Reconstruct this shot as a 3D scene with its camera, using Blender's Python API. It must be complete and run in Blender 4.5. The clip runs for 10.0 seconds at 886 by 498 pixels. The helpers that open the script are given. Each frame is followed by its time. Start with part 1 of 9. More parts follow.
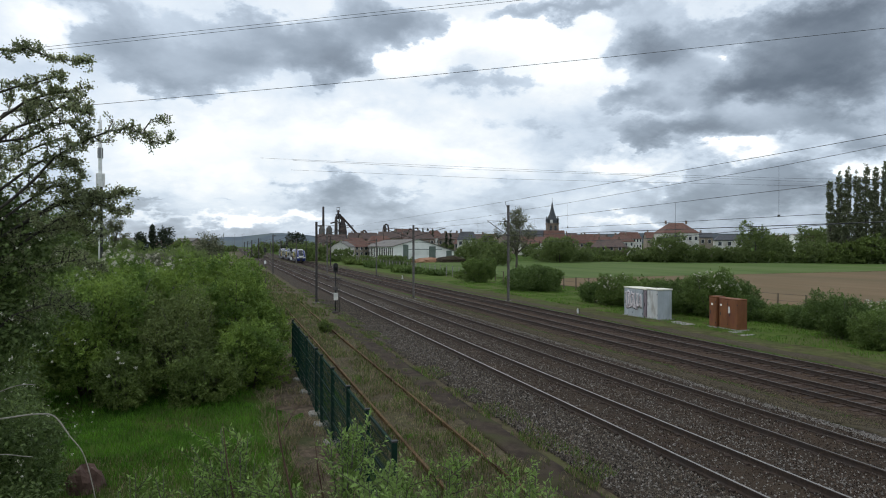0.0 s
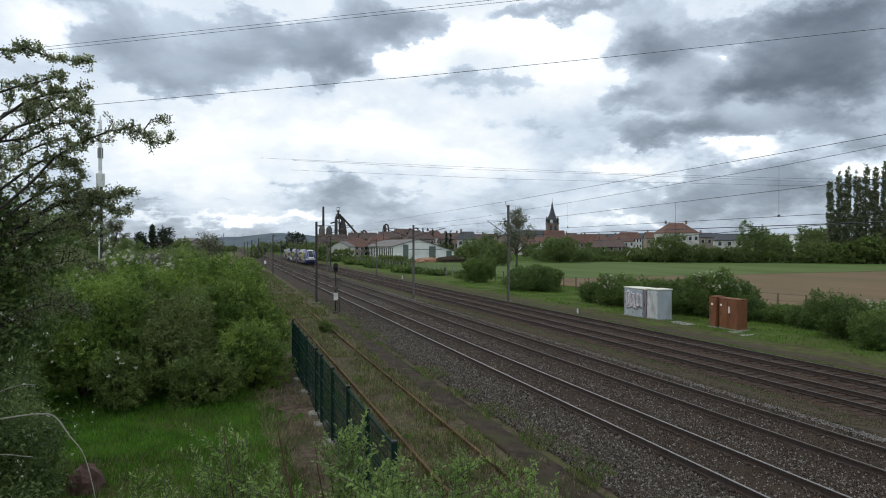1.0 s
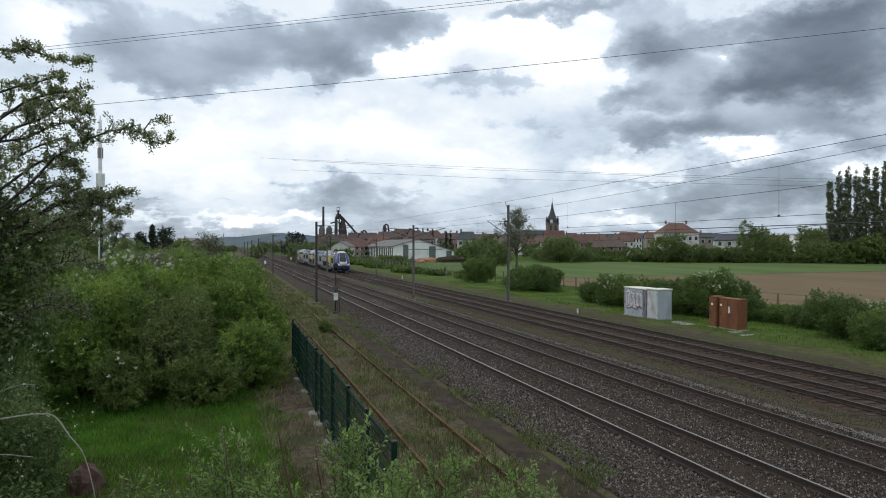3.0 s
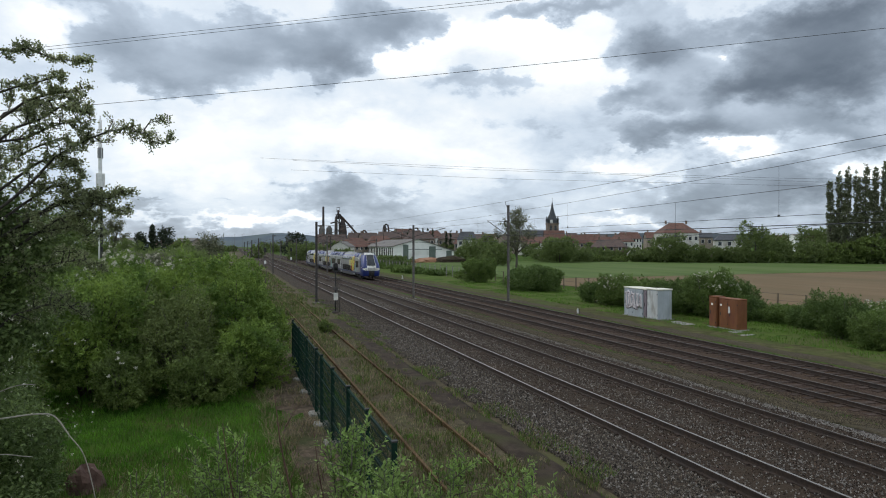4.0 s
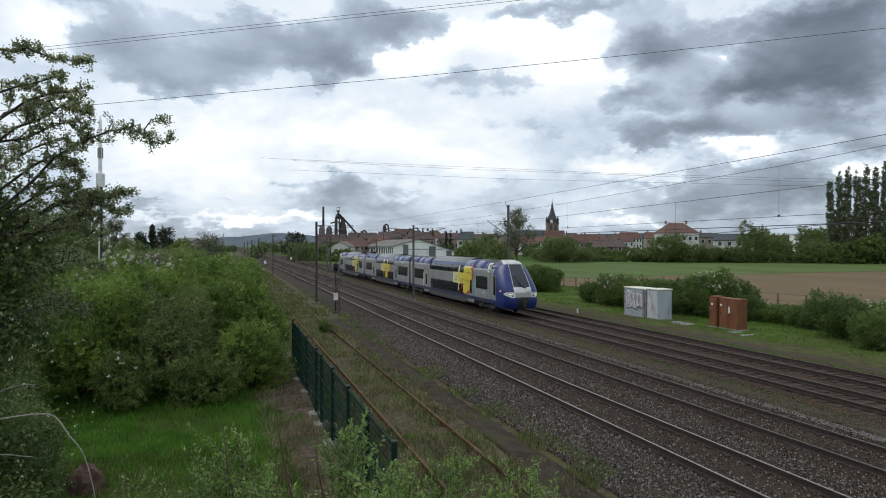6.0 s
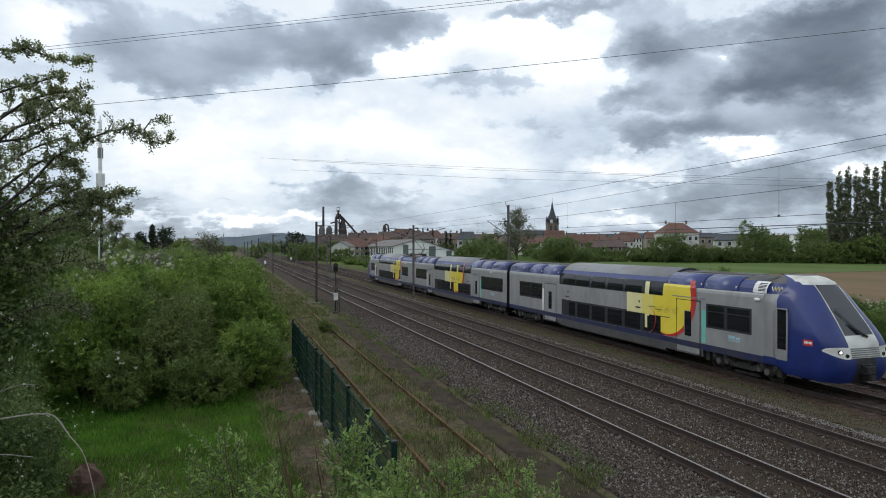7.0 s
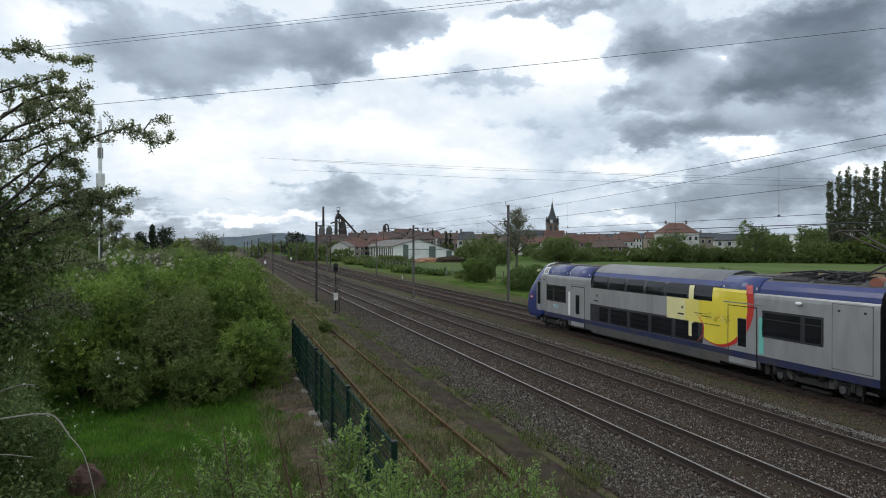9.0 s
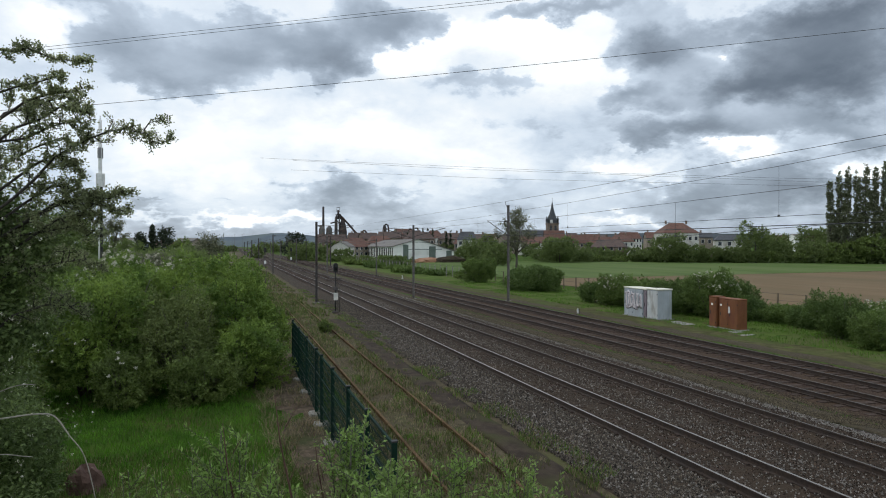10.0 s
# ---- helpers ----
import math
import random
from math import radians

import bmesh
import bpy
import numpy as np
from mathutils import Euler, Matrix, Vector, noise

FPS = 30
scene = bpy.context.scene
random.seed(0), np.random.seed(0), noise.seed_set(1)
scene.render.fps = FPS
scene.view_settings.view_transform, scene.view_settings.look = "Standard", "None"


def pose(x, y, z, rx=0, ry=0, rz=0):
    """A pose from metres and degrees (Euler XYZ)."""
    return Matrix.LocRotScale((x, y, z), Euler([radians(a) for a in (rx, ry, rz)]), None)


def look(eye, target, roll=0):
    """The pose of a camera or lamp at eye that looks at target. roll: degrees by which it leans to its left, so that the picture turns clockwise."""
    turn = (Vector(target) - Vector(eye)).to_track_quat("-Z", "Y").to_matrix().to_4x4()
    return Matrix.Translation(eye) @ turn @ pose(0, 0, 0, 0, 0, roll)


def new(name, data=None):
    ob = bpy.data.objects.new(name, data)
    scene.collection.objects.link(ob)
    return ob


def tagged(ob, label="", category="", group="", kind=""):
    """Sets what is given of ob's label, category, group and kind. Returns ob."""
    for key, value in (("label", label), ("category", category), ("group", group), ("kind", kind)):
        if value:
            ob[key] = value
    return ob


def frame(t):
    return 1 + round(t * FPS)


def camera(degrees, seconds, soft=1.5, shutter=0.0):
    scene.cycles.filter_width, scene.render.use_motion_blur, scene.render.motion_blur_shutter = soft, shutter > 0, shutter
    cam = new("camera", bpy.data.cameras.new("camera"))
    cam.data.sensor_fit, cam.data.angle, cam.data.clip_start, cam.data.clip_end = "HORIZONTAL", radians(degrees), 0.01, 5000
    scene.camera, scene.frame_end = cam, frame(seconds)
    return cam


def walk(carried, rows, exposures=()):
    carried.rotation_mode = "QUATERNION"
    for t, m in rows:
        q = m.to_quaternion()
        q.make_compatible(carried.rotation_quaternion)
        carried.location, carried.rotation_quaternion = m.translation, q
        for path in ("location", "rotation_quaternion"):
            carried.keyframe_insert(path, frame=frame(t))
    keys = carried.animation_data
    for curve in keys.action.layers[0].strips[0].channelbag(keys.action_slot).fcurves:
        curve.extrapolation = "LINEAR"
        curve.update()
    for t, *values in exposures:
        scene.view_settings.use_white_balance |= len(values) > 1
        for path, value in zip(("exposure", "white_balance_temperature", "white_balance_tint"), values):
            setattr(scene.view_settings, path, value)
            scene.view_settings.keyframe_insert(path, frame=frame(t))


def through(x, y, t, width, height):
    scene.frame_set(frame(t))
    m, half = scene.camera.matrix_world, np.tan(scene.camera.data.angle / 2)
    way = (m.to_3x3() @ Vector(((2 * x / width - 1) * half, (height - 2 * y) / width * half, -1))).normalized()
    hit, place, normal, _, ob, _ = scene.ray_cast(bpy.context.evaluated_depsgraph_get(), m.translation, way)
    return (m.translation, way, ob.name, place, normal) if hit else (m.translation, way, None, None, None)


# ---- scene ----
# z = 0 is the rail top of the nearest main line; +y runs along the railway, +x across it
cam = camera(69.5, 10.0, soft=1.0)
EYE = (0.0, 0.0, 4.9)
YAW, PITCH = 18.4, -0.30
VIEW = pose(*EYE, 90 + PITCH, 0, -YAW)
walk(cam, [(0.0, VIEW), (10.0, VIEW)], exposures=[(0.0, 0.0), (10.0, 0.0)])

# ---- sky: broken cloud cover, with the sun hidden behind it on the west side ----
SUN_AZ, SUN_EL = radians(-48.0), radians(44.0)


def make_world():
    w = bpy.data.worlds.new("cloudy_sky")
    scene.world = w
    w.use_nodes = True
    nt = w.node_tree
    nt.nodes.clear()
    N, L = nt.nodes.new, nt.links.new

    def math_node(op, a, b=None, clamp=False):
        n = N("ShaderNodeMath")
        n.operation, n.use_clamp = op, clamp
        for i, v in enumerate((a, b)):
            if v is None:
                continue
            if isinstance(v, (int, float)):
                n.inputs[i].default_value = v
            else:
                L(v, n.inputs[i])
        return n.outputs[0]

    co = N("ShaderNodeTexCoord").outputs["Generated"]
    sep = N("ShaderNodeSeparateXYZ")
    L(co, sep.inputs[0])
    dx, dy, dz = sep.outputs
    az = math_node("MULTIPLY", math_node("ARCTAN2", dx, dy), 57.29578)
    el = math_node("MULTIPLY", math_node("ARCSINE", dz), 57.29578)

    # cloud layer seen in perspective: closer to the horizon it is squeezed
    den = math_node("ADD", math_node("ABSOLUTE", dz), 0.42)
    comb = N("ShaderNodeCombineXYZ")
    L(math_node("DIVIDE", dx, den), comb.inputs[0])
    L(math_node("DIVIDE", dy, den), comb.inputs[1])
    comb.inputs[2].default_value = 3.7

    def fbm(scale, detail, rough, dist=0.0, vec=None):
        n = N("ShaderNodeTexNoise")
        n.inputs["Scale"].default_value = scale
        n.inputs["Detail"].default_value = detail
        n.inputs["Roughness"].default_value = rough
        n.inputs["Distortion"].default_value = dist
        L(vec or comb.outputs[0], n.inputs["Vector"])
        return n

    big = fbm(2.0, 7, 0.55, 0.4)
    fine = fbm(7.0, 9, 0.6, 0.3)
    soft = fbm(2.6, 5, 0.5, 0.2)
    warp = fbm(3.4, 6, 0.55)
    wsep = N("ShaderNodeSeparateColor")
    L(warp.outputs["Color"], wsep.inputs[0])
    curl = fbm(11.0, 9, 0.6)
    csep = N("ShaderNodeSeparateColor")
    L(curl.outputs["Color"], csep.inputs[0])

    def shifted(angle, wide, small, k):
        """An angle pushed about by large folds and by small billows."""
        a = math_node("ADD", angle, math_node("MULTIPLY", math_node("SUBTRACT", wsep.outputs[k], 0.5), wide))
        return math_node("ADD", a, math_node("MULTIPLY", math_node("SUBTRACT", csep.outputs[k], 0.5), small))

    azw, elw = shifted(az, 12.0, 6.0, 0), shifted(el, 6.0, 4.0, 1)

    def centred(n, k):
        return math_node("MULTIPLY", math_node("SUBTRACT", n.outputs[0], 0.5), k)

    def heap(a, e, ra, re, amount):
        """A bank of cloud round azimuth a, elevation e."""
        u = math_node("DIVIDE", math_node("SUBTRACT", azw, a), ra)
        v = math_node("DIVIDE", math_node("SUBTRACT", elw, e), re)
        r2 = math_node("ADD", math_node("MULTIPLY", u, u), math_node("MULTIPLY", v, v))
        return math_node("MULTIPLY", math_node("EXPONENT", math_node("MULTIPLY", r2, -1.0)), amount)

    # thick grey clouds: azimuth, elevation, half width, half height (degrees), amount
    grey_banks = [
        (-3.5, 15.1, 8.3, 2.1, 0.62), (5.3, 16.8, 5.3, 2.1, 0.60), (-4.4, 13.0, 5.2, 0.9, 0.45),
        (13.1, 19.6, 4.8, 1.8, 0.85), (9.2, 16.1, 3.0, 2.0, 0.75), (1.0, 18.4, 9.2, 1.2, 0.42),
        (29.2, 20.1, 7.3, 0.7, 0.80), (37.7, 16.3, 4.3, 2.3, 1.35), (35.4, 12.6, 2.8, 1.1, 0.47),
        (49.5, 15.2, 5.6, 3.3, 1.70), (47.8, 9.3, 6.5, 1.5, 0.55), (39.1, 9.4, 4.9, 1.1, 0.35), (44.8, 12.6, 5.1, 1.4, 1.35), (23.3, 14.1, 5.5, 0.8, 0.35), (33.3, 11.8, 3.3, 1.2, 0.50), (51.3, 11.6, 3.6, 1.3, 1.00),
        (48.2, 17.5, 5.0, 1.0, 0.80), (40.4, 10.2, 2.6, 1.5, 0.61), (36.3, 9.5, 3.2, 0.9, 0.41),
        (25.8, 10.6, 4.5, 1.2, 0.26), (46.2, 6.0, 3.6, 1.0, 0.61), (42.9, 3.8, 7.1, 1.8, 0.81),
        (48.5, 4.3, 2.3, 1.1, 0.54), (29.2, 4.5, 4.9, 1.1, 0.16), (22.2, 4.7, 4.0, 1.1, 0.22),
        (9.2, 5.2, 3.5, 1.7, 0.68), (-6.5, 3.9, 2.5, 0.4, 0.57), (0.1, 3.6, 3.4, 0.5, 0.42),
        (15.2, 4.2, 3.0, 1.1, 0.41), (52.2, 8.1, 2.1, 0.9, 0.47),
    ]
    # thin bright cloud: azimuth, elevation, half width, half height (degrees), amount
    thin_banks = [
        (22.2, 18.1, 9.1, 2.1, 0.45), (19.2, 19.5, 1.3, 0.7, 0.30), (29.7, 14.8, 4.4, 1.9, 0.30),
        (14.1, 16.2, 3.0, 1.4, 0.30), (43.4, 16.2, 1.1, 0.9, 0.75), (-2.6, 7.7, 8.4, 3.1, 0.45),
        (11.1, 9.9, 8.0, 2.4, 0.40), (19.2, 7.3, 6.1, 1.8, 0.30), (42.5, 7.7, 1.8, 0.6, 0.80),
        (50.4, 5.7, 2.2, 0.8, 0.60), (33.6, 6.6, 3.3, 1.4, 0.70), (38.8, 5.0, 0.6, 1.0, 0.30),
        (1.0, 2.3, 3.9, 0.4, 0.70), (6.5, 2.3, 1.5, 0.5, 0.60), (-6.9, 2.4, 2.1, 0.4, 0.30),
        (-13.2, 16.5, 3.3, 1.6, 0.35), (51.5, 10.0, 1.8, 0.5, 0.25), (34.0, 2.3, 3.3, 0.4, 0.30),
    ]
    thick = math_node("ADD", centred(big, 1.1), centred(fine, 0.75))
    for h in grey_banks:
        thick = math_node("ADD", thick, heap(*h))
    light = math_node("ADD", math_node("ADD", centred(soft, 0.7), centred(fine, 0.45)), 0.70)
    # the far cloud base is seen through more air
    low = math_node("EXPONENT", math_node("MULTIPLY", math_node("MULTIPLY", el, el), -0.012))
    light = math_node("SUBTRACT", light, math_node("MULTIPLY", low, 0.16))
    for h in thin_banks:
        light = math_node("ADD", light, heap(*h))
        thick = math_node("SUBTRACT", thick, heap(h[0], h[1], h[2], h[3], h[4] * 0.55))
    edge = N("ShaderNodeMapRange")
    edge.interpolation_type = "SMOOTHSTEP"
    L(thick, edge.inputs[0])
    edge.inputs["From Min"].default_value, edge.inputs["From Max"].default_value = 0.11, 0.29
    body = math_node("SUBTRACT", 0.63, math_node("MULTIPLY", thick, 0.36))
    body = math_node("ADD", body, math_node("ADD", centred(soft, 0.5), centred(fine, 0.22)))
    blend = N("ShaderNodeMix")
    L(edge.outputs[0], blend.inputs[0])
    L(light, blend.inputs[2])
    L(body, blend.inputs[3])
    tone = math_node("ADD", blend.outputs[0], 0.0, clamp=True)

    ramp = N("ShaderNodeValToRGB")
    L(tone, ramp.inputs[0])
    els = ramp.color_ramp.elements
    stops = [(0.0, (0.124, 0.155, 0.197)), (0.26, (0.229, 0.275, 0.336)), (0.4, (0.325, 0.39, 0.471)), (0.5, (0.468, 0.55, 0.652)), (0.58, (0.63, 0.73, 0.849)), (0.7, (0.802, 0.89, 0.983)), (0.84, (0.936, 0.99, 1.035)), (1.0, (1.098, 1.15, 1.18))]
    els[0].position, els[0].color = stops[0][0], (*stops[0][1], 1)
    els[1].position, els[1].color = stops[-1][0], (*stops[-1][1], 1)
    for p, c in stops[1:-1]:
        e = els.new(p)
        e.color = (*c, 1)

    sky = N("ShaderNodeTexSky")
    sky.sky_type, sky.sun_disc = "NISHITA", False
    sky.sun_elevation, sky.sun_rotation = SUN_EL, SUN_AZ
    dim = N("ShaderNodeMix")
    dim.data_type, dim.blend_type = "RGBA", "MULTIPLY"
    dim.inputs[0].default_value = 1.0
    L(sky.outputs[0], dim.inputs[6])
    dim.inputs[7].default_value = (0.10, 0.10, 0.10, 1)
    mix = N("ShaderNodeMix")
    mix.data_type = "RGBA"
    mix.inputs[0].default_value = 0.93
    L(dim.outputs[2], mix.inputs[6])
    L(ramp.outputs[0], mix.inputs[7])
    bg = N("ShaderNodeBackground")
    bg.inputs["Strength"].default_value = 1.0
    L(mix.outputs[2], bg.inputs[0])
    out = N("ShaderNodeOutputWorld")
    L(bg.outputs[0], out.inputs[0])


make_world()
sun = new("sun", bpy.data.lights.new("sun", "SUN"))
sun.data.energy, sun.data.angle, sun.data.color = 0.65, radians(28), (1.0, 0.96, 0.9)
sun.matrix_world = look((0, 0, 60), (-math.sin(SUN_AZ) * 60, -math.cos(SUN_AZ) * 60, 60 - 60 * math.tan(SUN_EL)))

# ---- materials ----
def _coords(nt, space="Object"):
    return nt.nodes.new("ShaderNodeTexCoord").outputs[space]


def surface(name, a, b, scale=4.0, rough=0.8, metal=0.0, bump=0.3, bump_scale=40.0, grime=None, grime_scale=0.6,
            vary=0.0, island=False, spec=0.5, stretch=None, detail=6.0, cut=(0.35, 0.65), depth=0.02, coat=0.0):
    """Two tones mixed by noise, a third in large stains, fine relief; vary: brightness spread from piece to piece."""
    m = bpy.data.materials.new(name)
    m.use_nodes = True
    nt = m.node_tree
    N, L = nt.nodes.new, nt.links.new
    bs = nt.nodes["Principled BSDF"]
    co = _coords(nt)
    if stretch:
        mp = N("ShaderNodeMapping")
        mp.inputs["Scale"].default_value = stretch
        L(co, mp.inputs[0])
        co = mp.outputs[0]
    n1 = N("ShaderNodeTexNoise")
    n1.inputs["Scale"].default_value, n1.inputs["Detail"].default_value = scale, detail
    L(co, n1.inputs["Vector"])
    r = N("ShaderNodeValToRGB")
    r.color_ramp.elements[0].position, r.color_ramp.elements[1].position = cut
    r.color_ramp.elements[0].color, r.color_ramp.elements[1].color = (*a, 1), (*b, 1)
    L(n1.outputs[0], r.inputs[0])
    col = r.outputs[0]
    if grime:
        n2 = N("ShaderNodeTexNoise")
        n2.inputs["Scale"].default_value, n2.inputs["Detail"].default_value = grime_scale, 5
        L(co, n2.inputs["Vector"])
        r2 = N("ShaderNodeValToRGB")
        r2.color_ramp.elements[0].position, r2.color_ramp.elements[1].position = 0.48, 0.68
        L(n2.outputs[0], r2.inputs[0])
        mx = N("ShaderNodeMix")
        mx.data_type = "RGBA"
        L(r2.outputs[0], mx.inputs[0])
        L(col, mx.inputs[6])
        mx.inputs[7].default_value = (*grime, 1)
        col = mx.outputs[2]
    if vary:
        if island:
            rnd = N("ShaderNodeNewGeometry").outputs["Random Per Island"]
        else:
            rnd = N("ShaderNodeObjectInfo").outputs["Random"]
        mr = N("ShaderNodeMapRange")
        mr.inputs["To Min"].default_value, mr.inputs["To Max"].default_value = 1 - vary, 1 + vary
        L(rnd, mr.inputs[0])
        hs = N("ShaderNodeHueSaturation")
        L(mr.outputs[0], hs.inputs["Value"])
        L(col, hs.inputs["Color"])
        col = hs.outputs[0]
    L(col, bs.inputs["Base Color"])
    bs.inputs["Roughness"].default_value, bs.inputs["Metallic"].default_value = rough, metal
    bs.inputs["Specular IOR Level"].default_value = spec
    bs.inputs["Coat Weight"].default_value, bs.inputs["Coat Roughness"].default_value = coat, 0.12
    if bump:
        n3 = N("ShaderNodeTexNoise")
        n3.inputs["Scale"].default_value, n3.inputs["Detail"].default_value = bump_scale, 4
        L(co, n3.inputs["Vector"])
        bp = N("ShaderNodeBump")
        bp.inputs["Strength"].default_value, bp.inputs["Distance"].default_value = bump, depth
        L(n3.outputs[0], bp.inputs["Height"])
        L(bp.outputs[0], bs.inputs["Normal"])
    return m


def foliage(name, a, b, vary=0.35, rough=0.6, through=0.3):
    """Leaves: tone per leaf, larger light and dark clumps, some light let through."""
    m = surface(name, a, b, scale=0.9, rough=rough, bump=0, vary=vary, island=True, detail=3, spec=0.3)
    nt = m.node_tree
    bs = nt.nodes["Principled BSDF"]
    tr = nt.nodes.new("ShaderNodeBsdfTranslucent")
    mx = nt.nodes.new("ShaderNodeMixShader")
    mx.inputs[0].default_value = through
    col = bs.inputs["Base Color"].links[0].from_socket
    nt.links.new(col, tr.inputs[0])
    nt.links.new(bs.outputs[0], mx.inputs[1])
    nt.links.new(tr.outputs[0], mx.inputs[2])
    nt.links.new(mx.outputs[0], nt.nodes["Material Output"].inputs[0])
    return m


def glow(name, c, strength):
    m = bpy.data.materials.new(name)
    m.use_nodes = True
    bs = m.node_tree.nodes["Principled BSDF"]
    bs.inputs["Base Color"].default_value = (*c, 1)
    bs.inputs["Emission Color"].default_value = (*c, 1)
    bs.inputs["Emission Strength"].default_value = strength
    return m


M = {}
M["verge_blade"] = foliage("verge_grass_blade", (0.076, 0.146, 0.018), (0.122, 0.216, 0.030), 0.3)
M["verge_turf"] = surface("verge_turf", (0.066, 0.102, 0.020), (0.096, 0.142, 0.030), 0.7, 0.95, bump=0.8, bump_scale=18, grime=(0.105, 0.112, 0.045), grime_scale=0.3, spec=0.05, depth=0.06)
M["dry_turf"] = surface("dry_olive_turf", (0.062, 0.062, 0.026), (0.108, 0.104, 0.048), 2.2, 0.95, bump=0.8, bump_scale=16, grime=(0.075, 0.098, 0.028), grime_scale=0.6, spec=0.05, depth=0.05)
M["grass"] = surface("grass_soil", (0.034, 0.072, 0.010), (0.066, 0.122, 0.018), 1.3, 0.95, bump=0.8, bump_scale=18, grime=(0.082, 0.082, 0.030), grime_scale=0.35, spec=0.05, depth=0.06)
M["blade"] = foliage("grass_blade", (0.052, 0.140, 0.010), (0.105, 0.245, 0.020), 0.4)
M["straw"] = foliage("dry_stalk", (0.20, 0.16, 0.09), (0.34, 0.28, 0.17), 0.3)
M["cane"] = surface("pale_dry_cane", (0.24, 0.22, 0.18), (0.36, 0.33, 0.28), 12.0, 0.8, bump=0.2)
M["weed"] = foliage("weed_leaf", (0.060, 0.082, 0.020), (0.115, 0.140, 0.040), 0.35)
M["soil"] = surface("dark_soil", (0.035, 0.026, 0.020), (0.066, 0.050, 0.037), 3.0, 0.95, bump=0.7, bump_scale=25, grime=(0.055, 0.055, 0.024), grime_scale=0.8, spec=0.1)
M["scrub"] = surface("dry_bank", (0.065, 0.050, 0.036), (0.14, 0.105, 0.075), 5.0, 0.95, bump=0.9, bump_scale=14, grime=(0.045, 0.062, 0.018), grime_scale=0.7, spec=0.1, depth=0.05)
M["ballast"] = surface("ballast_gravel", (0.017, 0.013, 0.009), (0.076, 0.057, 0.043), 17.0, 0.95, bump=1.0, bump_scale=13, grime=(0.056, 0.040, 0.027), grime_scale=0.5, spec=0.15, detail=3, depth=0.05)
M["ballast_mid"] = surface("ballast_mossy", (0.040, 0.031, 0.022), (0.110, 0.089, 0.064), 15.0, 0.95, bump=1.0, bump_scale=12, grime=(0.062, 0.054, 0.028), grime_scale=0.45, spec=0.1, detail=3, depth=0.05)
M["stone"] = surface("ballast_stone", (0.024, 0.0195, 0.015), (0.114, 0.096, 0.077), 30.0, 0.9, bump=0.2, vary=0.85, island=True, spec=0.2)
M["stone_brown"] = surface("rusty_ballast_stone", (0.027, 0.018, 0.013), (0.076, 0.055, 0.041), 30.0, 0.95, bump=0.2, vary=0.75, island=True, spec=0.15)
M["stone_mossy"] = surface("mossy_stone", (0.046, 0.038, 0.025), (0.120, 0.100, 0.068), 30.0, 0.95, bump=0.2, vary=0.6, island=True, spec=0.1)
M["rail_top"] = surface("polished_steel", (0.24, 0.225, 0.205), (0.32, 0.30, 0.28), 9.0, 0.44, 0.7, bump=0.02, spec=0.4)
M["rail_side"] = surface("rusty_rail", (0.030, 0.020, 0.015), (0.058, 0.038, 0.027), 12.0, 0.85, bump=0.3, bump_scale=60, grime=(0.04, 0.03, 0.026), grime_scale=1.5)
M["rust"] = surface("orange_rust", (0.100, 0.064, 0.034), (0.165, 0.108, 0.058), 10.0, 0.95, bump=0.3, bump_scale=50, grime=(0.06, 0.034, 0.02), spec=0.1)
M["sleeper"] = surface("weathered_sleeper", (0.047, 0.032, 0.027), (0.092, 0.067, 0.055), 8.0, 0.95, bump=0.4, bump_scale=40, vary=0.25, grime=(0.050, 0.038, 0.030), spec=0.15)
M["ballast_rust"] = surface("rusty_ballast", (0.028, 0.017, 0.013), (0.092, 0.061, 0.044), 17.0, 0.95, bump=1.0, bump_scale=13, grime=(0.066, 0.042, 0.026), grime_scale=0.5, spec=0.15, detail=3, depth=0.05)
M["concrete"] = surface("pale_concrete", (0.21, 0.20, 0.18), (0.33, 0.32, 0.29), 6.0, 0.9, bump=0.3, bump_scale=50, grime=(0.22, 0.21, 0.19))
M["pole"] = surface("galvanised_steel", (0.115, 0.105, 0.098), (0.19, 0.175, 0.165), 5.0, 0.75, 0.1, bump=0.1, grime=(0.12, 0.10, 0.085))
M["pole_dark"] = surface("weathered_dark_steel", (0.06, 0.056, 0.052), (0.11, 0.10, 0.095), 5.0, 0.75, 0.2, bump=0.1, grime=(0.09, 0.06, 0.045))
M["wire"] = surface("copper_wire", (0.05, 0.055, 0.055), (0.09, 0.09, 0.085), 3.0, 0.6, 0.4, bump=0)
M["black"] = surface("black_plastic", (0.012, 0.012, 0.012), (0.028, 0.028, 0.028), 6.0, 0.6, bump=0.1)
M["green_paint"] = surface("dark_green_fence_paint", (0.004, 0.022, 0.014), (0.008, 0.034, 0.022), 5.0, 0.85, 0.0, bump=0.08, grime=(0.008, 0.022, 0.018), spec=0.2)
M["grey_box"] = surface("grey_enamel", (0.36, 0.40, 0.43), (0.46, 0.50, 0.53), 3.0, 0.55, 0.1, bump=0.08, grime=(0.30, 0.33, 0.34), grime_scale=1.6, stretch=(1, 1, 0.3))
M["pale_door"] = surface("weathered_pale_enamel", (0.50, 0.52, 0.52), (0.62, 0.63, 0.62), 3.0, 0.6, 0.05, bump=0.1, grime=(0.34, 0.33, 0.30), grime_scale=2.4, stretch=(1, 1, 0.35))
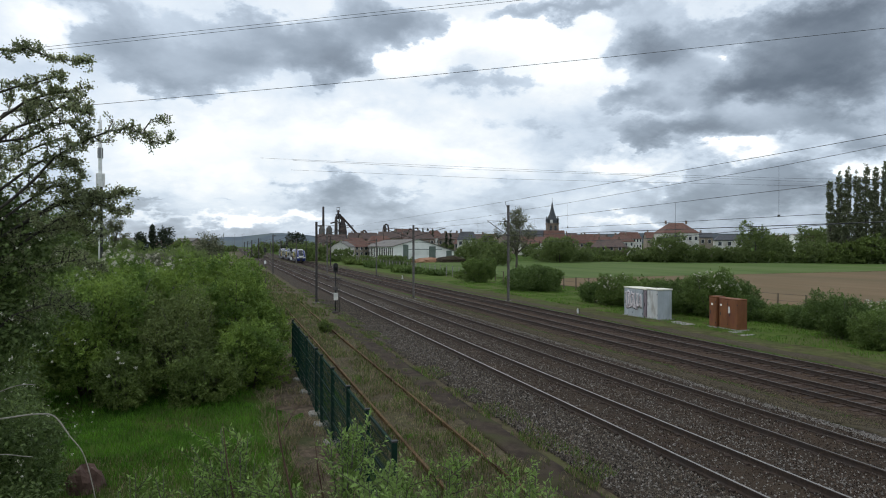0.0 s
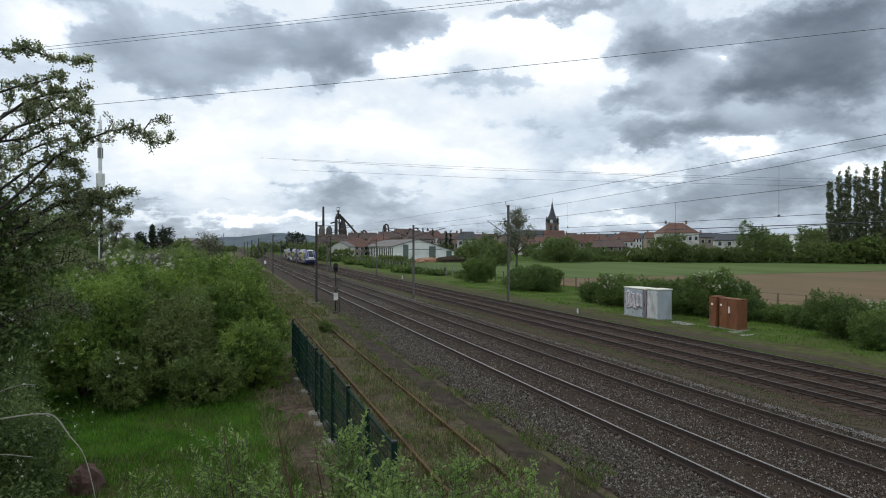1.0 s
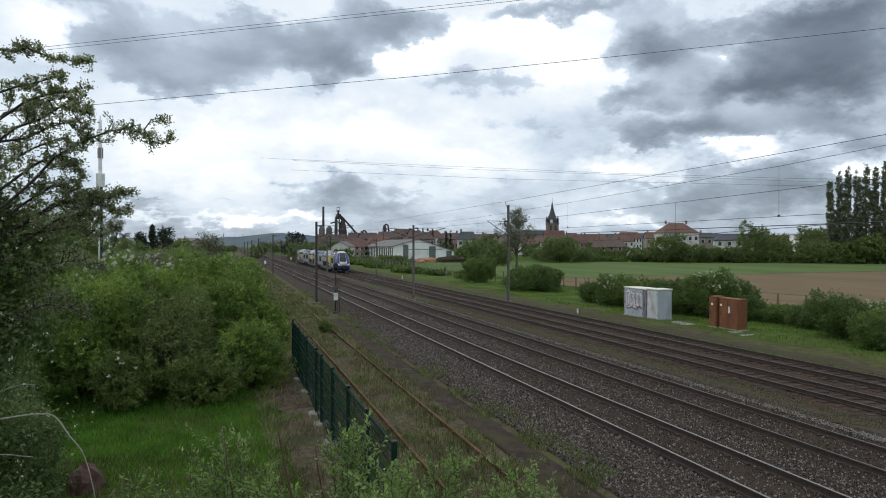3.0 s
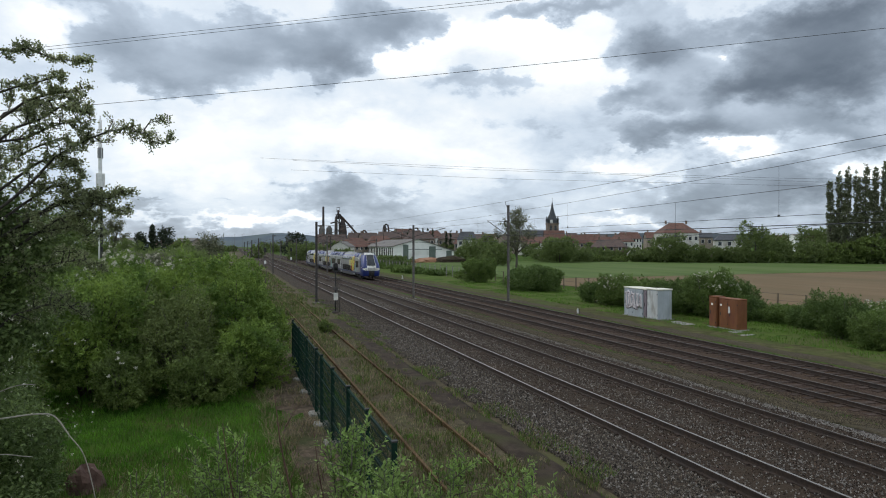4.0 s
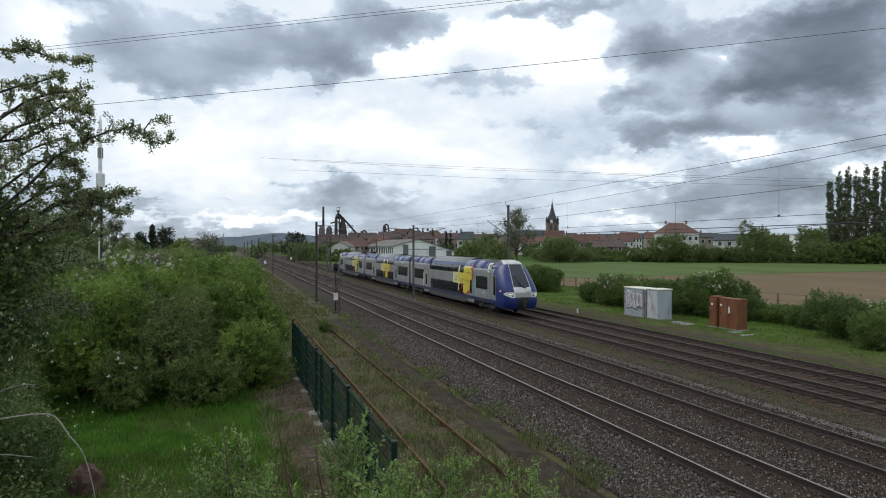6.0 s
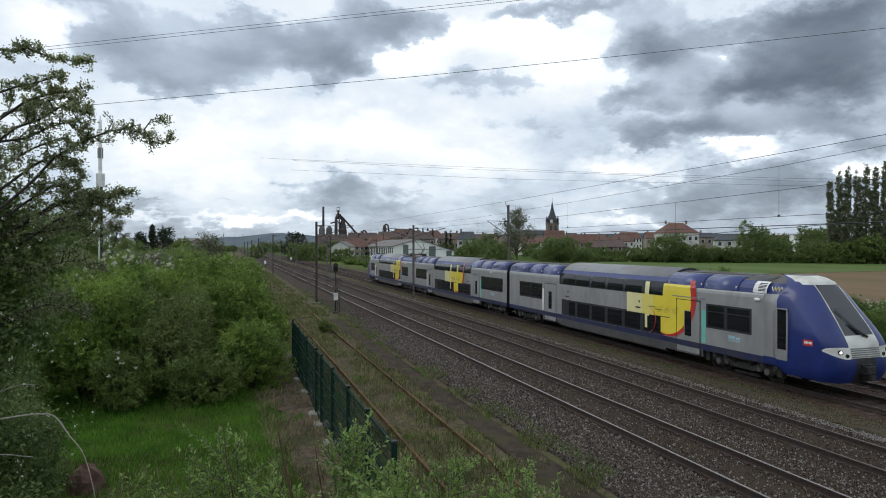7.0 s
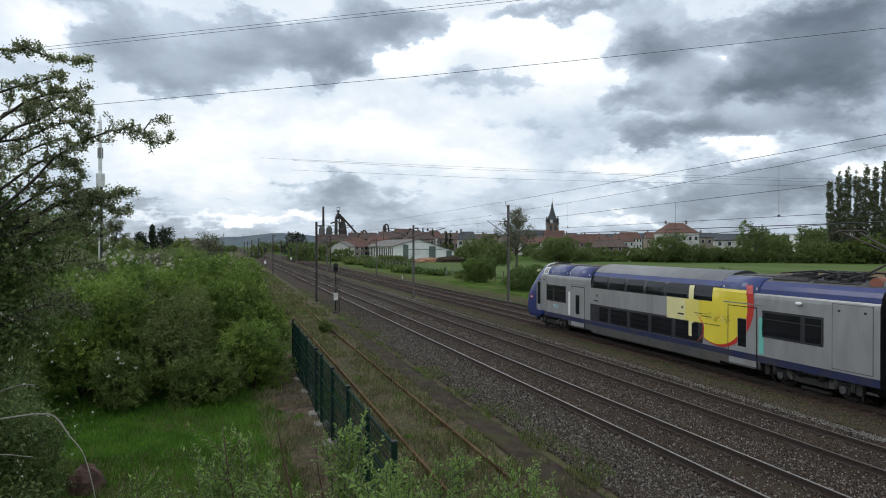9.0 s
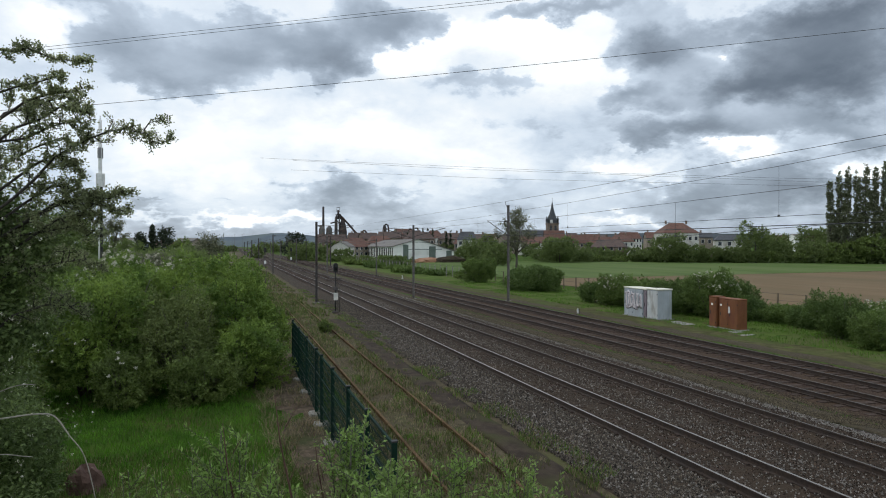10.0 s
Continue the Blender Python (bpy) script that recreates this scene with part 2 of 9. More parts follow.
M["cream"] = surface("cream_roof_panel", (0.70, 0.67, 0.55), (0.80, 0.77, 0.66), 3.0, 0.6, bump=0.08, grime=(0.5, 0.47, 0.38))
M["rust_box"] = surface("red_brown_painted_steel", (0.155, 0.056, 0.018), (0.210, 0.078, 0.025), 3.0, 0.7, 0.0, bump=0.12, grime=(0.15, 0.048, 0.022), grime_scale=2.0, stretch=(1, 1, 0.35))
M["white_paint"] = surface("white_paint", (0.70, 0.70, 0.68), (0.82, 0.82, 0.80), 3.0, 0.6, bump=0.05, grime=(0.6, 0.59, 0.55))
# dark graffiti strokes; also the shade of the gap between two cabinets
M["spray_gap_dark"] = surface("grey_spray_and_gap_shade", (0.16, 0.13, 0.15), (0.24, 0.20, 0.22), 14.0, 0.8, bump=0.05)
M["spray"] = surface("white_spray_paint", (0.58, 0.53, 0.54), (0.74, 0.69, 0.70), 14.0, 0.8, bump=0.05)

# train
M["silver"] = surface("train_silver_paint", (0.300, 0.302, 0.302), (0.335, 0.337, 0.337), 1.6, 0.42, 0.12, bump=0.03, bump_scale=4, grime=(0.268, 0.264, 0.258), grime_scale=1.1, stretch=(1, 1.6, 0.5), coat=0.45)
M["blue"] = surface("train_blue_paint", (0.006, 0.019, 0.130), (0.010, 0.028, 0.165), 1.5, 0.45, 0.0, bump=0.03, bump_scale=3, grime=(0.014, 0.028, 0.13), grime_scale=1.0, spec=0.38, coat=0.45)
M["blue_bright"] = surface("clean_blue_cover", (0.011, 0.026, 0.140), (0.017, 0.036, 0.175), 1.5, 0.42, 0.0, bump=0.03, bump_scale=3, grime=(0.026, 0.045, 0.17), grime_scale=1.2, coat=0.45)
M["band_blue"] = surface("dirty_blue_band", (0.018, 0.023, 0.072), (0.028, 0.033, 0.092), 1.5, 0.5, 0.0, bump=0.03, grime=(0.042, 0.042, 0.062), grime_scale=1.2, spec=0.3)
M["skirt"] = surface("train_grey_skirt", (0.070, 0.070, 0.075), (0.105, 0.105, 0.107), 2.0, 0.6, 0.1, bump=0.05, grime=(0.12, 0.105, 0.09), grime_scale=0.9)
M["roof_grey"] = surface("train_roof_grey", (0.205, 0.21, 0.215), (0.26, 0.265, 0.27), 1.5, 0.55, 0.1, bump=0.05, grime=(0.22, 0.215, 0.21))
M["glass_upper"] = surface("curved_window_glass", (0.010, 0.012, 0.015), (0.016, 0.019, 0.023), 0.8, 0.05, bump=0, spec=0.4)
M["roof_dark"] = surface("train_roof_dark", (0.075, 0.075, 0.075), (0.13, 0.13, 0.13), 2.5, 0.7, bump=0.1, grime=(0.09, 0.07, 0.055))
M["glass"] = surface("dark_window_glass", (0.008, 0.010, 0.012), (0.014, 0.016, 0.019), 0.8, 0.05, bump=0, spec=0.5)
M["glass_band"] = surface("smoked_window_band", (0.036, 0.038, 0.043), (0.048, 0.050, 0.055), 0.8, 0.2, bump=0)
M["yellow"] = surface("yellow_film", (0.80, 0.64, 0.05), (0.88, 0.71, 0.065), 1.0, 0.4, bump=0.02, coat=0.85)
M["pale_yellow"] = surface("pale_yellow_film", (0.80, 0.73, 0.36), (0.86, 0.79, 0.42), 1.0, 0.4, bump=0.02, coat=0.85)
M["mid_yellow"] = surface("lemon_film", (0.80, 0.69, 0.17), (0.87, 0.75, 0.20), 1.0, 0.4, bump=0.02, coat=0.85)
M["red"] = surface("red_film", (0.50, 0.028, 0.022), (0.60, 0.04, 0.03), 1.0, 0.4, bump=0.02, coat=0.85)
M["teal"] = surface("turquoise_film", (0.14, 0.50, 0.42), (0.19, 0.56, 0.48), 1.0, 0.45, bump=0.02)
M["bogie"] = surface("dirty_running_gear", (0.014, 0.013, 0.013), (0.042, 0.038, 0.035), 6.0, 0.8, 0.1, bump=0.3)
M["gear_grey"] = surface("dusty_grey_fittings", (0.055, 0.052, 0.050), (0.115, 0.108, 0.100), 7.0, 0.7, 0.2, bump=0.3)
M["copper_red"] = surface("red_brown_insulator", (0.24, 0.085, 0.05), (0.30, 0.11, 0.07), 4.0, 0.4, bump=0.02)
M["lamp"] = glow("headlight", (1.0, 0.98, 0.92), 1.1)
M["windscreen"] = surface("windscreen_glass", (0.014, 0.017, 0.020), (0.028, 0.033, 0.038), 1.6, 0.05, bump=0, spec=0.6)
M["cap_white"] = surface("cream_white_paint", (0.62, 0.61, 0.57), (0.72, 0.71, 0.66), 2.0, 0.5, bump=0.03, grime=(0.46, 0.44, 0.39), grime_scale=1.4)
M["pale_blue"] = surface("pale_blue_film", (0.30, 0.50, 0.58), (0.38, 0.58, 0.66), 2.0, 0.5, bump=0.02)

# vegetation
M["leaf_a"] = foliage("shrub_leaf", (0.082, 0.146, 0.027), (0.235, 0.330, 0.066), 0.26, through=0.32)
M["leaf_g"] = foliage("thin_grey_green_leaf", (0.120, 0.160, 0.048), (0.190, 0.235, 0.078), 0.35, through=0.35)
M["leaf_b"] = foliage("dark_shrub_leaf", (0.105, 0.150, 0.038), (0.180, 0.240, 0.064), 0.35, through=0.35)
# pale: the backlit top of the hawthorn is put into this colour
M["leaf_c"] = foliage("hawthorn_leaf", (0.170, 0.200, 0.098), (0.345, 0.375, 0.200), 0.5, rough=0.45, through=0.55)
M["leaf_d"] = foliage("young_willow_leaf", (0.185, 0.285, 0.070), (0.320, 0.440, 0.140), 0.35, through=0.35)
M["leaf_far"] = foliage("distant_leaf", (0.120, 0.162, 0.054), (0.190, 0.245, 0.084), 0.14, through=0.55)
M["leaf_poplar"] = foliage("poplar_leaf", (0.140, 0.160, 0.090), (0.205, 0.225, 0.132), 0.2, through=0.35)
M["leaf_grey"] = foliage("grey_green_leaf", (0.12, 0.13, 0.075), (0.20, 0.205, 0.125), 0.3)
M["conifer"] = foliage("conifer_needles", (0.026, 0.040, 0.022), (0.048, 0.064, 0.034), 0.3, through=0.1)
# low hawthorn leaf; its darker tone also paints the crown's shaded lower part
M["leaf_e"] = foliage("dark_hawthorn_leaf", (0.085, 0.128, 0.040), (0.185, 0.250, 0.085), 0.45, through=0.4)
M["blossom"] = foliage("white_blossom", (0.56, 0.54, 0.44), (0.74, 0.72, 0.62), 0.2)
M["leaf_v"] = foliage("verge_willow_leaf", (0.105, 0.160, 0.040), (0.165, 0.235, 0.062), 0.18, through=0.35)
M["leaf_w"] = foliage("verge_bush_leaf", (0.085, 0.135, 0.036), (0.135, 0.200, 0.055), 0.18, through=0.35)
M["bark"] = surface("grey_bark", (0.06, 0.052, 0.043), (0.12, 0.105, 0.088), 14.0, 0.95, bump=0.6, bump_scale=30, stretch=(1, 1, 0.25))
M["bark_dark"] = surface("dark_twig_bark", (0.030, 0.026, 0.022), (0.065, 0.056, 0.046), 14.0, 0.95, bump=0.6, bump_scale=30, stretch=(1, 1, 0.25))
M["twig_red"] = surface("red_brown_twig", (0.07, 0.035, 0.025), (0.12, 0.06, 0.045), 14.0, 0.8, bump=0.2)

# buildings and distance
M["roof_tile"] = surface("red_roof_tile", (0.125, 0.066, 0.050), (0.185, 0.095, 0.070), 2.0, 0.85, bump=0.4, bump_scale=5, grime=(0.12, 0.055, 0.04), grime_scale=0.4)
M["roof_tile_dark"] = surface("brown_roof_tile", (0.085, 0.058, 0.05), (0.135, 0.09, 0.075), 2.0, 0.85, bump=0.4, bump_scale=5, grime=(0.07, 0.055, 0.05), grime_scale=0.4)
M["slate"] = surface("slate_roof", (0.045, 0.048, 0.055), (0.075, 0.08, 0.09), 2.0, 0.7, bump=0.3, bump_scale=6)
M["fibre"] = surface("fibre_cement_roof", (0.140, 0.128, 0.118), (0.20, 0.185, 0.17), 0.8, 0.85, bump=0.3, bump_scale=4, grime=(0.15, 0.13, 0.115), grime_scale=0.2)
M["render"] = surface("pale_render", (0.52, 0.505, 0.47), (0.64, 0.625, 0.585), 0.8, 0.9, bump=0.15, grime=(0.38, 0.35, 0.30), grime_scale=0.3)
M["render_b"] = surface("beige_render", (0.24, 0.20, 0.155), (0.34, 0.29, 0.23), 0.8, 0.9, bump=0.15, grime=(0.22, 0.18, 0.14), grime_scale=0.3)
M["sandstone"] = surface("brown_sandstone", (0.175, 0.130, 0.100), (0.250, 0.190, 0.150), 0.8, 0.9, bump=0.3, grime=(0.12, 0.085, 0.065), grime_scale=0.3)
M["cladding"] = surface("white_cladding", (0.80, 0.80, 0.77), (0.88, 0.88, 0.85), 0.4, 0.6, bump=0.05, grime=(0.66, 0.67, 0.63), grime_scale=0.2)
M["panel_green"] = surface("green_grey_panel", (0.10, 0.13, 0.11), (0.14, 0.175, 0.15), 0.6, 0.6, bump=0.05)
M["win_far"] = surface("dark_pane", (0.03, 0.034, 0.04), (0.06, 0.066, 0.075), 0.5, 0.15, bump=0)
M["iron_pale"] = surface("weathered_grey_iron", (0.10, 0.095, 0.092), (0.17, 0.16, 0.155), 0.3, 0.85, bump=0.2, bump_scale=2, grime=(0.10, 0.075, 0.06), grime_scale=0.1)
M["iron"] = surface("blackened_iron", (0.030, 0.026, 0.026), (0.06, 0.05, 0.048), 0.3, 0.85, bump=0.2, bump_scale=2, grime=(0.08, 0.05, 0.04), grime_scale=0.1)
M["field_green"] = surface("young_crop", (0.066, 0.108, 0.026), (0.098, 0.146, 0.038), 0.25, 0.95, bump=0.5, bump_scale=3, grime=(0.12, 0.155, 0.055), grime_scale=0.05, spec=0.1, stretch=(1, 0.12, 1))
M["field_brown"] = surface("ploughed_earth", (0.165, 0.114, 0.064), (0.192, 0.136, 0.080), 0.5, 0.95, bump=0.8, bump_scale=4, grime=(0.14, 0.108, 0.06), grime_scale=0.05, spec=0.1, stretch=(1, 0.15, 1))
# aerial haze of the distance is mixed into both hill base colours
M["hill_hazed"] = surface("haze_tinted_hill", (0.115, 0.140, 0.165), (0.150, 0.180, 0.205), 0.012, 1.0, bump=0, spec=0.0, grime=(0.14, 0.17, 0.17), grime_scale=0.006)
M["hill"] = surface("haze_tinted_ridge", (0.075, 0.088, 0.100), (0.105, 0.118, 0.130), 0.012, 1.0, bump=0, spec=0.0, grime=(0.065, 0.075, 0.072), grime_scale=0.006)
M["rail_dull"] = surface("dull_steel", (0.085, 0.075, 0.066), (0.14, 0.125, 0.112), 9.0, 0.55, 0.5, bump=0.02, spec=0.3)
M["siding_bed"] = surface("weedy_gravel", (0.060, 0.049, 0.030), (0.122, 0.100, 0.062), 6.0, 0.95, bump=0.9, bump_scale=16, grime=(0.086, 0.086, 0.036), grime_scale=0.9, spec=0.1, depth=0.04)
M["stone_pale"] = surface("pale_stone", (0.110, 0.100, 0.090), (0.230, 0.212, 0.192), 30.0, 0.9, bump=0.2, vary=0.4, island=True, spec=0.2)
M["wood"] = surface("weathered_wood", (0.10, 0.075, 0.055), (0.17, 0.13, 0.095), 6.0, 0.9, bump=0.4, stretch=(1, 1, 0.2))
M["mole_earth"] = surface("red_brown_earth", (0.075, 0.042, 0.032), (0.12, 0.070, 0.054), 6.0, 0.95, bump=0.6, bump_scale=30)
M["earth_orange"] = surface("orange_rubble", (0.26, 0.13, 0.07), (0.36, 0.2, 0.12), 1.0, 0.95, bump=0.5)


# ---- mesh helpers ----
def part(name, bm, material, parent=None, label="", smooth=False):
    """Links a bmesh as one mesh object under a thing or a part."""
    me = bpy.data.meshes.new(name)
    bm.to_mesh(me)
    bm.free()
    for mt in (material if isinstance(material, (list, tuple)) else [material]):
        me.materials.append(mt)
    if smooth:
        for p in me.polygons:
            p.use_smooth = True
    ob = new(name, me)
    ob.parent = parent
    if label:
        ob["label"] = label
    return ob


def raw(name, verts, faces, material, parent=None, mats=None):
    me = bpy.data.meshes.new(name)
    me.from_pydata(verts, [], faces)
    for mt in (material if isinstance(material, (list, tuple)) else [material]):
        me.materials.append(mt)
    if mats is not None:
        me.polygons.foreach_set("material_index", np.asarray(mats, dtype=np.int32))
    ob = new(name, me)
    ob.parent = parent
    return ob


def box(bm, x0, x1, y0, y1, z0, z1, bevel=0.0, mat=0):
    r = bmesh.ops.create_cube(bm, size=1.0)
    for v in r["verts"]:
        v.co = Vector((x0 + (v.co.x + 0.5) * (x1 - x0), y0 + (v.co.y + 0.5) * (y1 - y0), z0 + (v.co.z + 0.5) * (z1 - z0)))
    faces = list({f for v in r["verts"] for f in v.link_faces})
    if bevel:
        b = bmesh.ops.bevel(bm, geom=list({e for v in r["verts"] for e in v.link_edges}), offset=bevel, segments=1, affect="EDGES")
        faces = b["faces"] + [f for f in faces if f.is_valid]
    for f in faces:
        f.material_index = mat
    return bm


def boxed(*a, **k):
    return box(bmesh.new(), *a, **k)


def tube(bm, pts, radii, sides=8, mat=0, cap=True):
    """A round bar along a line of points; radii: one number or one a point."""
    pts = [Vector(p) for p in pts]
    if isinstance(radii, (int, float)):
        radii = [radii] * len(pts)
    rings = []
    for i, p in enumerate(pts):
        d = (pts[min(i + 1, len(pts) - 1)] - pts[max(i - 1, 0)]).normalized()
        u = d.cross(Vector((0, 0, 1)) if abs(d.z) < 0.95 else Vector((1, 0, 0))).normalized()
        w = d.cross(u)
        rings.append([bm.verts.new(p + radii[i] * (math.cos(2 * math.pi * k / sides) * u + math.sin(2 * math.pi * k / sides) * w)) for k in range(sides)])
    for a, b in zip(rings, rings[1:]):
        for k in range(sides):
            f = bm.faces.new((a[k], a[(k + 1) % sides], b[(k + 1) % sides], b[k]))
            f.material_index = mat
            f.smooth = True
    if cap:
        bm.faces.new(rings[0][::-1]).material_index = mat
        bm.faces.new(rings[-1]).material_index = mat
    return bm


def tubed(*a, **k):
    return tube(bmesh.new(), *a, **k)


def prism(bm, outline, y0, y1, mat=0):
    """Extrudes an outline of (x, z) pairs from y0 to y1."""
    a = [bm.verts.new((x, y0, z)) for x, z in outline]
    b = [bm.verts.new((x, y1, z)) for x, z in outline]
    fs = [bm.faces.new(a), bm.faces.new(b[::-1])]
    n = len(outline)
    for i in range(n):
        fs.append(bm.faces.new((a[i], b[i], b[(i + 1) % n], a[(i + 1) % n])))
    for f in fs:
        f.material_index = mat
    return bm


def thing(name, at, label, category, group="", kind=""):
    ob = new(name)
    ob.empty_display_size = 0.2
    ob.matrix_world = at if isinstance(at, Matrix) else pose(*at)
    return tagged(ob, label, category, group, kind)


# ---- ground ----
def sstep(a, b, v):
    t = min(1.0, max(0.0, (v - a) / (b - a)))
    return t * t * (3 - 2 * t)


def ground_z(x, y):
    """Height of the ground sheet: level land, the lower bed of the far lines, the bank on which the viewer stands."""
    z = -0.16
    z += -0.06 * sstep(6.0, 8.0, x)
    z += -0.48 * sstep(16.0, 19.2, x)
    z += -0.06 * sstep(26.0, 29.5, x)
    z += -0.35 * sstep(34.0, 48.0, x)
    bank = sstep(9.5, 1.5, y) * sstep(4.2, 1.2, x)
    z += 3.4 * bank
    z += 0.10 * sstep(3.4, 2.6, x)
    if x < 3 or x > 28:
        far = min(1.0, 30.0 / (1.0 + math.hypot(x, y)))
        z += 0.10 * noise.noise(Vector((x * 0.35, y * 0.35, 0))) * max(0.25, far)
    return z


def axis(lo, hi, fine_lo, fine_hi, step, growth=1.35):
    v = list(np.arange(fine_lo, fine_hi + 1e-6, step))
    s, p = step, fine_lo
    while p > lo:
        s *= growth
        p -= s
        v.insert(0, max(p, lo))
    s, p = step, fine_hi
    while p < hi:
        s *= growth
        p += s
        v.append(min(p, hi))
    return v


def sheet(name, xs, ys, zf, material, label, lift=0.0, category="ground", ragged=0.55):
    n = len(xs)
    verts = []
    for y in ys:
        for i, x in enumerate(xs):
            # uneven, thinning edges
            edge = i in (0, n - 1) and n < 60
            k = ragged * (noise.noise(Vector((y * 0.45, x, 5.0))) + 0.5 * noise.noise(Vector((y * 1.7, x, 9.0)))) if edge else 0.0
            verts.append((x + k, y, zf(x, y) + (-0.03 if edge else lift)))
    faces = [(j * n + i, j * n + i + 1, (j + 1) * n + i + 1, (j + 1) * n + i) for j in range(len(ys) - 1) for i in range(n - 1)]
    ob = raw(name, verts, faces, material)
    for p in ob.data.polygons:
        p.use_smooth = True
    return tagged(ob, label, category, kind="structure")


GX = axis(-4200, 4200, -26, 56, 0.8)
GY = axis(-4200, 4200, -6, 70, 1.0)
sheet("ground", GX, GY, ground_z, M["grass"], "rough green grass and weedy earth beside the railway")

YS = axis(-260, 1500, 2, 60, 0.7, 1.12)


def bumpy(amp, sc):
    return lambda x, y: ground_z(x, y) + amp * noise.noise(Vector((x * sc, y * sc, 2.0)))


sheet("ballast_bed_near", list(np.arange(7.3, 17.05, 0.35)), YS, bumpy(0.025, 1.6), M["ballast"], "dark brown-grey crushed stone ballast under two tracks", 0.045, "ballast")
sheet("ballast_strip_middle", list(np.arange(16.7, 19.35, 0.3)), YS, bumpy(0.03, 1.4), M["ballast_mid"], "mossy brown gravel slope between the track pairs", 0.05, "gravel")
sheet("ballast_bed_far", list(np.arange(19.2, 26.9, 0.35)), YS, bumpy(0.02, 1.6), M["ballast_rust"], "dark rusty ballast under two lower tracks", 0.055, "ballast")
sheet("siding_bed", list(np.arange(2.7, 8.3, 0.3)), axis(7, 500, 8, 60, 0.7, 1.15), bumpy(0.03, 1.2), M["siding_bed"], "weedy brown gravel round the old siding", 0.012, "gravel")
sheet("yard_ground", list(np.arange(-1.0, 8.2, 0.5)), axis(95, 600, 96, 130, 2.0, 1.15), bumpy(0.02, 1.0), M["siding_bed"], "bare brown railway ground beside the line", 0.03, "gravel")
sheet("service_path", list(np.arange(6.15, 7.5, 0.2)), axis(6, 44, 8, 40, 0.6, 1.15), bumpy(0.02, 1.0), M["soil"], "bare dark cinder path along the track", 0.035, "path", 0.75)
sheet("verge_turf", list(np.arange(28.2, 46.4, 0.7)), axis(-60, 330, 14, 95, 0.9, 1.12), bumpy(0.05, 0.5), M["verge_turf"], "pale olive rough turf of the verge", 0.02, "grass")
sheet("verge_fringe", list(np.arange(28.0, 30.9, 0.35)), axis(-60, 330, 14, 95, 0.9, 1.12), bumpy(0.04, 0.8), M["dry_turf"], "thin dry olive grass on gravel beside the outer track", 0.045, "grass", 0.9)
sheet("verge_path", list(np.arange(26.8, 28.7, 0.3)), YS, bumpy(0.02, 1.0), M["ballast_mid"], "brown gravel edge beside the outer track", 0.03, "gravel")
sheet("dry_bank", list(np.arange(1.2, 2.75, 0.22)), axis(6.5, 40, 8, 30, 0.5, 1.2), bumpy(0.07, 1.3), M["scrub"], "brown dry earth with dead stalks along the fence", 0.03, "bank", 0.9)


def tilted_field(name, corners, material, label, lift):
    """A field given by four corners, cut into a grid so that it follows the ground."""
    n, verts, faces = 14, [], []
    a, b, c, d = [Vector((*p, 0)) for p in corners]
    for j in range(n + 1):
        for i in range(n + 1):
            u, v = i / n, j / n
            p = (a * (1 - u) + b * u) * (1 - v) + (d * (1 - u) + c * u) * v
            verts.append((p.x, p.y, ground_z(max(p.x, 48), p.y) + lift))
    faces = [(j * (n + 1) + i, j * (n + 1) + i + 1, (j + 1) * (n + 1) + i + 1, (j + 1) * (n + 1) + i) for j in range(n) for i in range(n)]
    return tagged(raw(name, verts, faces, material), label, "field", kind="structure")


tilted_field("field_green", [(48, 102), (260, 118), (300, 190), (50, 225)], M["field_green"], "smooth pale green field of young crop", 0.10)
tilted_field("field_brown", [(49, 30), (230, 10), (262, 116), (47, 103)], M["field_brown"], "bare light brown ploughed field", 0.06)

# far low hills
def ridge(name, az0, az1, dist, heights, label, material):
    n = 60
    verts, faces = [], []
    for i in range(n + 1):
        a = radians(az0 + (az1 - az0) * i / n)
        u = i / n * (len(heights) - 1)
        k = min(int(u), len(heights) - 2)
        h = heights[k] + (heights[k + 1] - heights[k]) * sstep(0, 1, u - k) + dist * 0.0014 * noise.noise(Vector((i * 0.5, dist, 0)))
        for d, z in ((dist, -3.0), (dist * 1.04, h * 0.7), (dist * 1.1, h), (dist * 1.3, -3.0)):
            verts.append((d * math.sin(a), d * math.cos(a), z))
    for i in range(n):
        for k in range(3):
            faces.append((i * 4 + k, i * 4 + 4 + k, i * 4 + 5 + k, i * 4 + 1 + k))
    ob = raw(name, verts, faces, material)
    for p in ob.data.polygons:
        p.use_smooth = True
    return tagged(ob, label, "hill", kind="structure")


ridge("backdrop_hill_west", -40, 12, 2600, [2, 2, 3, 3, 4, 5, 6, 8, 12, 22, 42, 60, 46, 42], "low wooded hills on the horizon, tinted blue-grey with haze", M["hill_hazed"])
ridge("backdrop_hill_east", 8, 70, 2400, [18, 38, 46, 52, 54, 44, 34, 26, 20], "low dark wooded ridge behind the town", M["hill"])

# ---- tracks ----
RAIL = [(-0.070, -0.165), (0.070, -0.165), (0.070, -0.150), (0.011, -0.135), (0.011, -0.045), (0.036, -0.035), (0.036, -0.004), (0.030, 0.0),
        (-0.030, 0.0), (-0.036, -0.004), (-0.036, -0.035), (-0.011, -0.045), (-0.011, -0.135), (-0.070, -0.150)]


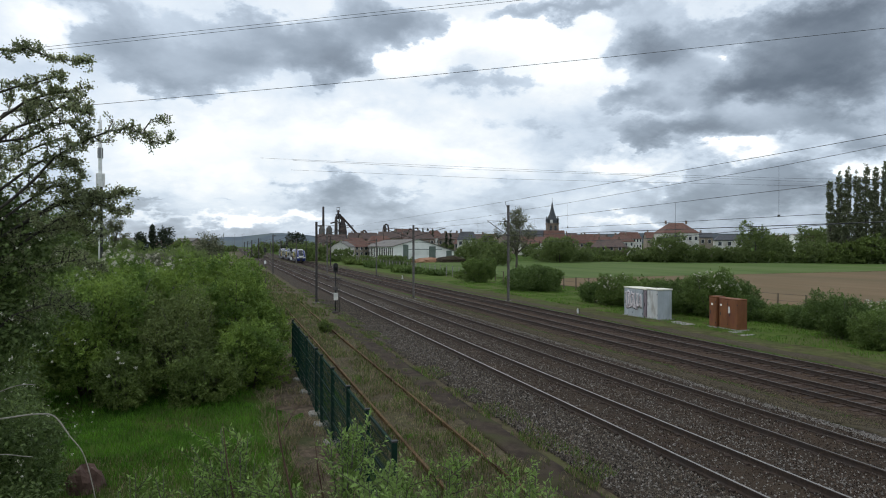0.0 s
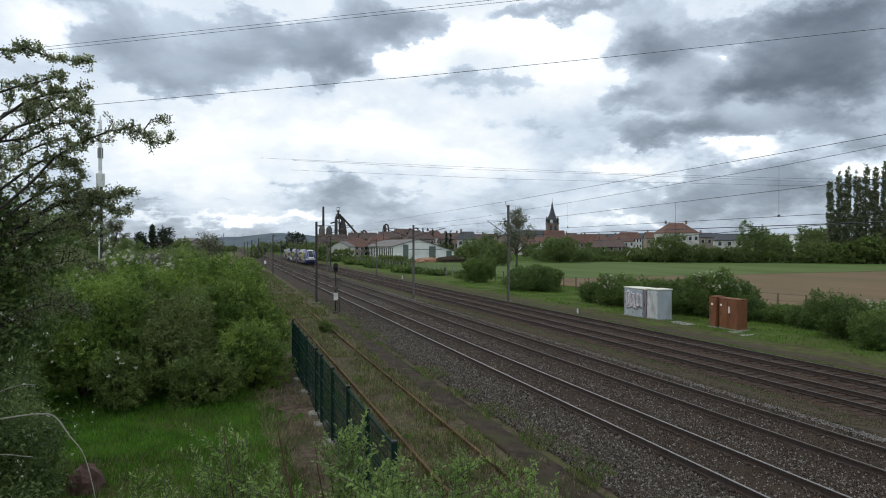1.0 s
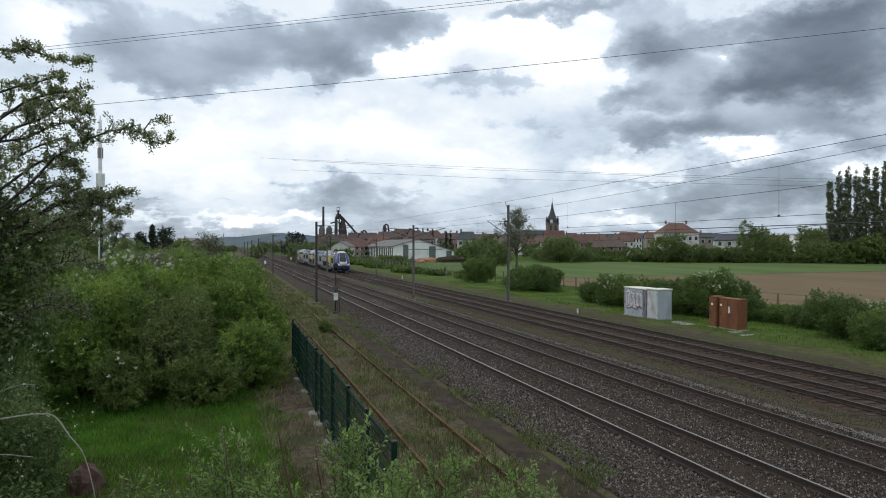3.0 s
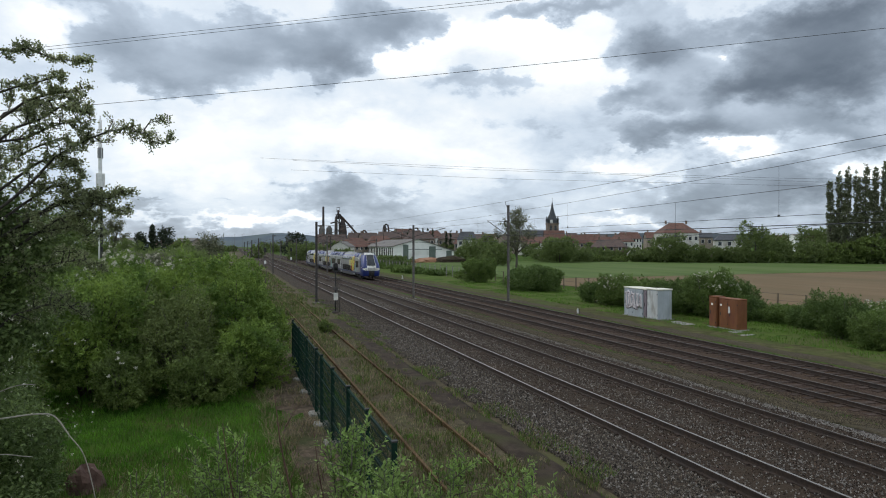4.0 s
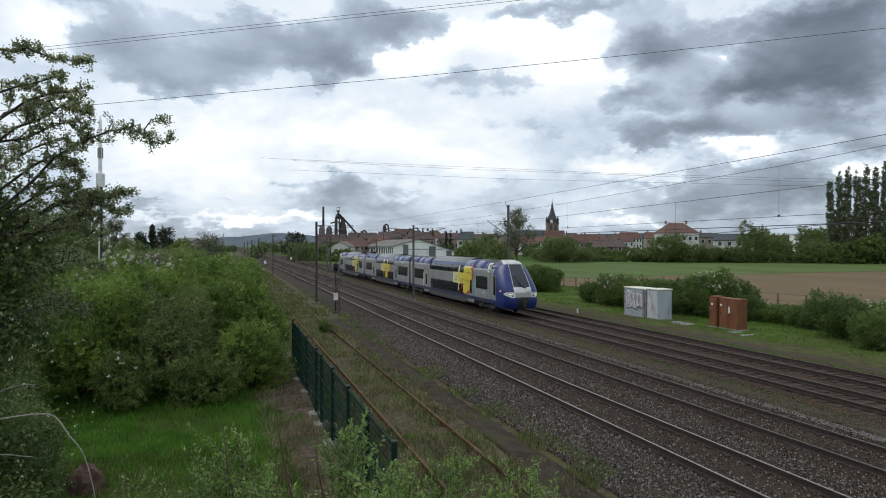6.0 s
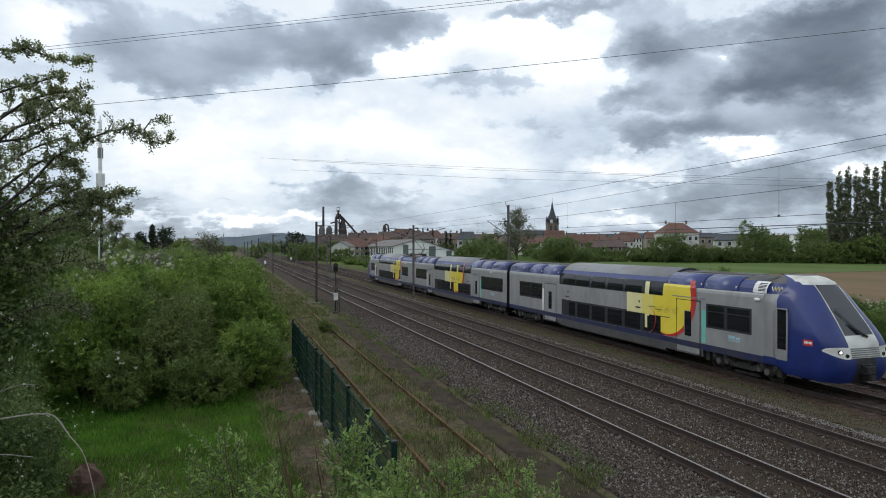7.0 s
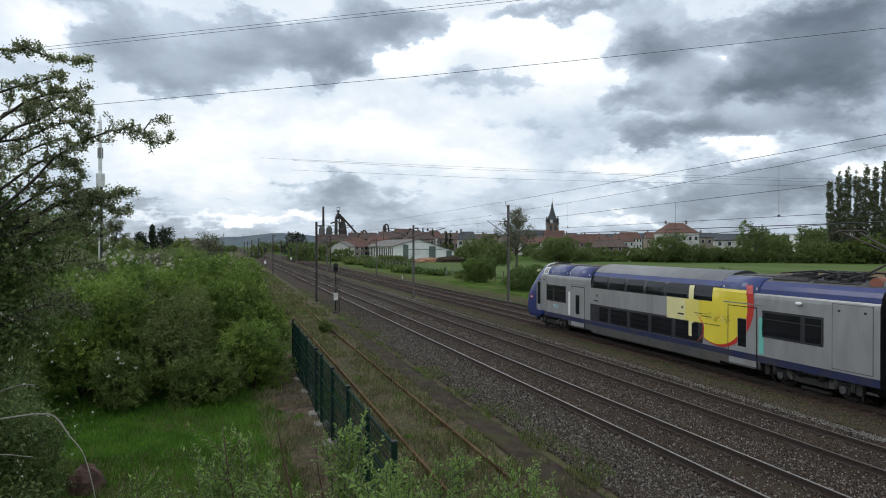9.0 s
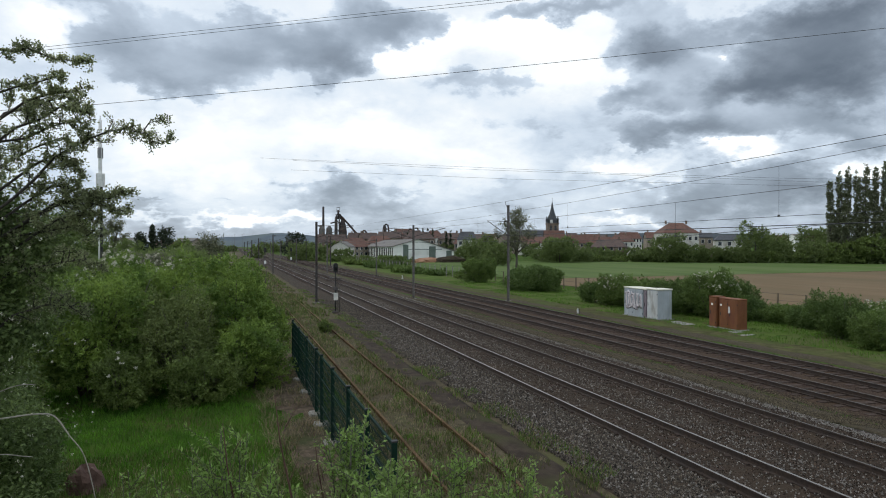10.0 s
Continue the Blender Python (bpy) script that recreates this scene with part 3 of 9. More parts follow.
def rail_bar(parent, x, y0, y1, worn, top):
    bm = bmesh.new()
    ys = [y0, -20, 0, 20, 40, 80, 160, 320, y1] if y1 > 400 else [y0, 20, 30, 45, y1]
    rings = [[bm.verts.new((x + px, y, pz)) for px, pz in RAIL] for y in ys]
    n = len(RAIL)
    for a, b in zip(rings, rings[1:]):
        for i in range(n):
            f = bm.faces.new((a[i], b[i], b[(i + 1) % n], a[(i + 1) % n]))
            f.material_index = 1 if (worn and i == 7) else 0
    bm.faces.new(rings[0][::-1])
    bm.faces.new(rings[-1])
    bmesh.ops.recalc_face_normals(bm, faces=bm.faces)
    return part("rail", bm, [M["rail_side"] if worn else M["rust"], M[top]], parent)


def sleeper_mesh():
    bm = bmesh.new()
    box(bm, -1.28, 1.28, -0.13, 0.13, -0.29, -0.158, 0.012)
    for s in (-0.7535, 0.7535):
        box(bm, s - 0.15, s - 0.062, -0.07, 0.07, -0.16, -0.118, 0.006, 1)
        box(bm, s + 0.062, s + 0.15, -0.07, 0.07, -0.16, -0.118, 0.006, 1)
    me = bpy.data.meshes.new("sleeper")
    bm.to_mesh(me)
    bm.free()
    me.materials.append(M["sleeper"])
    me.materials.append(M["rail_side"])
    return me


SLEEPER = sleeper_mesh()


def track(x, z, y0, y1, worn, label, near=(4, 84), top="rail_dull", sunk=0.0):
    t = thing("railway_track", (x, 0, z), label, "railway track", "railway tracks")
    for s in (-0.7535, 0.7535):
        rail_bar(t, s, y0, y1, worn, top)
    rnd = random.Random(int(x * 10))
    y = near[0]
    while y < near[1]:
        s = new("sleeper", SLEEPER)
        s.parent = t
        s.matrix_basis = pose(rnd.uniform(-0.02, 0.02), y, rnd.uniform(-0.012, 0.004) - sunk, 0, 0, rnd.uniform(-0.6, 0.6))
        y += 0.6
    if y1 > 400:
        verts, faces = [], []
        for y in np.arange(near[1], 330, 0.6):
            k = len(verts)
            verts += [(sx * 1.28, y + sy * 0.13, sz) for sz in (-0.29, -0.16) for sx, sy in ((-1, -1), (1, -1), (1, 1), (-1, 1))]
            faces += [(k + 4, k + 5, k + 6, k + 7), (k, k + 1, k + 5, k + 4), (k + 1, k + 2, k + 6, k + 5), (k + 2, k + 3, k + 7, k + 6), (k + 3, k, k + 4, k + 7)]
        tagged(raw("buried_timber", verts, faces, M["sleeper"], t), kind="stuff")
    return t


T1, T2, T3, T4 = 10.68, 14.29, 21.0, 24.45
LOW = -0.45
track(4.9, -0.02, 4, 95, False, "disused overgrown siding with rusty orange rails", (30, 31))
track(T1, 0.0, -260, 1500, True, "main line track with shiny worn rails in dark ballast", top="rail_top", sunk=0.016)
track(T2, 0.0, -260, 1500, True, "main line track with worn rails in dark ballast", sunk=0.016)
track(T3, LOW, -260, 1500, True, "main line track in rusty ballast, used by the train", sunk=0.008)
track(T4, LOW, -260, 1500, True, "outer track with rusty sleepers showing in the ballast")


# ---- loose ballast stones and weeds ----
def stones(name, n, xs, ys, size, material, label, seed, zlift=0.05):
    """Angular stones strewn over a strip; denser towards the near end."""
    rng = np.random.default_rng(seed)
    oct_v = np.array([(1, 0, -0.4), (-1, 0, -0.4), (0, 1, -0.4), (0, -1, -0.4), (0, 0, 1)], float)
    oct_f = np.array([(0, 2, 4), (2, 1, 4), (1, 3, 4), (3, 0, 4)])
    x = rng.uniform(xs[0], xs[1], n)
    y = ys[0] + (ys[1] - ys[0]) * rng.random(n) ** 1.6
    r = size * rng.uniform(0.55, 1.25, n)
    v = oct_v[None] * (rng.uniform(0.6, 1.15, (n, 5, 1)) * r[:, None, None])
    a = rng.uniform(0, 6.283, n)
    tl = rng.uniform(-0.5, 0.5, n)
    ct, st = np.cos(tl), np.sin(tl)
    v = np.stack([v[..., 0], v[..., 1] * ct[:, None] - v[..., 2] * st[:, None], v[..., 1] * st[:, None] + v[..., 2] * ct[:, None]], -1)
    ca, sa = np.cos(a), np.sin(a)
    v = np.stack([v[..., 0] * ca[:, None] - v[..., 1] * sa[:, None], v[..., 0] * sa[:, None] + v[..., 1] * ca[:, None], v[..., 2]], -1)
    z = np.array([ground_z(px, py) for px, py in zip(x, y)]) + zlift
    v += np.stack([x, y, z], -1)[:, None]
    f = oct_f[None] + (np.arange(n) * 5)[:, None, None]
    me = bpy.data.meshes.new(name)
    me.vertices.add(n * 5)
    me.vertices.foreach_set("co", v.reshape(-1))
    me.loops.add(n * 12)
    me.loops.foreach_set("vertex_index", f.reshape(-1).astype(np.int32))
    me.polygons.add(n * 4)
    me.polygons.foreach_set("loop_start", np.arange(0, n * 12, 3, dtype=np.int32))
    me.materials.append(material)
    me.update(calc_edges=True)
    return tagged(new(name, me), label, "gravel", kind="stuff")


stones("ballast_shoulder_stones", 30000, (7.45, 9.75), (7, 60), 0.041, M["stone"], "loose grey ballast stones on the track shoulder", 1)
stones("ballast_stones_near", 38000, (9.4, 16.2), (8, 50), 0.033, M["stone_brown"], "brown-stained ballast stones between the rails", 2)
stones("ballast_pale_stones", 2600, (12.1, 12.9), (8, 60), 0.028, M["stone_pale"], "paler fresh stones between the two tracks", 3)
stones("ballast_pale_scatter", 8000, (7.5, 16.4), (8, 45), 0.027, M["stone_pale"], "scattered pale stones in the ballast", 7, 0.07)
stones("ballast_pale_shoulder", 1300, (7.7, 9.8), (7, 40), 0.034, M["stone_pale"], "pale stones on the track shoulder", 8, 0.075)
stones("ballast_ridge_stones", 2600, (15.9, 16.3), (12, 70), 0.028, M["stone_pale"], "pale stones along the ballast edge", 4, 0.07)
stones("ballast_middle_stones", 22000, (16.4, 19.9), (14, 60), 0.032, M["stone_mossy"], "brown stones on the mossy slope", 5)
stones("ballast_stones_far", 14000, (19.4, 26.6), (18, 60), 0.034, M["stone_brown"], "rusty stones of the far track bed", 6)

# ---- double-deck electric multiple unit ----
HALF_B = [(1.20, 0.30, 0), (1.36, 0.40, 0), (1.40, 0.82, 0), (1.40, 1.06, 6), (1.40, 2.94, 2), (1.40, 3.10, 3), (1.37, 3.38, 3), (1.28, 3.62, 3),
          (1.12, 3.84, 1), (0.96, 3.98, 4), (0.62, 4.16, 4), (0.30, 4.25, 4), (0.0, 4.28, 4)]
HALF_C = [(1.20, 0.44, 0), (1.36, 0.50, 0), (1.40, 0.82, 0), (1.40, 1.06, 6), (1.40, 2.94, 2), (1.40, 3.30, 2), (1.385, 3.42, 2), (1.35, 3.48, 2),
          (1.32, 3.66, 1), (1.24, 3.82, 1), (1.08, 3.96, 1), (0.80, 4.07, 5), (0.40, 4.12, 5), (0.0, 4.14, 5)]
HALF_A = [(1.20, 0.76, 0), (1.36, 0.77, 0), (1.40, 0.79, 0), (1.40, 1.06, 6), (1.40, 2.94, 2), (1.40, 3.30, 2), (1.385, 3.42, 2), (1.35, 3.48, 2),
          (1.32, 3.66, 1), (1.24, 3.82, 1), (1.08, 3.96, 1), (0.80, 4.07, 5), (0.40, 4.12, 5), (0.0, 4.14, 5)]
BODY_MATS = ["skirt", "blue", "silver", "glass_band", "roof_grey", "roof_dark", "band_blue", "black"]


def x_at(half, z):
    for (x0, z0, _), (x1, z1, _) in zip(half, half[1:]):
        if z0 <= z <= z1:
            return x0 + (x1 - x0) * (z - z0) / (z1 - z0)
    return half[-1][0]


def shell(parent, name, half, y0, y1, close=(True, True), label=""):
    """One stretch of the body: a closed section drawn out along the car."""
    prof = [(-x, z, m) for x, z, m in half] + [(x, z, m) for x, z, m in reversed(half[:-1])]
    mats = [half[i + 1][2] for i in range(len(half) - 1)]
    mats = mats + mats[::-1] + [0]
    bm = bmesh.new()
    a = [bm.verts.new((x, y0, z)) for x, z, _ in prof]
    b = [bm.verts.new((x, y1, z)) for x, z, _ in prof]
    n = len(prof)
    for i in range(n):
        f = bm.faces.new((a[i], a[(i + 1) % n], b[(i + 1) % n], b[i]))
        f.material_index = mats[i]
        f.smooth = mats[i] in (3, 4, 5)
    # end faces are black: the dark of the gap between cars is coloured in
    for ring, on in ((a, close[0]), (b, close[1])):
        if on:
            bm.faces.new(ring).material_index = 7
    bmesh.ops.recalc_face_normals(bm, faces=bm.faces)
    return part(name, bm, [M[k] for k in BODY_MATS], parent, label)


NOSE_Z = [0.56, 0.62, 0.74, 0.90, 1.10, 1.30, 1.44, 1.60, 1.76, 1.90, 2.06, 2.20, 2.40, 2.60, 2.85, 3.10, 3.30, 3.50, 3.70, 3.90, 4.00, 4.09, 4.16, 4.21, 4.24]


def nose_half(z):
    """Half width of the nose at a height."""
    if z < 0.9:
        return 1.28 + 0.12 * sstep(0.3, 0.9, z)
    if z < 2.2:
        return 1.40
    t = (z - 2.2) / 2.1
    return 1.40 * max(0.02, 1 - t ** 3.6) ** 0.5 * (1 - 0.08 * t)


def pane_half(z):
    """Half width of the windscreen and of the light panels above and below it."""
    return 0.68 - 0.14 * sstep(1.9, 3.9, z) if z < 3.92 else min(0.60, 0.93 * nose_half(z))


def nose_s(z, u):
    """How far behind the tip the skin lies at a height and a share of the half width."""
    if z < 1.3:
        a = 0.22 * sstep(1.1, 0.36, z)
    elif z < 1.9:
        a = 0.08 * sstep(1.3, 1.9, z)
    elif z < 3.9:
        a = 0.08 + 1.30 * ((z - 1.9) / 2.0) ** 1.12
    else:
        a = 1.38 + 0.95 * (1 - math.sqrt(max(0.0, 1 - ((z - 3.9) / 0.345) ** 2)))
    k = 0.52 + 0.25 * sstep(1.9, 3.2, z)
    return a + k * abs(u) ** (9.0 - 3.5 * sstep(1.9, 3.2, z))


def nose(parent, put, label, lit, back):
    """Driver's cab skin: columns across follow the windscreen's edges, rows follow the rake."""
    bm = bmesh.new()
    grid = []
    inner = [-1.0, -0.66, -0.33, 0.0, 0.33, 0.66, 1.0]
    outer = [0.0, 0.06, 0.24, 0.46, 0.64, 0.78, 0.88, 0.95, 1.0]
    for z in NOSE_Z:
        w, pw = nose_half(z), pane_half(z)
        xs = [-(pw + (w - pw) * o) for o in outer[:0:-1]] + [pw * i for i in inner] + [pw + (w - pw) * o for o in outer[1:]]
        row = []
        zb = max(z, 0.76 + 0.04 * z)
        wb = x_at(HALF_A, zb) if zb < 4.12 else min(w, 0.9)
        for x, s in [(-wb, back), (-wb if z < 3.4 else -(w + wb) / 2, max(2.2, nose_s(z, 1.0) + 0.10)), (-w, max(1.92, nose_s(z, 1.0) + 0.05))]:
            row.append(bm.verts.new(put(x, min(s, back), zb if s > 2.1 else z)))
        for x in xs:
            row.append(bm.verts.new(put(x, nose_s(z, x / w), z)))
        for x, s in [(w, max(1.92, nose_s(z, 1.0) + 0.05)), (wb if z < 3.4 else (w + wb) / 2, max(2.2, nose_s(z, 1.0) + 0.10)), (wb, back)]:
            row.append(bm.verts.new(put(x, min(s, back), zb if s > 2.1 else z)))
        grid.append(row)
    n = len(grid[0])
    first, last = 3 + len(outer) - 1, 3 + len(outer) - 1 + len(inner) - 1
    for j in range(len(NOSE_Z) - 1):
        zc = (NOSE_Z[j] + NOSE_Z[j + 1]) / 2
        for i in range(n - 1):
            f = bm.faces.new((grid[j][i], grid[j][i + 1], grid[j + 1][i + 1], grid[j + 1][i]))
            f.smooth = True
            m = 0
            if i in (0, n - 2):
                m = 4 if 1.05 < zc < 3.46 else (5 if zc > 3.9 else 0)
            elif i in (1, n - 3) and zc > 3.9:
                m = 5
            elif first <= i < last:
                m = (2 if first + 1 <= i < last - 1 else 0) if zc < 1.44 else 3 if zc < 2.2 else 1 if zc < 3.1 else 6 if zc < 3.9 else 3 if zc < 4.19 else 5
            elif i in (first - 1, last) and zc > 1.44:
                m = 3
            elif zc > 4.19:
                m = 5
            elif zc > 4.0 and first - 5 <= i < last + 5:
                m = 3
            elif zc > 3.9 and first - 4 <= i < last + 4:
                m = 3
            f.material_index = m
    bm.faces.new(grid[-1]).material_index = 5
    bm.faces.new([r[0] for r in grid] + [r[-1] for r in grid][::-1]).material_index = 2
    bmesh.ops.recalc_face_normals(bm, faces=bm.faces)
    n = part("nose", bm, [M["blue"], M["windscreen"], M["black"], M["cap_white"], M["silver"], M["roof_dark"], M["glass_band"]], parent, label)
    # grille bars, lamps, wiper, coupler
    for z in (1.49, 1.56, 1.63, 1.70, 1.77):
        g = bmesh.new()
        pts = [put(u * nose_half(z), nose_s(z, u) - 0.014, z) for u in (-0.46, -0.3, 0.0, 0.3, 0.46)]
        tube(g, pts, 0.018, 6)
        part("grille_bar", g, M["roof_grey"], n)
    for sgn in (-1, 1):
        g = bmesh.new()
        us = [0.485, 0.55, 0.62, 0.70, 0.78, 0.85, 0.91, 0.955, 0.985]
        lo = [1.44, 1.42, 1.42, 1.44, 1.47, 1.51, 1.56, 1.61, 1.66]
        hi = [1.80, 1.815, 1.825, 1.83, 1.83, 1.82, 1.80, 1.77, 1.70]
        rows = [[g.verts.new(put(sgn * (u * 1.40 + 0.012 * u ** 6), nose_s(z, u) - 0.014, z)) for z in (a, (a + b) / 2, b)] for u, a, b in zip(us, lo, hi)]
        for p, q in zip(rows, rows[1:]):
            for k in range(2):
                g.faces.new((p[k], q[k], q[k + 1], p[k + 1])).smooth = True
        hp = part("headlight_panel", g, M["cap_white"], n)
        for u, z, r, mt in ((0.60, 1.54, 0.070, "black"), (0.76, 1.66, 0.085, "lamp")):
            x, s = sgn * u * 1.4, nose_s(z, u)
            a, b = Vector(put(x, s + 0.03, z)), Vector(put(x + sgn * 0.02, s - 0.030, z))
            h = part("headlight", tubed([a, b], r, 14), M["black"], hp)
            a, b = Vector(put(x, s + 0.03, z)), Vector(put(x + sgn * 0.02, s - 0.036, z))
            part("lens", tubed([a, b], r * 0.62, 12), M["glass"] if mt == "black" else M["lamp"] if lit else M["red"], h)
    g = bmesh.new()
    tube(g, [put(0.12, nose_s(2.16, 0.1) - 0.04, 2.16), put(-0.12, nose_s(2.5, 0.2) - 0.05, 2.5), put(-0.46, nose_s(3.05, 0.4) - 0.05, 3.05)], [0.035, 0.02, 0.015], 6)
    tube(g, [put(0.30, nose_s(2.18, 0.2) - 0.05, 2.14), put(0.06, nose_s(2.22, 0.1) - 0.06, 2.26), put(-0.30, nose_s(2.6, 0.3) - 0.05, 2.6)], [0.045, 0.05, 0.012], 6)
    part("wiper", g, M["black"], n)
    g = bmesh.new()
    for x0, x1, s0, s1, z0, z1 in ((-0.22, 0.22, -0.20, 0.3, 0.88, 1.18), (-0.13, 0.13, -0.26, 0.1, 0.68, 0.88), (-0.30, 0.30, -0.08, 0.2, 1.18, 1.24)):
        c = [put(x0, s0, z0), put(x1, s1, z1)]
        box(g, min(c[0][0], c[1][0]), max(c[0][0], c[1][0]), min(c[0][1], c[1][1]), max(c[0][1], c[1][1]), z0, z1, 0.03)
    part("coupler", g, M["bogie"], n)
    return n


def plate(y0, y1, z0, z1, side, proud, bevel=0.0, thick=0.03, base=1.40):
    """A flat piece on the car's side, standing proud of it."""
    a, b = side * (base - thick), side * (base + proud)
    return boxed(min(a, b), max(a, b), y0, y1, z0, z1, bevel)


def side_window(parent, y0, y1, cuts, side):
    w = part("window", plate(y0, y1, 1.80, 2.84, side, 0.006), M["glass_band"], parent)
    ys = [y0] + cuts + [y1]
    for a, b in zip(ys, ys[1:]):
        part("pane", plate(a + 0.10, b - 0.10, 1.88, 2.50, side, 0.011), M["glass"], w)
        part("pane", plate(a + 0.10, b - 0.10, 2.54, 2.76, side, 0.011), M["glass"], w)


def side_door(parent, y0, y1, side, window_at=None):
    fr = part("door_seal", plate(y0, y1, 0.50, 2.92, side, 0.004), M["black"], parent)
    d = part("door", plate(y0 + 0.05, y1 - 0.05, 0.56, 2.87, side, 0.016), [M["silver"]], parent)
    part("door_stripe", plate(y0 + 0.05, y1 - 0.05, 0.80, 1.06, side, 0.020), M["band_blue"], d)
    c = (y0 + y1) / 2 if window_at is None else window_at
    part("door_window", plate(c - 0.22, c + 0.22, 1.28, 2.40, side, 0.021, 0.008), M["glass"], d)
    part("footstep", boxed(min(side * 1.36, side * 1.46), max(side * 1.36, side * 1.46), y0 + 0.05, y1 - 0.05, 0.50, 0.54), M["skirt"], d)
    part("door_rail", plate(y0 - 0.25, y1 + 0.25, 3.00, 3.05, side, 0.025), M["roof_grey"], parent)


def lower_band(parent, y0, y1, side):
    b = part("lower_window_band", plate(y0, y1, 1.07, 2.03, side, 0.006), M["glass_band"], parent)
    n = max(1, round((y1 - y0 - 0.5) / 1.68))
    w = (y1 - y0 - 0.3) / n
    for i in range(n):
        a = y0 + 0.15 + i * w
        part("pane", plate(a + 0.13, a + w * (0.62 if i == n - 1 else 1.0) - 0.13, 1.13, 1.95, side, 0.011, 0.010), M["glass"], b)
    return b


def upper_band(parent, y0, y1, side):
    n = max(1, round((y1 - y0) / 1.68))
    w = (y1 - y0) / n
    for i in range(n):
        a, b = y0 + i * w + 0.12, y0 + (i + 1) * w - 0.12
        bm = bmesh.new()
        loops = []
        for z in (2.98, 3.04, 3.10, 3.17, 3.24, 3.31, 3.38, 3.44, 3.50, 3.55, 3.60):
            x = side * (x_at(HALF_B, z) + 0.008)
            loops.append([bm.verts.new((x, a, z)), bm.verts.new((x, b, z))])
        for p, q in zip(loops, loops[1:]):
            bm.faces.new((p[0], p[1], q[1], q[0])).smooth = True
        part("upper_pane", bm, M["glass_upper"], parent)


def livery(parent, c, half_of, windows, pale_left, full):
    """Yellow disc with a red crescent and a pale double cross, as films cut from small squares on the near side."""
    step = 0.02
    verts, faces, mats = [], [], []
    cz, r_out = 3.0, 1.90

    p = pale_left

    def tone(y, z):
        d = math.hypot(y - (c - 0.2), z - cz)
        dy = math.hypot(y - (c - 0.05), z - (cz - 0.10) if z < cz else 0.85 * (z - cz + 0.10))
        hole = any(a < y < b and z0 < z < z1 for a, b, z0, z1 in windows)
        # narrow posts that run on over the glass
        if p - 1.85 < y < p - 1.52 and (1.30 if y > p - 1.72 else 1.9) < z < 3.58:
            return 2 if z < 1.97 or z > 2.96 else 3
        if not full and p - 3.75 < y < p - 3.38 and 2.9 < z < 3.58:
            return 3
        if not full and p - 3.75 < y < p - 2.55 and 1.10 < z < 2.0:
            return 1 if z < 1.20 and y < p - 2.9 else 0
        if hole or d > r_out and y < c + 1.0:
            return None
        if y < c + 0.9 and dy > 1.72:
            return 1 if z < 3.84 and (full or z > 1.97) else None
        if 1.97 < z < 2.96 and y < p:
            return 2 if y > p - 1.3 else 3 if y > p - 2.2 else 0
        if full and y < p - 2.5 and d < r_out and z < 3.56:
            return 0
        return None

    fine = 0.015
    for iy in range(int((pale_left - c + 2.3) / step)):
        y = c - 2.2 + iy * step
        h = half_of(y)
        z0, last = 1.04, tone(y + step / 2, 1.04 + fine / 2)
        for iz in range(1, int(2.80 / fine)):
            z = 1.04 + iz * fine
            t = tone(y + step / 2, z + fine / 2)
            # a run ends where the tone changes, and every hand's width where the side is curved
            if t == last and (z < 2.94 or z - z0 < 0.09):
                continue
            if last is not None:
                k = len(verts)
                for yy, zz in ((y, z0), (y + step, z0), (y + step, z), (y, z)):
                    verts.append((-(x_at(h, zz) + (0.024 if zz < 3.44 else 0.046)), yy, zz + (0.0 if zz < 3.7 else 0.02)))
                faces.append((k, k + 3, k + 2, k + 1))
                mats.append(last)
            z0, last = z, t
    lv = raw("livery_film", verts, faces, [M["yellow"], M["red"], M["pale_yellow"], M["mid_yellow"]], parent, mats)
    lv["label"] = "yellow disc with a red crescent and pale cross"
    # arc of the small red ring and dark strokes of the emblem
    bm = bmesh.new()
    pts = [(-1.43, c + 1.35 + 0.62 * math.cos(a), 1.72 + 0.62 * math.sin(a)) for a in np.linspace(1.9, 4.6, 14)]
    tube(bm, pts, [0.008 + 0.02 * math.sin(i / 13 * math.pi) for i in range(14)], 5)
    part("red_arc", bm, M["red"], lv)
    rng = random.Random(int(c * 10))
    for k, mt in enumerate(("black", "black", "white_paint", "black", "red", "white_paint", "black", "black")):
        y0 = c + 0.55 - k * 0.19
        g = bmesh.new()
        pts = [(-1.432, y0 + rng.uniform(-0.05, 0.05) - 0.09 * math.sin(i * 1.3 + k), 2.16 + 0.26 * i / 5 + 0.05 * math.sin(k * 2.0)) for i in range(6)]
        tube(g, pts, [0.004 + 0.008 * rng.random() for _ in pts], 5)
        part("emblem_bar", g, M[mt], lv)
    for y0, y1, z in ((c + 0.25, c + 0.85, 2.26), (c - 0.3, c + 0.65, 1.95), (c + 0.75, c + 1.3, 2.36)):
        part("emblem_bar", plate(y0, y1, z, z + 0.03, -1, 0.029), M["black"], lv)


def wheel_set(parent, y, r=0.45):
    for s in (-1, 1):
        bm = bmesh.new()
        tube(bm, [(s * 0.70, y, 0.45), (s * 0.72, y, 0.45), (s * 0.83, y, 0.45), (s * 0.85, y, 0.45)], [r - 0.05, r + 0.02, r, r - 0.06], 24)
        tube(bm, [(s * 0.85, y, 0.45), (s * 1.02, y, 0.45)], [0.16, 0.14], 12)
        part("wheel", bm, M["bogie"], parent)


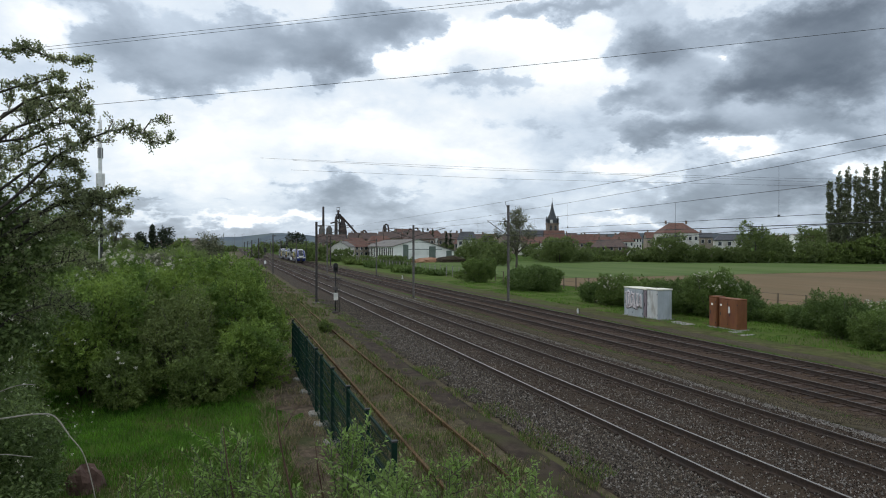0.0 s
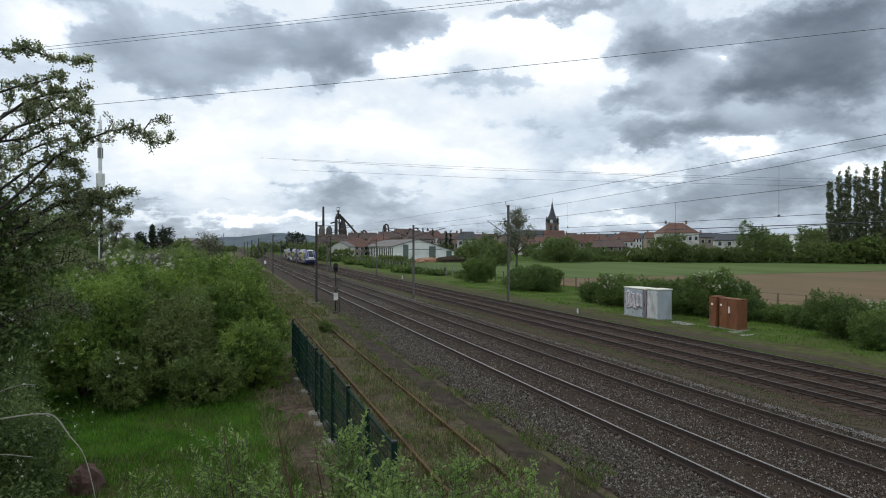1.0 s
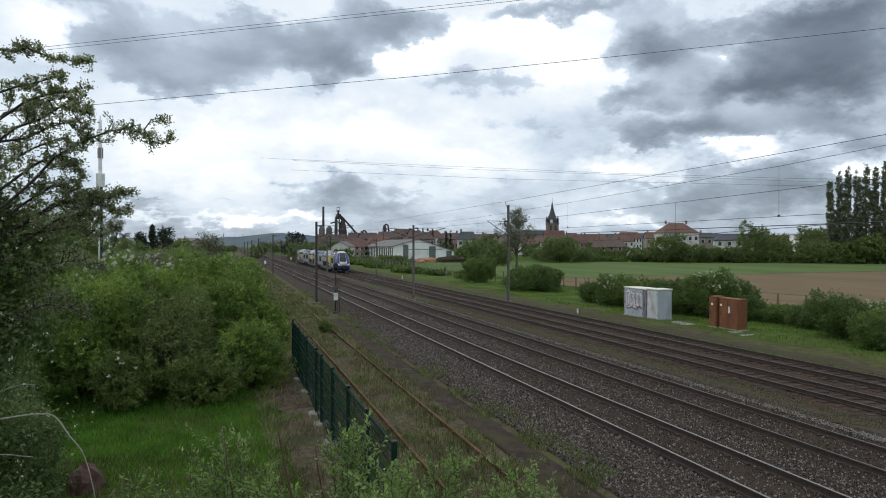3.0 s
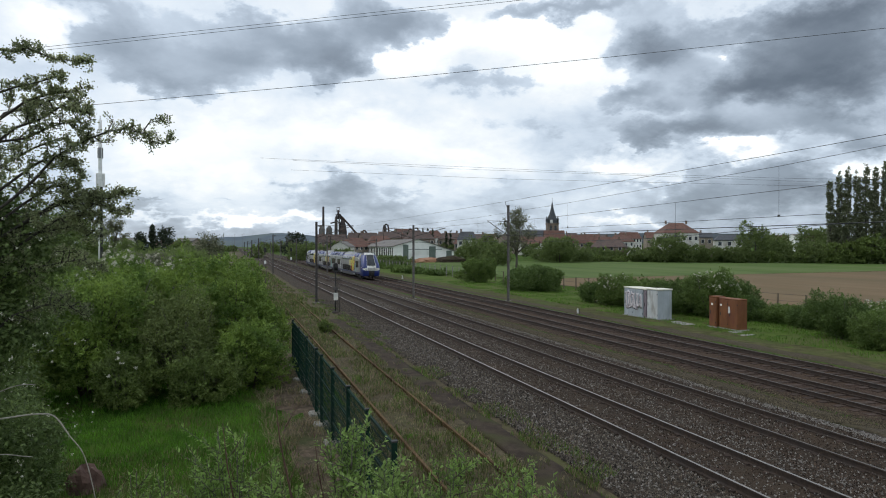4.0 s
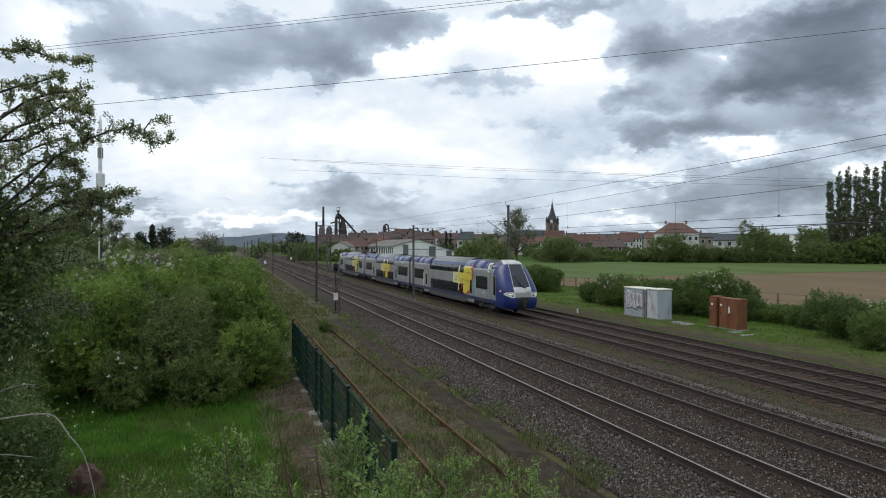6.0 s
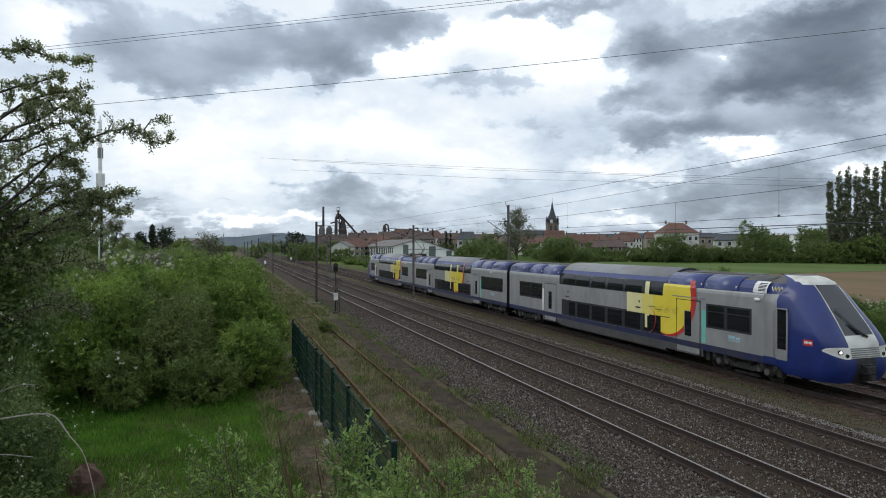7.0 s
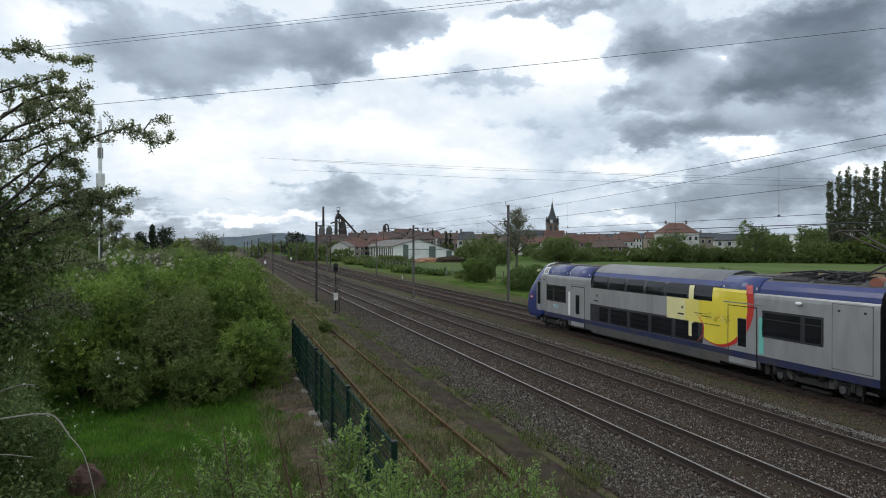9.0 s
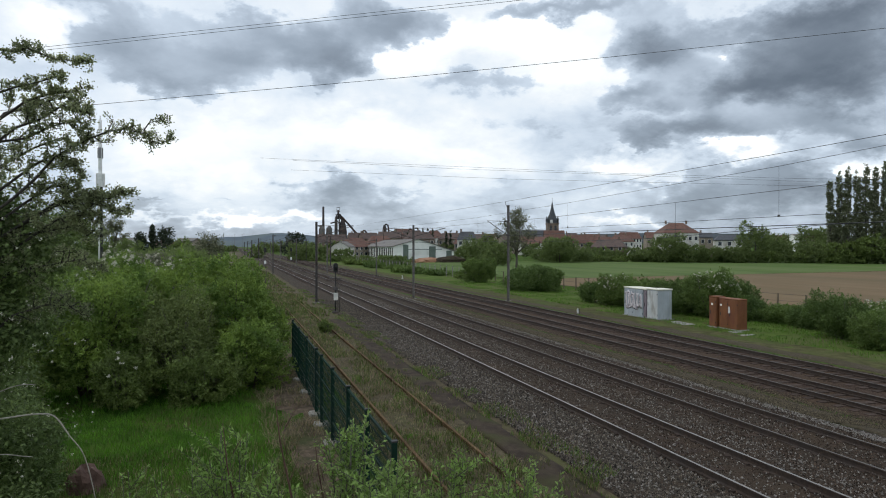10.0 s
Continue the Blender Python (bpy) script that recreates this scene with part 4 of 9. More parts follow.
def bogie(parent, y, side_detail=True):
    b = part("bogie", boxed(-0.98, 0.98, y - 0.3, y + 0.3, 0.40, 0.75), M["bogie"], parent)
    for s in (-1, 1):
        x0, x1 = sorted((s * 0.98, s * 1.16))
        # swan-necked frame: low in the middle, raised over the axles
        bm = bmesh.new()
        prof = [(-1.75, 0.46), (-0.85, 0.46), (-0.70, 0.34), (0.70, 0.34), (0.85, 0.46), (1.75, 0.46), (1.75, 0.70), (0.80, 0.70), (0.62, 0.58), (-0.62, 0.58), (-0.80, 0.70), (-1.75, 0.70)]
        a = [bm.verts.new((x0, y + p, q)) for p, q in prof]
        c = [bm.verts.new((x1, y + p, q)) for p, q in prof]
        for i in range(len(prof)):
            k = (i + 1) % len(prof)
            bm.faces.new((a[i], a[k], c[k], c[i]))
        bm.faces.new(a)
        bm.faces.new(c)
        bmesh.ops.recalc_face_normals(bm, faces=bm.faces)
        part("side_frame", bm, M["bogie"], b)
        for k in (-1, 1):
            part("axle_box", boxed(x0 - 0.02, x1 + 0.05, y + k * 1.3 - 0.21, y + k * 1.3 + 0.21, 0.24, 0.62, 0.05), M["bogie"], b)
            cap = sorted((s * 1.16, s * 1.24))
            part("axle_cap", tubed([(cap[0], y + k * 1.3, 0.44), (cap[1], y + k * 1.3, 0.44)], 0.13, 12), M["skirt"], b)
            for q in (-0.33, 0.33):
                part("coil_spring", tubed([(s * 1.10, y + k * 1.3 + q, 0.40), (s * 1.10, y + k * 1.3 + q, 0.86)], 0.10, 10), M["gear_grey"], b)
            part("air_spring", tubed([(s * 1.07, y + k * 0.45, 0.55), (s * 1.07, y + k * 0.45, 0.92)], [0.17, 0.20], 12), M["black"], b)
            box0 = sorted((s * 1.04, s * 1.22))
            part("brake_unit", boxed(box0[0], box0[1], y + k * 0.86 - 0.10, y + k * 0.86 + 0.10, 0.36, 0.62, 0.03), M["gear_grey"], b)
            part("sand_box", boxed(box0[0] - 0.04, box0[1] - 0.04, y + k * 1.92 - 0.12, y + k * 1.92 + 0.12, 0.34, 0.80, 0.03), M["bogie"], b)
            part("sand_pipe", tubed([(s * 1.05, y + k * 1.90, 0.36), (s * 0.95, y + k * 1.80, 0.10)], 0.025, 6), M["gear_grey"], b)
        rail = sorted((s * 0.84, s * 0.98))
        part("rail_brake", boxed(rail[0], rail[1], y - 0.62, y + 0.62, 0.07, 0.20, 0.03), M["bogie"], b)
        part("damper", tubed([(s * 1.21, y - 0.62, 0.74), (s * 1.21, y + 0.35, 0.74)], [0.05, 0.05], 8), M["gear_grey"], b)
    wheel_set(b, y - 1.3)
    wheel_set(b, y + 1.3)
    return b


def roof_gear(parent, y0, y1, dark):
    """Housings on the single-level ends: seams, hatches, slotted grilles."""
    k = 0
    for a in np.arange(y0 + 0.15, y1 - 0.4, 1.7):
        b = min(a + 1.6, y1 - 0.1)
        bm = bmesh.new()
        box(bm, -0.6, 0.6, a, b, 4.08, 4.20 if not dark else 4.15, 0.04)
        part("roof_hatch", bm, M["roof_dark"] if k % 2 else M["roof_grey"], parent)
        k += 1


def grille(parent, y0, y1, side):
    for i in range(6):
        z = 3.58 + i * 0.055
        x = x_at(HALF_A, z) + 0.004
        bm = bmesh.new()
        x0, x1 = sorted((side * (x - 0.05), side * (x + 0.012)))
        box(bm, x0, x1, y0, y1, z, z + 0.028)
        part("grille_slot", bm, M["black"], parent)


def marks(parent, y, side=-1):
    """Light blue bars where small lettering stands."""
    for i, (a, b, z0, z1) in enumerate(((0.0, 0.24, 1.50, 1.60), (0.30, 0.64, 1.50, 1.64), (0.0, 0.64, 1.42, 1.455))):
        part("mark_bar", plate(y + a, y + b, z0, z1, side, 0.005), M["pale_blue"], parent)


def lamp_pod(parent, y):
    bm = bmesh.new()
    bmesh.ops.create_icosphere(bm, subdivisions=2, radius=0.1, matrix=Matrix.Translation((-1.43, y, 3.24)) @ Matrix.Diagonal((0.5, 1.6, 0.7, 1)))
    part("side_lamp", bm, M["white_paint"], parent, smooth=True)


TRAIN = []


def coach(label, zones, nose_end, lo_band, up_band, doors, windows, livery_at, pale, bogies, grilles, extras):
    car = thing("train_car", (T3, 0, LOW), label, "train car", "cars of the double-deck train")
    for i, (kind, a, b) in enumerate(zones):
        half = {"A": HALF_A, "B": HALF_B, "C": HALF_C}[kind]
        shell(car, {"A": "end_body", "B": "double_deck_body", "C": "vestibule_body"}[kind], half, a, b)
    if nose_end:
        if nose_end[0] == "front":
            put = lambda x, s, z: (x, s * 1.13 - 0.12, z)
            back = 2.76
        else:
            put = lambda x, s, z: (x, nose_end[1] - s * 1.1, z)
            back = 2.70
        n = nose(car, put, "rounded blue driver's cab with raked windscreen", nose_end[0] == "front", back)
        for side in (-1, 1):
            c0 = put(0, 2.0, 0)[1]
            dr = part("cab_door", plate(c0 - 0.25, c0 + 0.27, 1.06, 3.0, side, 0.010, 0.006), M["silver"], n)
            part("cab_door_window", plate(c0 - 0.20, c0 + 0.20, 1.46, 2.96, side, 0.016, 0.006), M["glass"], dr)
            for k in (-0.30, 0.32):
                g = bmesh.new()
                xx = side * 1.45
                tube(g, [(side * 1.40, c0 + k, 1.15), (xx, c0 + k, 1.2), (xx, c0 + k, 2.85), (side * 1.40, c0 + k, 2.9)], 0.018, 6)
                part("grab_rail", g, M["roof_grey"], dr)
            c1 = put(0, 0.98, 0)[1]
            part("red_badge", plate(c1 - 0.21, c1 + 0.21, 1.77, 1.98, side, 0.010), M["red"], n)
            for k, (wd, zz) in enumerate(((0.07, 0.0), (0.05, 0.01), (0.07, 0.0), (0.05, 0.0))):
                part("badge_bar", plate(c1 - 0.16 + k * 0.085, c1 - 0.16 + k * 0.085 + wd, 1.83 + zz, 1.92, side, 0.014), M["white_paint"], n)
            if side < 0:
                g = bmesh.new()
                pts = [(-(x_at(HALF_A, 3.72 + 0.09 * math.sin(i * 2.1)) + 0.03), put(0, 2.05, 0)[1] + i * 0.05, 3.70 + 0.10 * math.sin(i * 2.1)) for i in range(11)]
                tube(g, pts, 0.018, 5)
                part("paint_scrawl", g, M["pale_yellow"], n)
            c2 = put(0, 2.98 if nose_end[0] == "front" else 2.78, 0)[1]
            bm = bmesh.new()
            rows = []
            for z in (3.50, 3.58, 3.66, 3.74, 3.82, 3.90, 3.95):
                x = side * (x_at(HALF_A, z) + 0.008)
                rows.append([bm.verts.new((x, c2 - 0.34, z)), bm.verts.new((x, c2 + 0.34, z))])
            for p, q in zip(rows, rows[1:]):
                bm.faces.new((p[0], p[1], q[1], q[0]))
            part("vent_panel", bm, M["white_paint"], car)
            grille(car, c2 - 0.26, c2 + 0.10, side)
    for side in (-1, 1):
        lower_band(car, *lo_band, side)
        upper_band(car, *up_band, side)
        for a, b in doors:
            side_door(car, a, b, side)
            part("teal_strip", plate(a - 0.32, a - 0.08, 1.12, 2.55, side, 0.006) if a < 10 else plate(b + 0.08, b + 0.32, 1.12, 2.55, side, 0.006), M["teal" if a < 10 else "white_paint"], car)
        for a, b, cuts in windows:
            side_window(car, a, b, cuts, side)
        for a, b in grilles:
            grille(car, a, b, side)
    if livery_at is not None:
        def half_of(y):
            for kind, a, b in zones:
                if a <= y <= b:
                    return {"A": HALF_A, "B": HALF_B, "C": HALF_C}[kind]
            return HALF_C
        n = max(1, round((lo_band[1] - lo_band[0] - 0.5) / 1.68))
        w = (lo_band[1] - lo_band[0] - 0.3) / n
        holes = [(lo_band[0] + 0.15 + i * w + 0.10, lo_band[0] + 0.15 + (i + 1) * w - 0.10, 1.09, 1.97) for i in range(n)]
        nu = max(1, round((up_band[1] - up_band[0]) / 1.68))
        wu = (up_band[1] - up_band[0]) / nu
        holes += [(up_band[0] + i * wu + 0.10, up_band[0] + (i + 1) * wu - 0.10, 2.96, 3.62) for i in range(nu)]
        for a, b in doors:
            holes.append(((a + b) / 2 - 0.24, (a + b) / 2 + 0.24, 1.26, 2.42))
            holes += [(a, a + 0.045, 0.4, 2.92), (b - 0.045, b, 0.4, 2.92), (a, b, 2.88, 2.92)]
        livery(car, livery_at, half_of, holes, pale, lo_band[0] > livery_at - 1.5)
    # black box for underfloor gear; its black also stands for the shade there
    part("underframe", boxed(-0.62, 0.62, zones[0][1], zones[-1][2], 0.42, 0.80), M["black"], car)
    for y in bogies:
        bogie(car, y)
        for s in (-1, 1):
            for k in (-0.75, 0.0, 0.75):
                part("brake_gear", boxed(min(s * 0.9, s * 1.08), max(s * 0.9, s * 1.08), y + k - 0.12, y + k + 0.12, 0.60, 0.78, 0.03), M["black"], car)
    for e in extras:
        e(car)
    TRAIN.append(car)
    return car


def bellows(y):
    def make(car):
        bm = bmesh.new()
        box(bm, -0.9, 0.9, y - 0.28, y + 0.28, 0.95, 3.5)
        g = part("gangway_bellows", bm, M["black"], car)
        for k in range(5):
            part("bellows_fold", boxed(-1.2, 1.2, y - 0.26 + k * 0.1, y - 0.20 + k * 0.1, 0.9, 3.6), M["black"], g)
        part("cable_duct", tubed([(-0.55, y - 0.35, 3.62), (-0.55, y + 0.35, 3.62)], 0.16, 12), M["black"], g)
    return make


def panels(y0, y1, z0=1.15, z1=3.35):
    def make(car):
        for side in (-1, 1):
            p = part("equipment_panel", plate(y0, y1, z0, z1, side, 0.007, 0.004), M["silver"], car)
            part("panel_gap", plate(y0 - 0.025, y1 + 0.025, z0 - 0.025, z1 + 0.025, side, 0.002), M["skirt"], p)
            for yy in (y0 + 0.25, y1 - 0.25):
                part("panel_lock", plate(yy - 0.05, yy + 0.05, z1 - 0.25, z1 - 0.18, side, 0.012), M["black"], p)
    return make


def housing(car, y0, y1, vents=False):
    """Blue roof cover that follows the section and stands a little proud of it, with its seams and slots."""
    pts = [(x + 0.022, z + 0.018) for x, z, _ in HALF_A if 3.47 < z < 4.1]
    prof = [(-x, z) for x, z in pts] + [(x, z) for x, z in pts[::-1]]
    bm = bmesh.new()
    a = [bm.verts.new((x, y0, z)) for x, z in prof]
    b = [bm.verts.new((x, y1, z)) for x, z in prof]
    for i in range(len(prof) - 1):
        f = bm.faces.new((a[i], a[i + 1], b[i + 1], b[i]))
        f.material_index = 1 if i == len(pts) - 1 else 0
        f.smooth = i != len(pts) - 1
    bm.faces.new(a)
    bm.faces.new(b)
    bmesh.ops.recalc_face_normals(bm, faces=bm.faces)
    h = part("roof_housing", bm, [M["blue_bright"], M["roof_dark"] if vents else M["roof_grey"]], car)
    for x in (-0.28, 0.28):
        part("roof_hatch", boxed(x - 0.2, x + 0.2, y0 + 0.15, y1 - 0.15, 4.08, 4.16, 0.02), M["roof_dark"], h)
    if vents:
        n = max(1, int((y1 - y0) / 0.5))
        for k in range(n):
            c = y0 + (k + 0.5) * (y1 - y0) / n
            for side in (-1, 1):
                for j in range(4):
                    z = 3.60 + j * 0.07
                    x = x_at(HALF_A, z) + 0.018
                    x0, x1 = sorted((side * (x - 0.05), side * (x + 0.016)))
                    part("vent_slot", boxed(x0, x1, c - 0.15, c + 0.15, z, z + 0.034), M["black"], h)
    else:
        for side in (-1, 1):
            for yy in (y0 + 0.12, y1 - 0.12):
                x = x_at(HALF_A, 3.66) + 0.016
                x0, x1 = sorted((side * (x - 0.03), side * (x + 0.02)))
                part("roof_latch", boxed(x0, x1, yy - 0.03, yy + 0.03, 3.62, 3.70), M["white_paint"], h)


def housings(spans):
    def make(car):
        for a, b, v in spans:
            housing(car, a, b, v)
    return make


def side_fittings(y):
    """Slot and small plate between the two rows of windows."""
    def make(car):
        for side in (-1, 1):
            part("intake_slot", plate(y - 0.30, y + 0.12, 2.20, 2.27, side, 0.030), M["black"], car)
            part("small_plate", plate(y - 0.26, y - 0.14, 2.48, 2.60, side, 0.029), M["skirt"], car)
    return make


def gear(y0, y1, dark=True):
    return lambda car: roof_gear(car, y0, y1, dark)


def pantograph(car):
    """Raised single-arm current collector with its insulators and switchgear."""
    bm = bmesh.new()
    for x in (-0.55, 0.55):
        for y in (1.5, 2.6, 3.6):
            tube(bm, [(x, y, 4.05), (x, y, 4.38)], [0.07, 0.05], 8)
    for x in (-0.55, 0.55):
        tube(bm, [(x, 1.3, 4.38), (x, 3.8, 4.38)], 0.035, 6)
    base = part("pantograph_base", bm, M["bogie"], car)
    bm = bmesh.new()
    tube(bm, [(-0.95, 0.75, 4.08), (-0.2, 0.75, 4.08)], 0.22, 14)
    part("red_insulator", bm, M["copper_red"], base)
    bm = bmesh.new()
    box(bm, -0.95, 0.9, 3.3, 5.05, 3.82, 4.16, 0.10)
    box(bm, -0.95, -0.3, 1.3, 3.2, 3.82, 4.12, 0.08)
    rng = random.Random(31)
    for _ in range(16):
        x, y = rng.uniform(-0.95, 0.2), rng.uniform(1.3, 4.8)
        box(bm, x, x + rng.uniform(0.15, 0.4), y, y + rng.uniform(0.15, 0.45), 4.05, 4.16 + rng.uniform(0.02, 0.24), 0.03)
    box(bm, 0.0, 0.9, 2.3, 3.2, 3.9, 4.36, 0.08)
    for k in range(4):
        tube(bm, [(-0.95, 1.7 + k * 0.45, 4.2), (0.3, 1.8 + k * 0.4, 4.38)], 0.06, 7)
    tube(bm, [(-0.9, 4.6, 4.3), (-0.7, 3.0, 4.45), (-0.8, 1.8, 4.3)], 0.03, 6)
    part("switchgear", bm, M["black"], base)
    part("grey_insulator", tubed([(-0.95, 0.30, 4.05), (-0.35, 0.30, 4.05)], 0.20, 14), M["roof_grey"], base)
    bm = bmesh.new()
    tube(bm, [(0, 2.0, 4.25), (0, 0.62, 4.95)], [0.045, 0.035], 8)
    tube(bm, [(0, 1.2, 4.35), (0.1, 0.62, 4.9)], 0.02, 6)
    tube(bm, [(-0.12, 0.62, 4.95), (-0.4, 2.4, 5.82)], 0.028, 6)
    tube(bm, [(0.12, 0.62, 4.95), (0.4, 2.4, 5.82)], 0.028, 6)
    tube(bm, [(-0.8, 2.4, 5.78), (-0.55, 2.4, 5.88), (0.55, 2.4, 5.88), (0.8, 2.4, 5.78)], 0.03, 6)
    part("pantograph_arm", bm, M["pole_dark"], base)


CAR1 = coach("leading silver and blue double-deck train car with yellow emblem", [("A", 3.0, 6.35), ("C", 6.35, 8.9), ("B", 8.9, 19.2), ("C", 19.2, 21.5), ("A", 21.5, 26.75)],
             ("front", 0), (8.95, 18.9), (8.95, 18.9), [(6.5, 8.1), (19.6, 21.2)], [(3.6, 6.15, [5.0]), (21.5, 25.0, [23.2])], 8.85, 11.96,
             [4.3, 24.1], [(24.6, 25.2), (25.4, 26.0)], [bellows(27.0), housings([(4.35, 6.3, False), (6.4, 8.8, False), (19.3, 21.5, False), (21.6, 23.4, False), (23.5, 26.6, True)]), side_fittings(18.3), side_fittings(11.1), lambda c: marks(c, 4.2), lambda c: lamp_pod(c, 3.3)])
CAR2 = coach("middle silver and blue double-deck train car with yellow emblem", [("A", 0.25, 5.5), ("C", 5.5, 7.7), ("B", 7.7, 18.2), ("C", 18.2, 20.5), ("A", 20.5, 25.75)],
             None, (7.85, 18.0), (7.85, 18.0), [(5.7, 7.25), (18.9, 20.45)], [(1.0, 5.4, [2.35, 3.85]), (20.8, 24.9, [22.8])], 11.5, 14.7,
             [2.9, 23.1], [(1.0, 1.5), (1.8, 2.3), (0.45, 0.8), (24.0, 24.6), (24.9, 25.4)], [bellows(26.0), housings([(0.35, 3.2, True), (3.3, 5.4, False), (5.5, 7.6, False), (18.3, 20.5, False), (20.6, 22.6, False), (22.7, 25.6, True)]), side_fittings(17.4), side_fittings(8.6), lambda c: marks(c, 2.7), lambda c: lamp_pod(c, 3.2)])
CAR3 = coach("trailing silver and blue double-deck train car with raised pantograph", [("A", 0.25, 5.1), ("C", 5.1, 7.3), ("B", 7.3, 17.45), ("C", 17.45, 20.1), ("A", 20.1, 23.13)],
             ("rear", 26.1), (8.3, 17.5), (7.6, 17.3), [(5.25, 6.8), (18.12, 19.7)], [(2.3, 5.0, [3.15]), (20.3, 22.85, [21.9])], 7.5, 10.7,
             [3.0, 22.6], [], [side_fittings(17.0), side_fittings(9.8), panels(0.5, 1.95), panels(22.86, 23.5, 1.1), housings([(5.2, 7.2, False), (17.55, 19.95, False), (20.05, 22.2, False)]), gear(22.0, 23.3), pantograph, lambda c: marks(c, 21.3), lambda c: lamp_pod(c, 3.3)])


def train_rows(offset):
    return [(t, pose(T3, y + offset, LOW)) for t, y in TRAIN_Y]


# place of the leading tip along the line
TRAIN_Y = [(0.0, 204.0), (1.0, 177.8), (2.5, 138.4), (4.0, 98.6), (5.5, 57.72), (7.0, 16.55), (8.5, -24.64), (10.0, -65.9)]

# ---- vegetation ----
def leaf_cloud(name, centres, radii, per, size, material, parent=None, seed=0, flat=1.0, squash=0.8, hollow=0.55, two=None, two_share=0.0, long=1.5, loose=0.3):
    """Leaves as small folded quads, thick near the skin of many overlapping clumps."""
    rng = np.random.default_rng(seed)
    c = np.repeat(np.asarray(centres, float), per, 0)
    r = np.repeat(np.asarray(radii, float), per)
    n = len(c)
    d = rng.normal(size=(n, 3))
    d /= np.linalg.norm(d, axis=1)[:, None]
    rr = r * (hollow + (1.15 - hollow) * rng.random(n) ** 0.7)
    stray = rng.random(n) < loose
    rr = np.where(stray, rr * rng.uniform(1.0, 1.75, n), rr)
    p = c + d * rr[:, None] * np.array([1, 1, squash])
    nrm = d * 0.8 + rng.normal(size=(n, 3)) * 0.6 + np.array([0, 0, 0.35 * flat])
    nrm /= np.linalg.norm(nrm, axis=1)[:, None]
    t = np.cross(nrm, rng.normal(size=(n, 3)))
    t /= np.linalg.norm(t, axis=1)[:, None]
    b = np.cross(nrm, t)
    s = size * rng.uniform(0.6, 1.35, n)
    h, w = (s * long * 0.5)[:, None] * t, (s * 0.5)[:, None] * b
    fold = (s * 0.18)[:, None] * nrm
    v = np.stack([p - h, p - w + fold, p + h, p + w + fold], 1)
    f = np.arange(n * 4).reshape(n, 4)
    tris = np.stack([f[:, [0, 1, 2]], f[:, [0, 2, 3]]], 1).reshape(-1, 3)
    me = bpy.data.meshes.new(name)
    me.vertices.add(n * 4)
    me.vertices.foreach_set("co", v.reshape(-1))
    me.loops.add(n * 6)
    me.loops.foreach_set("vertex_index", tris.reshape(-1).astype(np.int32))
    me.polygons.add(n * 2)
    me.polygons.foreach_set("loop_start", np.arange(0, n * 6, 3, dtype=np.int32))
    me.materials.append(material)
    if two is not None:
        me.materials.append(two)
        mi = np.repeat((rng.random(n) < two_share).astype(np.int32), 2)
        me.polygons.foreach_set("material_index", mi)
    me.update(calc_edges=True)
    ob = new(name, me)
    ob.parent = parent
    return ob


def mound(rng, w, d, h, count, n_lobes=9, low=0.06, column=False):
    """Points on the skin of a heap of overlapping rounded lobes, w x d wide and h high, with the way out from each."""
    lobes = []
    if column:
        for k in range(7):
            z = 0.16 + 0.12 * k
            lobes.append((rng.normal() * 0.05 * w, rng.normal() * 0.05 * d, z * h, w * (0.29 - 0.030 * max(0, k - 2)), d * (0.29 - 0.030 * max(0, k - 2)), h * 0.13))
    else:
        lobes.append((0.0, 0.0, 0.42 * h, 0.33 * w, 0.33 * d, 0.44 * h))
        for k in range(n_lobes):
            a = 6.283 * (k + rng.uniform(-0.35, 0.35)) / n_lobes
            q = rng.uniform(0.20, 0.34)
            rz = rng.uniform(0.20, 0.36) * h
            lobes.append((math.cos(a) * w * q, math.sin(a) * d * q, min(rng.uniform(0.24, 0.70) * h, h * 1.02 - rz), w * rng.uniform(0.14, 0.26), d * rng.uniform(0.14, 0.26), rz))
    lb = np.array(lobes)
    c, r = lb[:, :3], lb[:, 3:]
    wt = (r[:, 0] * r[:, 1] + r[:, 0] * r[:, 2] + r[:, 1] * r[:, 2])
    ps, ds = [], []
    have = 0
    while have < count:
        k = rng.choice(len(lb), count * 2, p=wt / wt.sum())
        v = rng.normal(size=(count * 2, 3))
        v /= np.linalg.norm(v, axis=1)[:, None]
        deep = np.where(rng.random(count * 2) < 0.22, rng.uniform(0.45, 0.75, count * 2), rng.uniform(0.80, 1.0, count * 2))
        p = c[k] + v * r[k] * deep[:, None]
        far = np.sqrt((((p[:, None] - c[None]) / r[None]) ** 2).sum(2))
        far[np.arange(len(k)), k] = 9.0
        ok = (p[:, 2] > low * h) & (far.min(1) > 0.80 * deep)
        ps.append(p[ok])
        ds.append(v[ok])
        have += int(ok.sum())
    return np.concatenate(ps)[:count], np.concatenate(ds)[:count]


